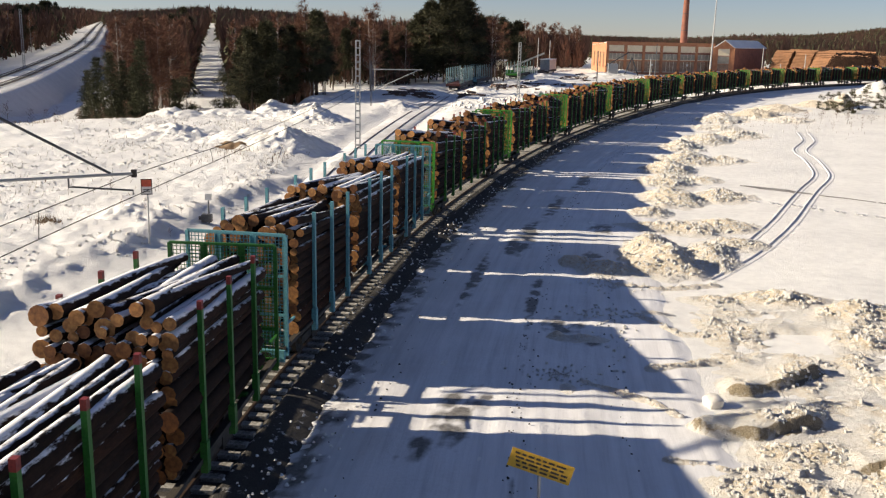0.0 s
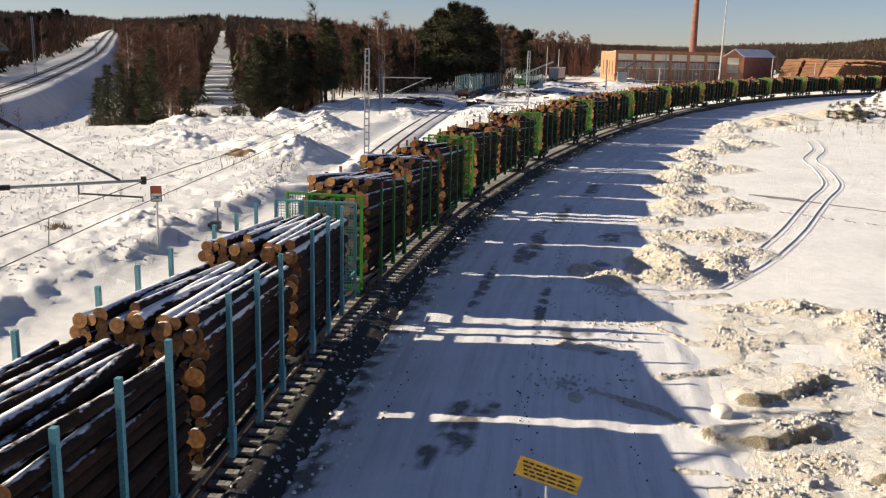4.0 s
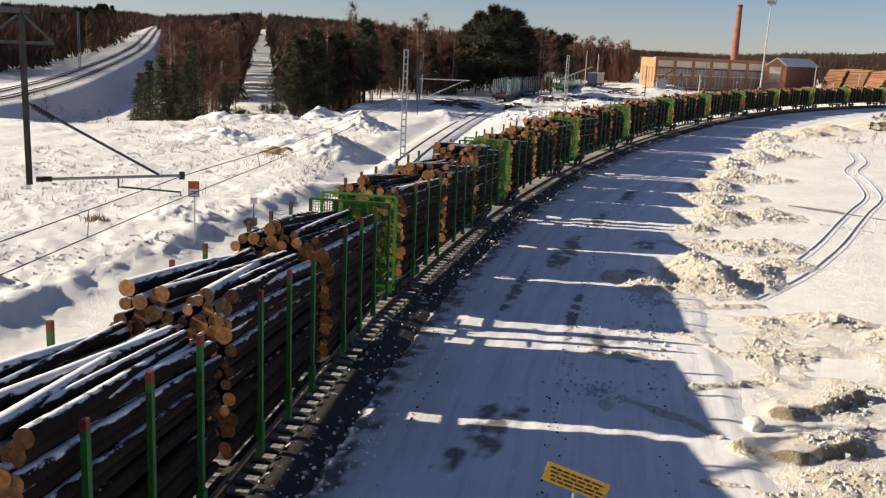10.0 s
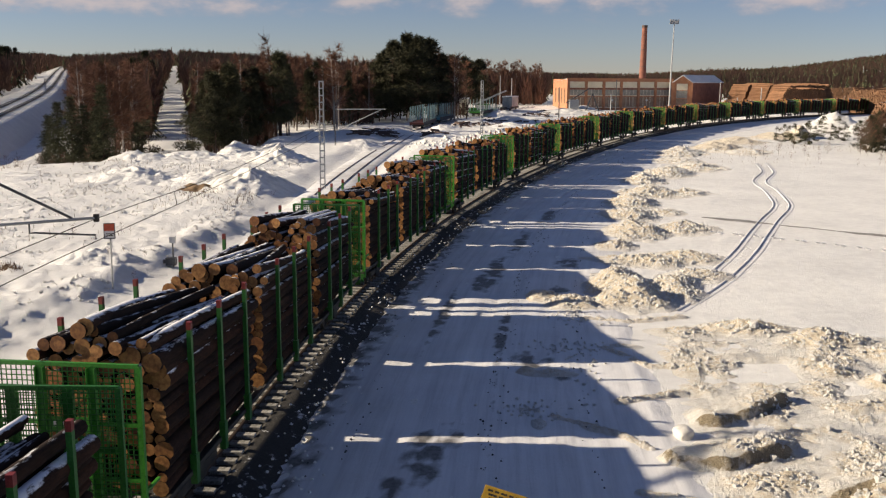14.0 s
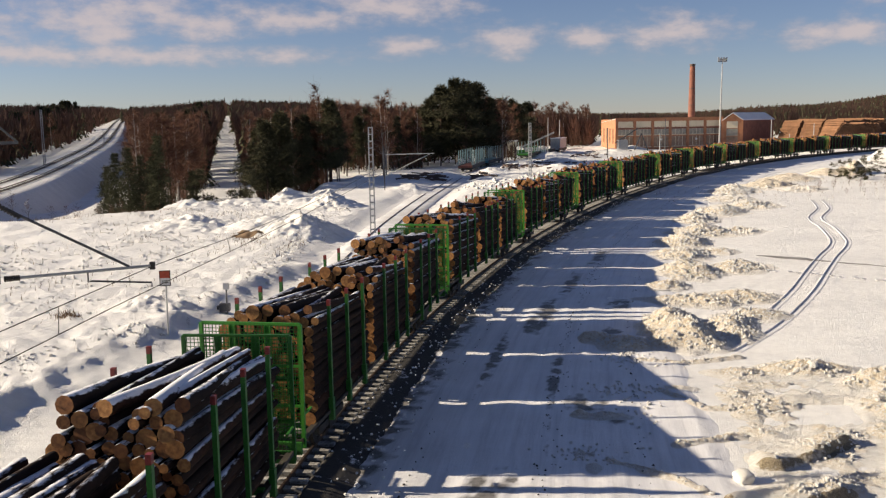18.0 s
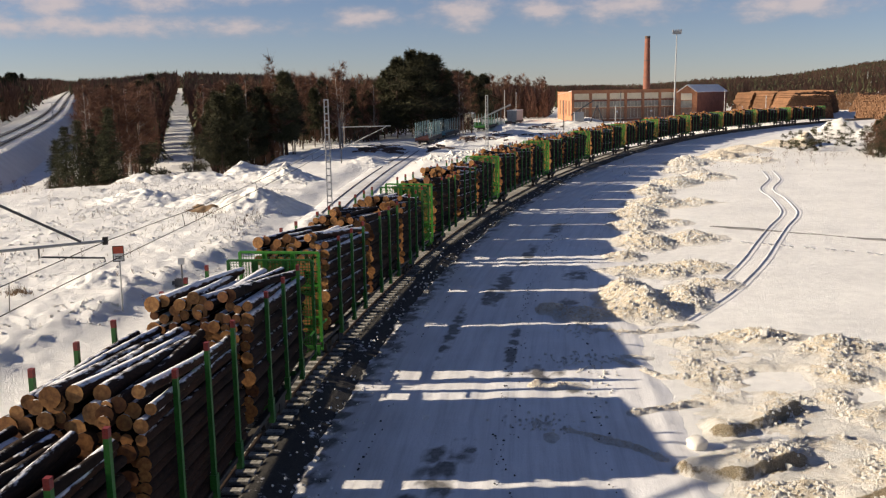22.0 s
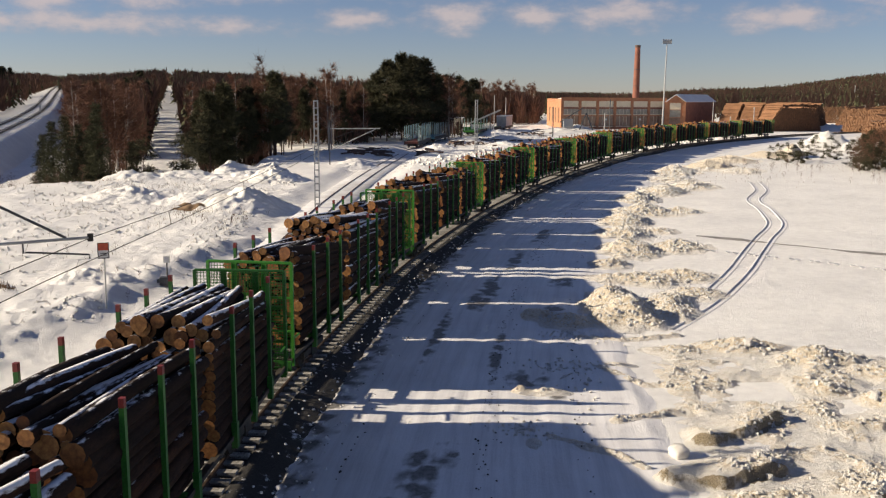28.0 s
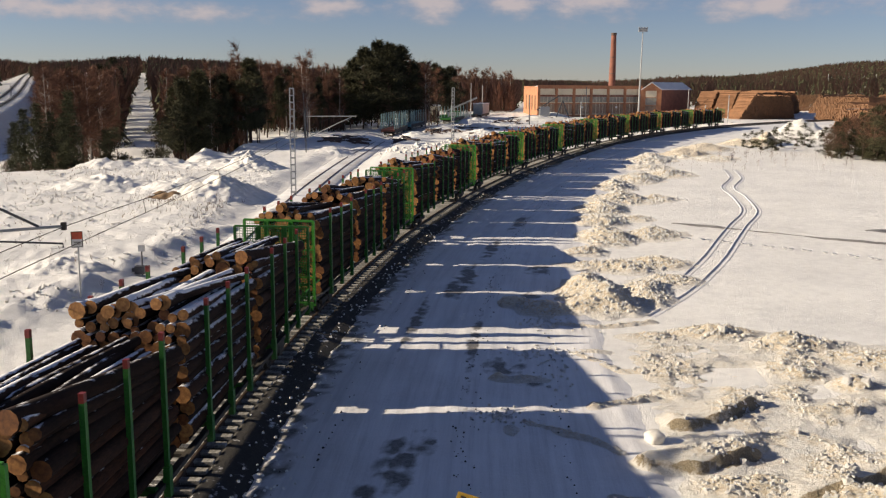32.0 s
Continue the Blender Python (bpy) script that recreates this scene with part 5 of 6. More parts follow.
grove("pine", 40, -13.0, -7.4, 140, 178, 11.5, 14.2, 4, lambda az, d: d > 137 + (az + 13) * 4.0)
grove("birch", 44, -12.9, -3, 170, 260, 12.5, 15.5, 5)
grove("birch", 16, -12.6, -7, 145, 175, 12.5, 15.5, 25, lambda az, d: d > 140 + (az + 13) * 4.0)
grove("pine", 14, -8.0, -2.6, 186, 215, 9.5, 13, 6)
grove("birch", 34, -7.5, -2.2, 195, 260, 12, 15, 7)
plant("birch", *polar(-8.5, 165), 17.5, rnd_f)
for az, d, h in ((-1.8, 216, 15.0), (-1.0, 212, 17.4), (-0.1, 218, 19.2), (0.6, 211, 18.6), (1.3, 219, 18.4), (1.9, 226, 15.6), (-0.5, 226, 17.6), (-1.4, 228, 16), (0.9, 228, 18.8), (2.3, 230, 13.5)):
    plant("big_pine", *polar(az, d), h, rnd_f)
for az, d, h in ((2.7, 282, 16.2), (3.3, 288, 16.4), (3.9, 292, 15), (4.4, 300, 15.4)):
    plant("big_pine", *polar(az, d), h, rnd_f)
grove("birch", 60, 2.4, 8.2, 350, 440, 13, 17.5, 9)
grove("birch", 20, -2.2, 4, 215, 320, 14, 17, 10)
grove("pine", 26, -36, -23.0, 215, 520, 12, 15, 11, lambda az, d: woods_edge(az) + 12 < d < woods_edge(az) + 60)
grove("birch", 40, -36, -22.8, 215, 560, 11, 14.5, 13, lambda az, d: woods_edge(az) < d < woods_edge(az) + 30)
grove("pine", 16, -24, -21.9, 430, 640, 13, 17, 12)
# young growth on the right-hand field
for az, d, h in ((21.9, 170, 2.6), (22.3, 167, 3.2), (22.6, 170, 2.8), (22.9, 163, 3.6), (23.2, 166, 3.0), (23.7, 162, 4.2), (23.5, 168, 3.4), (24.3, 180, 4.0), (24.0, 172, 2.8), (25.2, 178, 4.4), (25.5, 174, 3.2), (24.8, 176, 3.0)):
    plant("young_pine", *polar(az, d), h, rnd_f)
for i in range(170):
    az, d = 26.2 + 5.5 * rnd_f.random() ** 0.8, 146 + 26 * rnd_f.random()
    top = 4.2 + 4.0 * min(1.0, (az - 26.2) / 3.0)
    plant("young_pine" if i % 5 < 2 else "shrub", *polar(az, d), top * rnd_f.uniform(0.7, 1.05), rnd_f)
for i in range(20):
    plant("shrub", *polar(rnd_f.uniform(20.5, 28), rnd_f.uniform(120, 150)), rnd_f.uniform(0.9, 1.9), rnd_f)
for i in range(26):
    az, d = rnd_f.uniform(-30, -8), rnd_f.uniform(45, 100)
    plant("shrub", *polar(az, d), rnd_f.uniform(0.4, 0.9), rnd_f)


def far_forest(name, bands, seed, mats, label):
    """Woods too far off to tell the trees apart: each a stem with tiers or sprays of thin blades, joined."""
    rnd = random.Random(seed)
    vs, fs, mi = [], [], []
    for az0, az1, d0, d1, count, h0, h1, share in bands:
        for _ in range(count):
            az, d = rnd.uniform(az0, az1), rnd.uniform(d0, d1)
            x, y = polar(az, d)
            if abs(d * math.sin(radians(az - lane_az(d)))) < (5.4 if d < 200 else 4.2 if d < 450 else 2.9) or glade(x, y, az, d):
                continue
            if az < -19.9 and d < woods_edge(az):
                continue
            z, h = ground_z(x, y), rnd.uniform(h0, h1)
            dark = rnd.random() < share
            far = 1.0 + max(0.0, d - 500) / 900
            w = h * (rnd.uniform(0.12, 0.18) if dark else rnd.uniform(0.16, 0.24)) * (0.8 + 0.2 * far)
            n = 20 if d < 700 else 12
            for k in range(n):
                a, f = rnd.uniform(0, math.tau), rnd.uniform(0.03, 0.9)
                b = len(vs)
                if dark:
                    r = w * (1 - f * 0.92)
                    ex, ey = math.cos(a) * r, math.sin(a) * r
                    t = 0.32 * r * min(2.0, far)
                    sx, sy = -math.sin(a) * t, math.cos(a) * t
                    lo, hi = z + h * f * 0.96 - r * 0.35, z + h * (f * 0.96 + 0.09)
                    vs += [(x + ex - sx, y + ey - sy, lo), (x + ex + sx, y + ey + sy, lo), (x, y, min(hi, z + h))]
                    mi.append(0)
                else:
                    r = w * math.sin(0.5 + f * 2.3) * rnd.uniform(0.2, 1.0)
                    ex, ey = math.cos(a) * r, math.sin(a) * r
                    t = h * rnd.uniform(0.012, 0.024) * min(2.6, far * 1.2)
                    zz = z + h * f * 0.8
                    vs += [(x + ex * 0.25 - t, y + ey * 0.25, zz), (x + ex * 0.25 + t, y + ey * 0.25, zz), (x + ex, y + ey, min(z + h, zz + h * rnd.uniform(0.14, 0.32)))]
                    mi.append(1)
                fs.append((b, b + 1, b + 2))
    me = bpy.data.meshes.new(name)
    me.from_pydata(vs, [], fs)
    for m in mats:
        me.materials.append(m)
    me.polygons.foreach_set("material_index", mi)
    tagged(new(name, me), label, "forest", kind="stuff")


far_forest("forest", (
    (-19.4, -14.8, 145, 260, 420, 2, 5, 0.1), (-13.2, -8, 160, 240, 700, 2, 5, 0.2), (-8, -2.2, 200, 260, 600, 2, 6, 0.3), (-2.2, 3.6, 232, 290, 420, 2, 5, 0.5), (2.5, 8.2, 345, 430, 900, 3, 8, 0.05),
    (-19.4, -13.9, 200, 700, 3300, 13, 16, 0.3), (-13.6, -2, 220, 800, 5200, 12.5, 16, 0.35), (-40, -20.0, 215, 1000, 7000, 12.5, 15.5, 0.25), (-19.4, -2, 650, 1500, 4200, 14, 17, 0.4), (-2.2, 8.4, 345, 520, 1500, 10, 14, 0.1),
    (-2, 12, 520, 1400, 4200, 12, 15, 0.2), (9, 22, 470, 1500, 6000, 9, 12.5, 0.35), (20, 46, 440, 2100, 13000, 10, 13, 0.5), (-45, -22.2, 200, 900, 6000, 13, 16.5, 0.25), (-22.4, -19.2, 720, 1300, 900, 12, 15, 0.4),
    (-40, 45, 1500, 3200, 8000, 13, 16, 0.5)), 5, (M_SPRUCE, M_FARTWIG), "distant mixed forest of dark conifers and bare birches")


# ---- the old brick works ----
M_BRICK = speckled("orange_brick", (0.36, 0.14, 0.07), (0.52, 0.25, 0.13), 0.7, 8, 0.85, 0, 0.4, 0.02, kind="World")
M_REDBRICK = speckled("red_brick", (0.17, 0.062, 0.042), (0.29, 0.115, 0.075), 0.7, 8, 0.85, 0, 0.4, 0.02, kind="World")
M_CREAM = speckled("cream_panel", (0.72, 0.62, 0.44), (0.84, 0.74, 0.56), 0.6, 6, 0.8, 0, 0.2, 0.01, kind="World")
M_GREYPANE = speckled("dusty_pane", (0.2, 0.19, 0.16), (0.42, 0.38, 0.31), 0.7, 5, 0.35, 0, 0.1, 0.01, kind="World")
M_DARKPANE = speckled("dark_pane", (0.2, 0.12, 0.08), (0.38, 0.25, 0.17), 0.8, 5, 0.25, 0, 0.1, 0.01, kind="World")
M_DARKWALL = speckled("brown_boarding", (0.06, 0.04, 0.035), (0.13, 0.085, 0.07), 0.5, 6, 0.8, 0, 0.3, 0.02, kind="World")


def wall_slab(name, a, b, z0, z1, thick, material, parent, label=""):
    """An upright wall from a to b, its thickness behind."""
    a, b = Vector((*a, 0)), Vector((*b, 0))
    d = (b - a).normalized()
    n = Vector((-d.y, d.x, 0)) * thick
    bm = bmesh.new()
    vs = [bm.verts.new((p.x, p.y, z)) for z in (z0, z1) for p in (a, b, b + n, a + n)]
    for q in ((0, 1, 5, 4), (1, 2, 6, 5), (2, 3, 7, 6), (3, 0, 4, 7), (4, 5, 6, 7), (0, 3, 2, 1)):
        bm.faces.new([vs[i] for i in q])
    bmesh.ops.recalc_face_normals(bm, faces=bm.faces)
    return part(name, bm, material, parent, label)


def roof_sheet(name, pts, thick, material, parent, label=""):
    bm = bmesh.new()
    lo = [bm.verts.new(p) for p in pts]
    hi = [bm.verts.new((p[0], p[1], p[2] + thick)) for p in pts]
    n = len(pts)
    bm.faces.new(lo[::-1])
    bm.faces.new(hi)
    for i in range(n):
        bm.faces.new((lo[i], lo[(i + 1) % n], hi[(i + 1) % n], hi[i]))
    bmesh.ops.recalc_face_normals(bm, faces=bm.faces)
    return part(name, bm, material, parent, label)


def brick_works():
    th = thing("factory_building", "old orange brick factory hall with large cream-panelled windows", "building")
    A, B = Vector(polar(9.72, 310)), Vector(polar(15.85, 330))
    C = Vector(polar(8.82, 345))
    E = B + (C - A)
    z1 = 9.7
    d = (B - A).normalized()
    front = Vector((d.y, -d.x))
    wall_slab("front_wall", A + d * 0.4, B, -0.6, z1, 0.35, M_BRICK, th)
    wall_slab("end_wall", C, A, -0.6, z1 - 0.1, 0.4, M_BRICK, th, "sunlit orange brick end wall")
    ed = (A - C).normalized()
    eo = Vector((ed.y, -ed.x)) * 0.06
    for k in range(4):
        p = C.lerp(A, 0.16 + 0.2 * k)
        wall_slab("window", p + eo, p + ed * 2.6 + eo, 1.6, 6.6, 0.08, M_DARKPANE, th)
    wall_slab("back_wall", E, C, -0.6, z1 - 1.2, 0.4, M_BRICK, th)
    wall_slab("side_wall", B, E, -0.6, z1 - 0.6, 0.4, M_BRICK, th)
    roof_sheet("roof", ((*A, z1), (*B, z1), (*E, z1 - 1.2), (*C, z1 - 1.2)), 0.25, M_SNOWBED, th, "flat snow-dusted roof")
    L = (B - A).length
    bays = 6
    w = L / bays
    for i in range(bays + 1):
        p = A + d * (i * w)
        wall_slab("pilaster", p - d * 0.45 + front * 0.25, p + d * 0.45 + front * 0.25, -0.6, z1 - 0.05, 0.22, M_BRICK, th)
    wall_slab("cornice", A - d * 0.5 + front * 0.32, B + d * 0.2 + front * 0.32, z1 - 0.7, z1 + 0.35, 0.3, M_BRICK, th)
    for i in range(bays):
        p, q = A + d * (i * w + 0.6), A + d * ((i + 1) * w - 0.6)
        for nm, za, zb, m in (("upper_panel", 7.1, 8.9, M_CREAM), ("window", 4.5, 6.3, M_GREYPANE), ("window", 0.6, 3.9, M_DARKPANE)):
            win = wall_slab(nm, p + front * 0.08, q + front * 0.08, za, zb, 0.07, m, th)
            if nm == "window":
                for k in range(1, 4):
                    c = p.lerp(q, k / 4)
                    wall_slab("mullion", c - d * 0.05 + front * 0.13, c + d * 0.05 + front * 0.13, za, zb, 0.04, M_CREAM, win)
            # pale stone sill, and an open vent in the lower lights
            wall_slab("sill", p - d * 0.15 + front * 0.2, q + d * 0.15 + front * 0.2, za - 0.22, za - 0.02, 0.18, M_CREAM, win)
            if za < 1 and i % 2 == 0:
                c = p.lerp(q, 0.5)
                wall_slab("vent", c - d * 0.35 + front * 0.2, c + d * 0.35 + front * 0.2, 2.5, 3.1, 0.08, M_SIGNWHITE, win)
        wall_slab("string_course", p + front * 0.14, q + front * 0.14, 6.35, 6.8, 0.1, M_REDBRICK, th)
    # gabled wing
    wing = thing("gabled_wing", "brick gabled wing with snowy roof and dark red side wall", "building")
    G0, G1 = Vector(polar(15.9, 327)), Vector(polar(16.95, 328))
    S1 = Vector(polar(18.7, 352))
    S0 = G0 + (S1 - G1)
    ze = 8.9
    wall_slab("gable_wall", G0, G1, -0.6, ze, 0.4, M_BRICK, wing)
    wall_slab("side_wall", G1, S1, -0.6, ze, 0.4, M_REDBRICK, wing, "dark red brick side wall")
    apex0, apex1 = (G0 + G1) / 2, (S0 + S1) / 2
    gd = (G1 - G0).normalized()
    gf = Vector((gd.y, -gd.x))
    bm = bmesh.new()
    for o in (0.0, 0.35):
        for p, z in ((G0, ze), (G1, ze), (apex0, ze + 2.2)):
            bm.verts.new((p.x - gf.x * o, p.y - gf.y * o, z))
    bm.verts.ensure_lookup_table()
    v = bm.verts
    for q in ((0, 1, 2), (5, 4, 3), (0, 2, 5, 3), (2, 1, 4, 5), (1, 0, 3, 4)):
        bm.faces.new([v[i] for i in q])
    bmesh.ops.recalc_face_normals(bm, faces=bm.faces)
    part("gable", bm, M_BRICK, wing)
    over = gf * 0.5
    for nm, e0, e1 in (("roof_slope", G0 - gd * 0.4, S0 - gd * 0.4), ("roof_slope", G1 + gd * 0.4, S1 + gd * 0.4)):
        roof_sheet(nm, ((*(e0 + over), ze - 0.2), (*(apex0 + over), ze + 2.25), (*apex1, ze + 2.25), (*e1, ze - 0.2)), 0.22, M_SNOW, wing, "snow-covered roof slope")
    c0, c1 = G0.lerp(G1, 0.2) + gf * 0.06, G0.lerp(G1, 0.8) + gf * 0.06
    for za, zb, m in ((6.2, 8.4, M_CREAM), (3.6, 6.0, M_GREYPANE), (0.5, 3.4, M_DARKPANE)):
        wall_slab("window", c0, c1, za, zb, 0.06, m, wing)
    for f in (0.0, 1.0):
        p = G0.lerp(G1, f)
        wall_slab("corner_pier", p - gd * 0.5 + gf * 0.12, p + gd * 0.5 + gf * 0.12, -0.6, ze, 0.2, M_BRICK, wing)


brick_works()


def chimney():
    th = thing("factory_chimney", "tall round red brick factory chimney", "chimney", pose(*polar(14.1, 356), -0.5))
    bm = bmesh.new()
    h = 29.8
    zs = [h * i / 24 for i in range(25)]
    tube(bm, [(0, 0, z) for z in zs], [1.5 - 0.58 * (z / h) for z in zs], 20)
    part("shaft", bm, M_REDBRICK, th)
    bm = bmesh.new()
    tube(bm, ((0, 0, h - 0.9), (0, 0, h - 0.2), (0, 0, h)), (1.0, 1.06, 1.0), 20)
    part("crown_ring", bm, M_DARKWALL, th)
    bm = bmesh.new()
    for k in range(3):
        tube(bm, ((0, 0, h * (0.3 + 0.2 * k)), (0, 0, h * (0.3 + 0.2 * k) + 0.14)), 1.5 - 0.58 * (0.3 + 0.2 * k) + 0.03, 20)
    part("iron_band", bm, M_DARKSTEEL, th)


chimney()


def floodlight_mast():
    th = thing("floodlight_mast", "tall slender floodlight mast above the yard", "lamp post", pose(*polar(15.72, 300), -0.5))
    bm = bmesh.new()
    h = 27.6
    tube(bm, ((0, 0, 0), (0.35, 0, h)), (0.3, 0.14), 8)
    part("pole", bm, M_GALV, th)
    bm = bmesh.new()
    box(bm, -1.1, 1.7, -0.4, 0.4, h - 0.5, h - 0.35)
    box(bm, -1.1, 1.7, -0.4, -0.34, h - 0.4, h + 0.5)
    part("platform", bm, M_GALV, th)
    for x in (-0.9, -0.1, 0.7, 1.5):
        bm = bmesh.new()
        box(bm, x - 0.22, x + 0.22, -0.5, -0.2, h + 0.2, h + 0.85)
        part("floodlight", bm, M_GALV, th)


floodlight_mast()


def pole(x, y, h, r, label, material):
    bm = bmesh.new()
    tube(bm, ((0, 0, -0.6), (0, 0, h)), (r, r * 0.7), 8)
    ob = new("pole_and_trunk", mesh_of("pole_and_trunk", bm, material))
    ob.location = (x, y, ground_z(x, y))
    tagged(ob, label, "pole", group="poles in the yard")


# the last two, at 5.6 and 6.3, stand in for pale birch trunks
for az, d, h in ((9.2, 250, 8.0), (12.6, 282, 10), (18.6, 330, 9.5), (20.9, 290, 8), (19.6, 296, 5), (20.3, 288, 4.5), (26.2, 620, 13), (12.3, 270, 6), (5.6, 330, 11), (6.3, 336, 10)):
    pole(*polar(az, d), h, 0.16, "thin grey wooden pole, two of them standing for birch trunks", M_DARKSTEEL if az in (9.2, 12.6) else M_GALV)


def a_frame():
    th = thing("loading_frame", "dark steel A-frame with an arm in the yard", "frame", pose(*polar(11.2, 300), -0.4))
    for x in (-2.2, 2.2):
        bm = bmesh.new()
        bar(bm, (x, 0, 0), (0, 0, 5.6), 0.3)
        part("leg", bm, M_DARKSTEEL, th)
    bm = bmesh.new()
    bar(bm, (-8, 2, 2.6), (-1, 0.5, 7.2), 0.35)
    part("arm", bm, M_DARKSTEEL, th)
    bm = bmesh.new()
    box(bm, -7, -4, 1, 4, 0, 3.6)
    part("hopper", bm, M_GALV, th)


a_frame()


# ---- timber stacks in the yard ----
def timber_pile(a, b, depth, h, label, seed, bark=None):
    """A long stack of logs, its log ends towards the camera."""
    th = thing("timber_pile", label, "timber pile", kind="stuff", group="timber piles in the yard")
    rnd = random.Random(seed)
    A, B = Vector((*a, -0.4)), Vector((*b, -0.4))
    d = (B - A).normalized()
    n = Vector((-d.y, d.x, 0))
    L = (B - A).length
    bm = bmesh.new()
    r = 0.26
    rows = int(h / (r * 1.75))
    for k in range(rows):
        z = r + k * r * 1.75
        inset = z * 0.8
        u = inset
        while u < L - inset * 0.35:
            top = k >= rows - 2
            rr = r * rnd.uniform(0.75, 1.15)
            o = rnd.uniform(-0.2, 0.2)
            zz = z + (rnd.uniform(-0.25, 0.2) if top else 0) + 0.9 * noise.noise((u * 0.14, seed, 0)) * (k / rows)
            p = A + d * u + Vector((0, 0, zz))
            tube(bm, (p + n * o, p + n * (depth + o)), rr, 6, True, 0, 1)
            u += r * 1.9
    part("log_layer", bm, (bark or M_PILEBARK, M_PILEEND), th)


M_PILEBARK = speckled("weathered_bark", (0.17, 0.085, 0.045), (0.31, 0.155, 0.077), 0.6, 7, 0.9, 0, 0.5, 0.03, kind="World")
M_PILEEND = speckled("weathered_log_end", (0.11, 0.058, 0.033), (0.24, 0.122, 0.06), 1.0, 12, 0.9, 0, 0.3, 0.02, kind="World")
ROW = Vector((math.sin(radians(44)), math.cos(radians(44)))) * 38
for k, (az, d) in enumerate(((19.75, 327), (20.9, 324), (22.0, 322))):
    near = Vector(polar(az, d))
    timber_pile(near, near + ROW, 6, 9.0, "long row of orange-brown logs with a sloping end", k + 1)
M_SNOWPILE = bark_mat("snowy_pile_bark", (0.06, 0.03, 0.018), (0.2, 0.1, 0.05), 1.7)
timber_pile(polar(21.55, 316), polar(24.6, 331), 7, 7.8, "long dark stack of logs with lit top", 3)
timber_pile(polar(22.0, 344), polar(24.9, 350), 7, 8.8, "long stack of brown logs", 4)
timber_pile(polar(25.2, 372), polar(28.6, 350), 8, 7.4, "wide stack of orange-brown logs", 5)
timber_pile(polar(25.6, 330), polar(30.5, 290), 8, 5.6, "wide stack of orange-brown logs", 6)
timber_pile(polar(23.4, 420), polar(28.5, 420), 8, 7.5, "far brown stack of logs below the forest", 8)
timber_pile(polar(28.2, 430), polar(33, 415), 8, 8.0, "far brown stack of logs below the forest", 9)
timber_pile(polar(26.6, 262), polar(31.5, 235), 7, 5.2, "brown stack of logs with snow on top", 7, M_SNOWPILE)


# ---- parked wagons on the siding ----
def parked_wagon(x, y, heading, length, paint, label, stakes, van=False):
    th = thing("flat_wagon", label, "railway wagon", pose(x, y, -0.12, 0, 0, -heading), group="wagons parked on the siding")
    bm = bmesh.new()
    box(bm, -1.4, 1.4, 0, length, 0.85, 1.25)
    part("deck", bm, paint, th)
    bm = bmesh.new()
    for x0 in (-1.42, 1.38):
        box(bm, x0, x0 + 0.05, 0, length, 0.6, 1.35)
    part("side_sill", bm, M_STEEL, th)
    for i in range(stakes):
        yy = 0.4 + (length - 0.8) * i / max(1, stakes - 1)
        for x0 in (-1.35, 1.35):
            bm = bmesh.new()
            box(bm, x0 - 0.08, x0 + 0.08, yy - 0.08, yy + 0.08, 1.2, 4.3)
            part("stake", bm, M_SIGNTEAL, th)
    if van:
        bm = bmesh.new()
        box(bm, -1.5, 1.5, length * 0.1, length * 0.9, 1.25, 4.2)
        part("body", bm, paint, th)
        bm = bmesh.new()
        box(bm, -1.6, 1.6, length * 0.08, length * 0.92, 4.2, 4.4)
        part("roof", bm, M_SNOW, th)
    for yy in (2.2, length - 2.2):
        bog = part("bogie", bmesh.new(), M_STEEL, th)
        bm = bmesh.new()
        box(bm, -1.0, 1.0, yy - 1.3, yy + 1.3, 0.4, 0.8)
        bm.to_mesh(bog.data)
        bm.free()
        for dy in (-0.85, 0.85):
            for x0, r in ((-0.8, 180), (0.8, 0)):
                piece("wheel", WHEEL, bog, pose(x0, yy + dy, 0.46, 0, 0, r))


M_SIGNTEAL = painted("pale_teal_paint", (0.3, 0.46, 0.46), amount=0.7)
M_OXIDE = painted("oxide_red_paint", (0.16, 0.05, 0.035), amount=0.6)


def wheel_mesh():
    bm = bmesh.new()
    prof = ((0.46, -0.07), (0.49, -0.06), (0.46, -0.03), (0.455, 0.07), (0.36, 0.07), (0.34, 0.02), (0.12, 0.03), (0.1, 0.09))
    n = 20
    rings = [[bm.verts.new((x, r * math.cos(k * math.tau / n), r * math.sin(k * math.tau / n))) for k in range(n)] for r, x in prof]
    for a, b in zip(rings, rings[1:]):
        for k in range(n):
            bm.faces.new((a[k], b[k], b[(k + 1) % n], a[(k + 1) % n]))
    bm.faces.new(rings[-1][::-1])
    bm.faces.new(rings[0])
    return mesh_of("wheel", bm, M_STEEL)


WHEEL = wheel_mesh()
parked_wagon(1.6, 184, 9, 20, M_OXIDE, "empty flat wagon with pale teal stakes on the siding", 9)
parked_wagon(5.6, 206, 12, 20, M_TEAL, "empty flat wagon with teal frame and stakes", 9)
parked_wagon(17.5, 246, 15.5, 19, M_GREEN, "dark green flat wagon on the siding", 5)
parked_wagon(24, 268, 16, 17, M_GREEN, "dark green low wagon on the siding", 0)
parked_wagon(30, 286, 16, 15, M_GALV, "grey covered van with a snowy roof", 0, True)


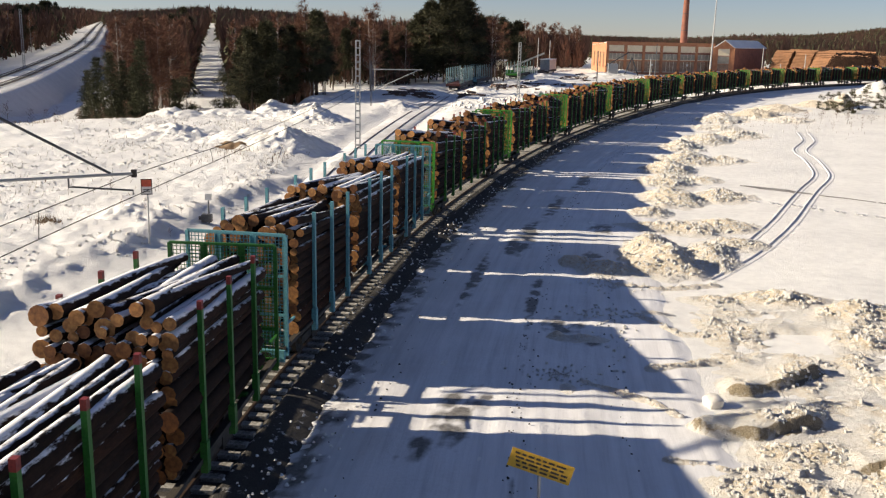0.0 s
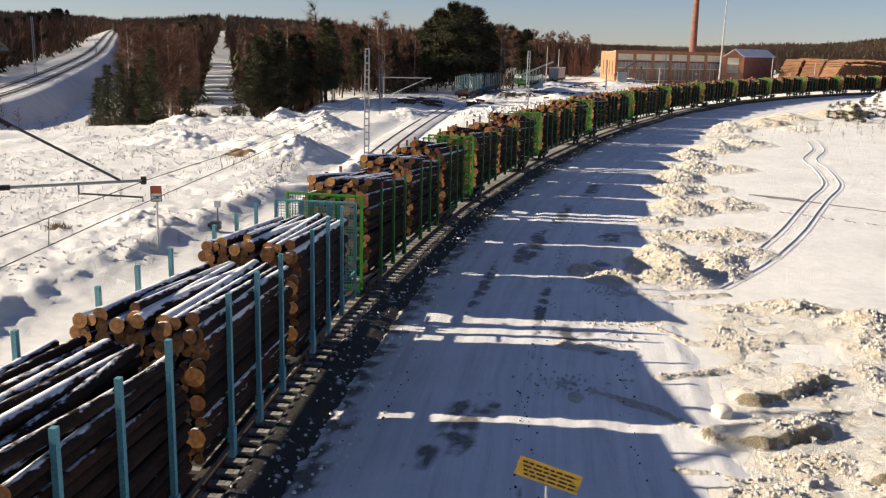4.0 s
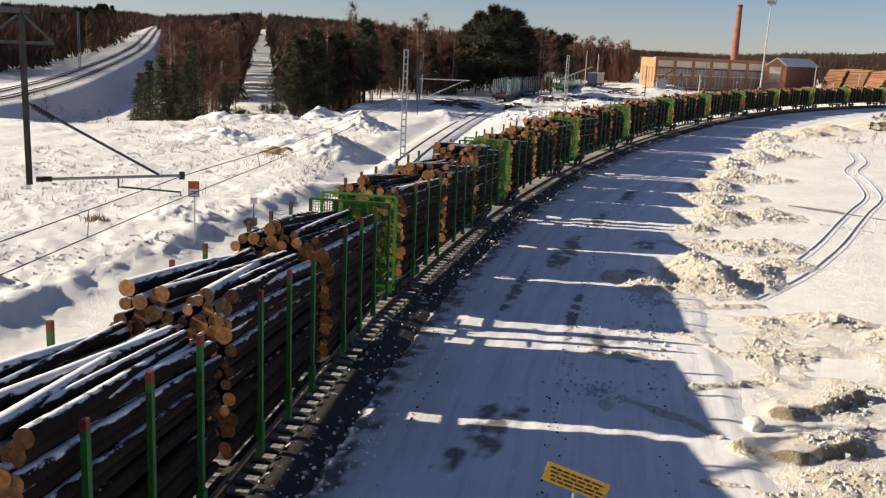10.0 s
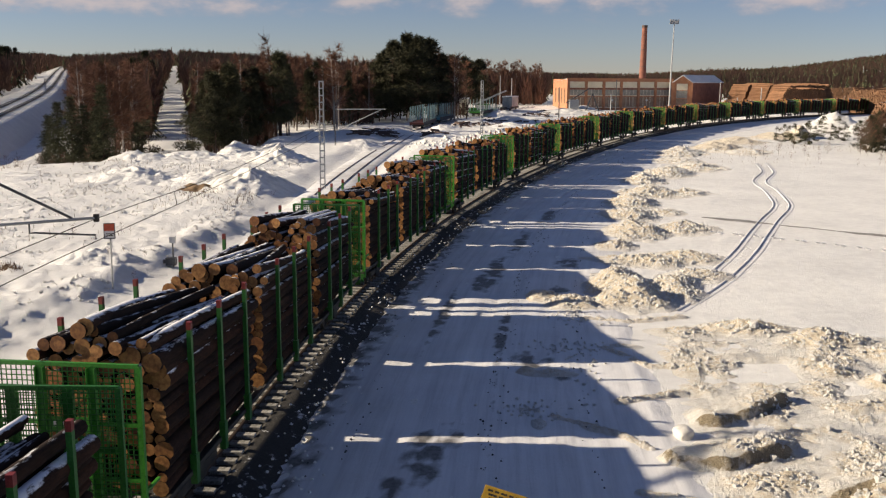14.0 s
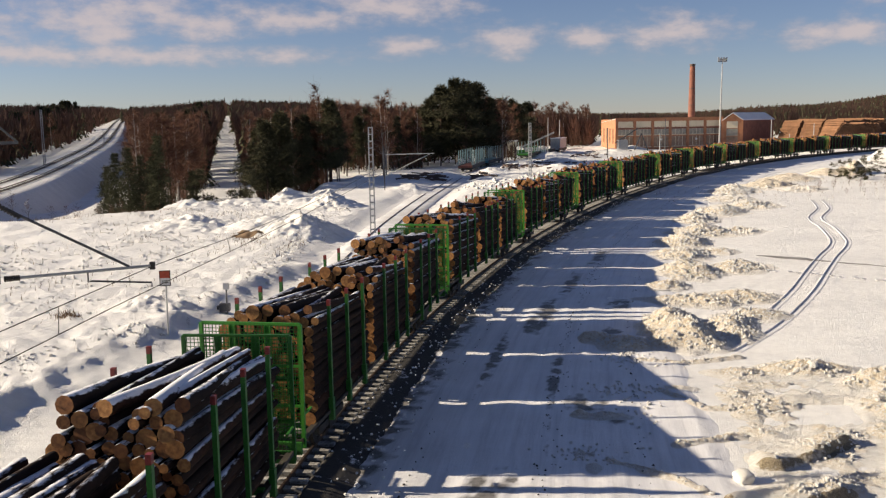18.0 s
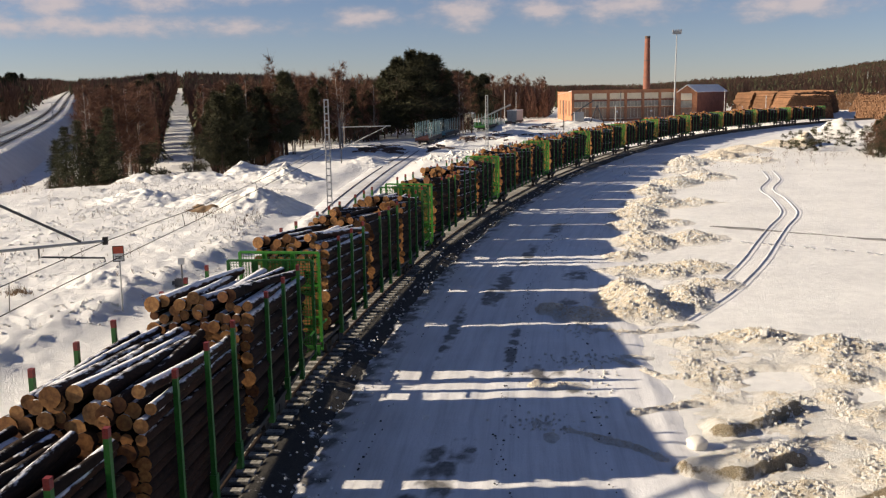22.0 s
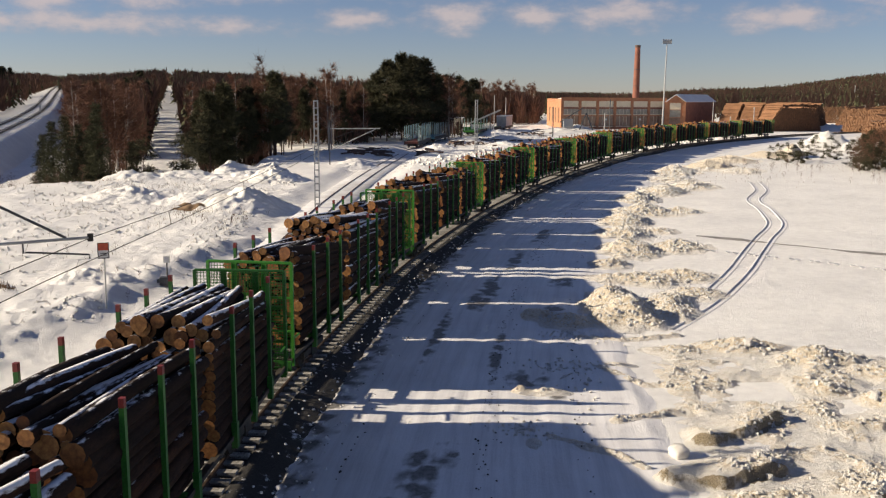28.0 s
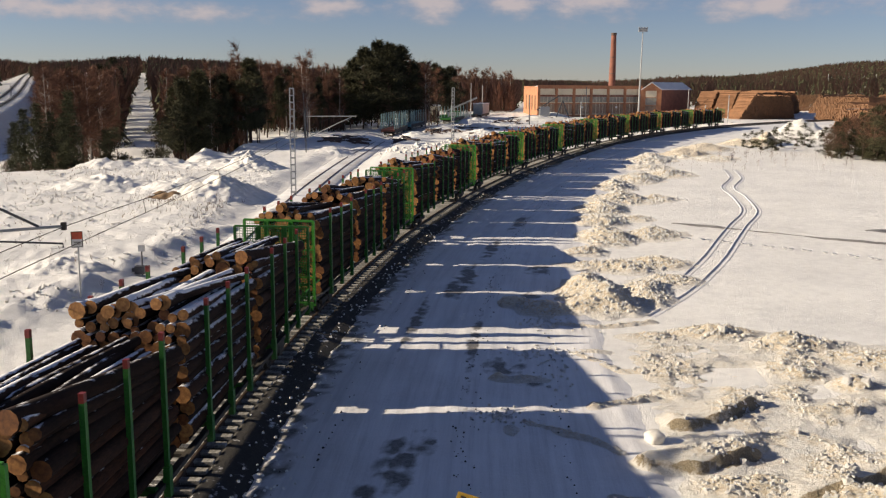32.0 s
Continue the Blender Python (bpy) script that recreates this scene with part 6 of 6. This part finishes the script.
def boom():
    """The slanting beam of a loader beside the van."""
    th = thing("loader_beam", "long grey slanting loader beam on a dark base", "loader", pose(25.5, 277, -0.4, 0, 0, -10))
    bm = bmesh.new()
    bar(bm, (-6.5, 0, 2.2), (3.5, 0.5, 6.6), 0.4, 0.5)
    part("beam", bm, M_GALV, th)
    for x, z in ((-5.5, 2.6), (0.5, 5.2)):
        bm = bmesh.new()
        bar(bm, (x, 0, 0), (x, 0, z), 0.3)
        part("leg", bm, M_DARKSTEEL, th)
    bm = bmesh.new()
    box(bm, -7.5, 1.5, -1.2, 1.2, 0.0, 1.5)
    box(bm, -4.5, -1.5, -1.0, 1.0, 1.5, 2.6)
    part("base", bm, M_GREEN, th)


boom()


def shed():
    # shed-shaped stand-in for a narrow stack of yellowish boards
    th = thing("yard_shed", "pale yellow stack of boards shaped as a small shed", "building", pose(*polar(3.2, 262), -0.4, 0, 0, -10))
    bm = bmesh.new()
    box(bm, -1.7, 1.7, 0, 5, 0, 4.4)
    part("wall", bm, M_CREAM, th)
    bm = bmesh.new()
    box(bm, -2.0, 2.0, -0.4, 5.4, 4.4, 4.7)
    part("roof", bm, M_SNOW, th)
    for x in (-0.8, 0.8):
        bm = bmesh.new()
        box(bm, x - 0.45, x + 0.45, -0.05, 0.0, 0.2, 3.4)
        part("door", bm, M_DARKWALL, th)
    th = thing("board_fence", "short white board fence by the siding", "fence", pose(*polar(4.2, 268), -0.4, 0, 0, -10))
    for i in range(11):
        bm = bmesh.new()
        box(bm, i * 0.62, i * 0.62 + 0.45, 0, 0.08, 0, 2.6)
        part("board", bm, M_SIGNWHITE, th)


shed()


def sleeper_stack():
    """Dark heap of old sleepers beside the siding."""
    rnd = random.Random(3)
    th = thing("sleeper_heap", "dark heap of old sleepers half under snow", "timber pile")
    for i in range(34):
        x, y = -9.5 + 7.5 * rnd.random(), 158 + 16 * rnd.random()
        bm = bmesh.new()
        box(bm, -1.3, 1.3, -0.13, 0.13, -0.1, 0.12)
        ob = part("sleeper", bm, M_DARKWALL, th)
        ob.matrix_basis = pose(x, y, -0.2 + 0.9 * rnd.random(), rnd.uniform(-8, 8), rnd.uniform(-12, 12), rnd.uniform(-30, 30))


sleeper_stack()


def yard_clutter():
    """Broken timber and dark scraps lying about the yard behind the train."""
    rnd = random.Random(19)
    for x0, y0, rx, ry, n, lab in ((3, 168, 3, 6, 26, "scattered dark planks in trodden snow"), (14, 196, 5, 9, 34, "dark scraps and planks beside the siding"), (24, 222, 6, 10, 34, "dark scraps and planks beside the siding"), (36, 262, 8, 12, 40, "heap of dark scrap in the snowy yard"), (50, 285, 7, 7, 30, "heap of dark scrap in the snowy yard")):
        bm = bmesh.new()
        for _ in range(n):
            x, y = x0 + rnd.gauss(0, rx * 0.6), y0 + rnd.gauss(0, ry * 0.6)
            if min((_sx - x) ** 2 + (_sy - y) ** 2) < 9 or near_line(x, y)[1] > -4:
                continue
            a, L = rnd.uniform(0, math.pi), rnd.uniform(0.6, 3.0)
            z = ground_z(x, y) + rnd.uniform(0.0, 0.45)
            bar(bm, (x - L / 2 * math.cos(a), y - L / 2 * math.sin(a), z), (x + L / 2 * math.cos(a), y + L / 2 * math.sin(a), z + rnd.uniform(-0.2, 0.3)), rnd.uniform(0.15, 0.5), rnd.uniform(0.12, 0.4))
        tagged(new("scrap_heap", mesh_of("scrap_heap", bm, M_DARKWALL)), lab, "debris", kind="stuff")
    rnd = random.Random(29)
    bm = bmesh.new()
    for _ in range(1500):
        s, o = rnd.uniform(130, 290), -rnd.uniform(3.5, 26) 
        x, y, _ = on_track(s, o)
        if min((_sx - x) ** 2 + (_sy - y) ** 2) < 3:
            continue
        r = rnd.uniform(0.15, 0.6)
        z = ground_z(x, y)
        v = [bm.verts.new((x + r * rnd.uniform(0.6, 1.5) * a, y + r * rnd.uniform(0.6, 1.5) * b, z + r * rnd.uniform(0.5, 1.0) * c)) for a, b, c in ((1, 0, 0), (-1, 0, 0), (0, 1, 0), (0, -1, 0), (0, 0, 1))]
        for a, b in ((0, 2), (2, 1), (1, 3), (3, 0)):
            bm.faces.new((v[a], v[b], v[4]))
    tagged(new("yard_snow_lump", mesh_of("yard_snow_lump", bm, M_PILE)), "churned lumps of snow in the yard", "snow lump", kind="stuff")


yard_clutter()


# ---- the timber train ----
WAGON = 24.58
FLOOR, LOAD_TOP, HALF = 1.2, 4.28, 1.45


def travel(t):
    """How far the train has come by t seconds, from where it stands at 16 s."""
    u = (t - 16.0) / 16.0
    return 16.0 * (4.1828 * u + 0.1576 * u ** 2 + 0.1317 * u ** 3 + -0.0357 * u ** 4 + -0.0883 * u ** 5)


LOG_N = 10
LOG_ENDS = ((0.12, 0.09), (0.165, 0.12), (0.2, 0.15), (0.14, 0.105), (0.18, 0.13), (0.115, 0.085), (0.22, 0.165), (0.15, 0.11))


def log_mesh(name, length, r0, r1, seed, bark, n=LOG_N):
    rnd = random.Random(seed)
    bm = bmesh.new()
    k = 5
    bend = rnd.uniform(-0.05, 0.05), rnd.uniform(-0.04, 0.04)
    pts, rad = [], []
    for i in range(k):
        f = i / (k - 1)
        w = math.sin(f * math.pi)
        pts.append((bend[0] * w, (f - 0.5) * length, bend[1] * w))
        rad.append((r0 + (r1 - r0) * f) * rnd.uniform(0.96, 1.04))
    tube(bm, pts, rad, n, True, 0, 1)
    me = mesh_of(name, bm, bark, M_CUT)
    for p in me.polygons:
        p.use_smooth = p.material_index == 0
    return me


LOGS = {m: [log_mesh("log", 6.42 + 0.02 * i, LOG_ENDS[i][0], LOG_ENDS[i][1], i, m) for i in range(8)] for m in (M_BARK, M_DRYBARK)}
LOG_R = [0.5 * (a + b) for a, b in LOG_ENDS]


def log_stack(seed, crown, lead, bark, words):
    """A stack of logs between the stakes: the outer ones singly, those within joined."""
    rnd = random.Random(seed)
    st = thing("log_stack", words, "log stack", group="log stacks on the train")
    inner = bmesh.new()
    rows = []
    z = FLOOR + 0.16
    top = LOAD_TOP + crown
    while z < top:
        rows.append(z)
        z += 0.238
    for ri, z in enumerate(rows):
        near_top = ri >= len(rows) - 3
        half = HALF - 0.17
        if z > LOAD_TOP - 0.15:
            half -= (z - LOAD_TOP + 0.15) * 1.1
        count = max(3, int(2 * half / 0.272) + 1)
        for j in range(count):
            i = rnd.randrange(8)
            if near_top and rnd.random() < 0.16 and ri == len(rows) - 1:
                continue
            o = -half + 2 * half * (j + (0.25 if ri % 2 else 0.0)) / max(1, count - 0.6)
            o = max(-half, min(half, o)) + rnd.uniform(-0.03, 0.03)
            y = rnd.gauss(0, 0.04) + rnd.choice((0, 0, 0, 0, 0, 0, -0.12, 0.08)) + (lead if z > LOAD_TOP - 0.5 else 0)
            zz = z + rnd.uniform(-0.04, 0.04)
            edge = j < 1 or j >= count - 1
            if edge:
                y += rnd.uniform(-0.05, 0.05)
            yaw = rnd.uniform(-0.7, 0.7) + (rnd.uniform(-1, 1) * (3.0 + 1.6 * (ri - len(rows) + 3)) if near_top else 0)
            tilt = rnd.uniform(-0.6, 0.6) * (2.2 if near_top else 0.6)
            slope = -1.5 * (z - FLOOR) + (rnd.uniform(-2.4, 2.4) if near_top else 0)
            m = pose(o, y, zz, slope + tilt * 0.4, 0, yaw) @ pose(0, 0, 0, 0, rnd.uniform(0, 360), 0)
            if edge or near_top:
                piece("log", LOGS[bark][i], st, m)
            else:
                r = LOG_R[i]
                L = 6.42 + 0.02 * i
                a, b = m @ Vector((0, -L / 2, 0)), m @ Vector((0, L / 2, 0))
                tube(inner, (a, b), r, 8, True, 0, 1)
    part("log_core", inner, (bark, M_CUT), st)["kind"] = "stuff"
    return st


def mesh_grid(bm, x0, x1, z0, z1, y, pitch, w):
    x = x0
    while x <= x1 + 1e-6:
        bar(bm, (x, y, z0), (x, y, z1), w)
        x += pitch
    z = z0
    while z <= z1 + 1e-6:
        bar(bm, (x0, y, z), (x1, y, z), w)
        z += pitch


def end_frame(wag, y, side, paint, high):
    """The screen at the wagon's end: posts, rails and welded wire mesh."""
    fr = part("end_frame", bmesh.new(), paint, wag, "welded steel end screen with wire mesh")
    bm = bmesh.new()
    w, z0, z1 = 1.46, 0.95, high
    for x in (-w, w):
        bar(bm, (x, y, z0), (x, y, z1), 0.1)
    for x in (-0.52, 0.52):
        box(bm, x - 0.09, x + 0.09, y - 0.03, y + 0.03, z0, z1 - 0.04)
        box(bm, x - 0.09, x - 0.07, y - 0.09 if side > 0 else y, y if side > 0 else y + 0.09, z0, z1 - 0.06)
        box(bm, x + 0.07, x + 0.09, y - 0.09 if side > 0 else y, y if side > 0 else y + 0.09, z0, z1 - 0.06)
    for z in (z1, z1 - 1.2, z1 - 2.35, z0 + 0.1):
        bar(bm, (-w, y + 0.002, z), (w, y + 0.002, z), 0.075)
    bm.to_mesh(fr.data)
    bm.free()
    bm = bmesh.new()
    mesh_grid(bm, -w, w, 1.1, z1, y + side * 0.05, 0.1043, 0.017)
    part("wire_mesh", bm, paint, fr)
    # plate with unreadable lettering
    bm = bmesh.new()
    box(bm, -0.42, 0.42, y - side * 0.05, y - side * 0.035, z1 - 1.36, z1 - 1.06) if side > 0 else box(bm, -0.42, 0.42, y + 0.035, y + 0.05, z1 - 1.36, z1 - 1.06)
    part("plate", bm, paint, fr)
    if side > 0:
        for x in (-0.3, -0.12, 0.02, 0.14, 0.26):
            bm = bmesh.new()
            box(bm, x, x + 0.08, y - 0.056, y - 0.052, z1 - 1.27, z1 - 1.16)
            part("text_bar", bm, M_SIGNWHITE, fr)
    # braces that run back along the sides
    for sx in (-1, 1):
        bm = bmesh.new()
        bar(bm, (sx * w, y, 1.9), (sx * w, y + side * 0.7, 1.9), 0.06)
        part("side_brace", bm, paint, fr)


BOGIES = (4.0, WAGON - 4.6)
STAKES = [WAGON * c + d for c in (0.195, 0.49, 0.785) for d in (-2.0, 0.0, 2.0)]
STACKS = [WAGON * c for c in (0.195, 0.49, 0.785)]


def stake_mesh(name, body, tip):
    bm = bmesh.new()
    box(bm, -0.05, 0.05, -0.06, 0.06, 0.9, 4.5, 0)
    box(bm, -0.075, 0.075, -0.1, 0.1, 0.9, 1.6, 0)
    box(bm, -0.051, 0.051, -0.061, 0.061, 4.5, 4.68, 1)
    return mesh_of(name, bm, body, tip)


def timber_wagon(paint, label, tip):
    """Bogie wagon for timber; its front end at y = 0, its length along +y."""
    wag = thing("timber_wagon", label, "railway wagon", group="timber wagons of the train")
    L = WAGON - 0.9
    bm = bmesh.new()
    box(bm, -0.28, 0.28, 0.1, L - 0.1, 0.86, 1.1)
    box(bm, -1.4, -1.24, 0.05, L - 0.05, 1.12, 1.18)
    box(bm, 1.24, 1.4, 0.05, L - 0.05, 1.12, 1.18)
    for i in range(12):
        y = 0.15 + (L - 0.4) * i / 11
        box(bm, -1.24, 1.24, y, y + 0.16, 1.03, 1.12)
    part("underframe", bm, M_STEEL, wag, "dirty dark steel underframe")
    bm = bmesh.new()
    for x in (-1.43, 1.43):
        box(bm, x - 0.03, x + 0.03, 0.03, L - 0.03, 1.12, 1.24)
    part("side_sill", bm, M_STEEL, wag)
    for c in STACKS:
        for d in (-1.55, 1.55):
            bm = bmesh.new()
            box(bm, -1.38, 1.38, c + d - 0.09, c + d + 0.09, 1.12, 1.26)
            part("bolster", bm, paint, wag)
    me = stake_mesh("stake", paint, tip)
    for y in STAKES:
        for x in (-HALF - 0.03, HALF + 0.03):
            piece("stake", me, wag, pose(x, y, 0))
    end_frame(wag, 0.12, 1, M_TEAL if paint is M_TEAL else M_LITGREEN, 4.5)
    end_frame(wag, L - 0.12, -1, paint, 4.42)
    for y in BOGIES:
        bog = part("bogie", bmesh.new(), M_STEEL, wag, "dark two-axle bogie")
        bm = bmesh.new()
        for x in (-1.02, 1.02):
            box(bm, x - 0.07, x + 0.07, y - 1.35, y + 1.35, 0.42, 0.66)
            box(bm, x - 0.1, x + 0.1, y - 0.35, y + 0.35, 0.3, 0.74)
        box(bm, -1.0, 1.0, y - 0.2, y + 0.2, 0.5, 0.72)
        bm.to_mesh(bog.data)
        bm.free()
        for dy in (-0.9, 0.9):
            for x, r in ((-0.8, 180), (0.8, 0)):
                piece("wheel", WHEEL, bog, pose(x, y + dy, 0.46, 0, 0, r))
    for y, d in ((0.0, -1), (L, 1)):
        bm = bmesh.new()
        box(bm, -1.45, 1.45, min(y, y + d * 0.1), max(y, y + d * 0.1), 0.8, 1.15)
        part("headstock", bm, paint, wag)
        for x in (-0.98, 0.98):
            bm = bmesh.new()
            tube(bm, ((x, y + d * 0.1, 0.98), (x, y + d * 0.38, 0.98), (x, y + d * 0.38, 0.98), (x, y + d * 0.43, 0.98)), (0.09, 0.09, 0.22, 0.22), 10)
            part("buffer", bm, M_STEEL, wag)
    return wag


def wagon_pose(front, t):
    """Pose of a wagon whose front end was at that place on the line at 16 s."""
    s = front - travel(t)
    a, b = on_track(s + BOGIES[0]), on_track(s + BOGIES[1])
    h = math.atan2(b[0] - a[0], b[1] - a[1])
    x, y = a[0] - BOGIES[0] * math.sin(h), a[1] - BOGIES[0] * math.cos(h)
    return pose(x, y, 0, 0, 0, -math.degrees(h))


FRONT = 9.01
WAGONS = []      # (thing, place of its front end, shift along it)


def build_train():
    green = timber_wagon(M_GREEN, "green steel timber wagon with red-tipped stakes and mesh screens", M_RED)
    blue = timber_wagon(M_TEAL, "light blue steel timber wagon with stakes and mesh screens", M_TEAL)
    snowy, dry = "stack of snow-covered logs with orange sawn ends on a wagon", "stack of dark bare logs with orange sawn ends on a wagon"
    protos = [log_stack(11, 0.2, 0.1, M_BARK, snowy), log_stack(12, 0.05, -0.1, M_BARK, snowy), log_stack(13, 0.3, 0.12, M_BARK, snowy),
              log_stack(14, 0.12, 0.0, M_DRYBARK, dry), log_stack(15, 0.28, -0.12, M_DRYBARK, dry), log_stack(16, -0.05, 0.05, M_DRYBARK, dry)]
    order = random.Random(5)
    used = set()
    for k in range(-4, 13):
        front = FRONT + k * WAGON
        if k == -2:
            w = blue
        elif k == -4:
            w = green
        else:
            w = copy_thing(green, wagon_pose(front, 0))
        WAGONS.append((w, front, 0.0))
        for c in STACKS:
            # the leading wagons carry more snow than the rest
            p = order.randrange(3) + (3 if order.random() < (0.2 if k < 1 else 0.72) else 0)
            if p not in used:
                used.add(p)
                st = protos[p]
            else:
                st = copy_thing(protos[p], Matrix())
            WAGONS.append((st, front, c))


build_train()


def lay_sleepers():
    """Frosted sleepers of the main track, laid one by one."""
    bm = bmesh.new()
    box(bm, -1.32, 1.32, -0.12, 0.12, -0.24, -0.09)
    me = mesh_of("sleeper", bm, M_TIE)
    for i in range(290):
        x, y, h = on_track(9.0 + 0.61 * i)
        piece("sleeper", me, MAIN, pose(x, y, 0.0, 0, 0, -math.degrees(h)))


lay_sleepers()


def motions():
    """The train rolls along the line towards the camera's bridge and under it."""
    times = [0.0] + [float(t) for t in range(2, 32, 2)] + [32.0]
    for ob, front, shift in WAGONS:
        walk(ob, [(t, wagon_pose(front, t) @ pose(0, shift, 0)) for t in times])


motions()
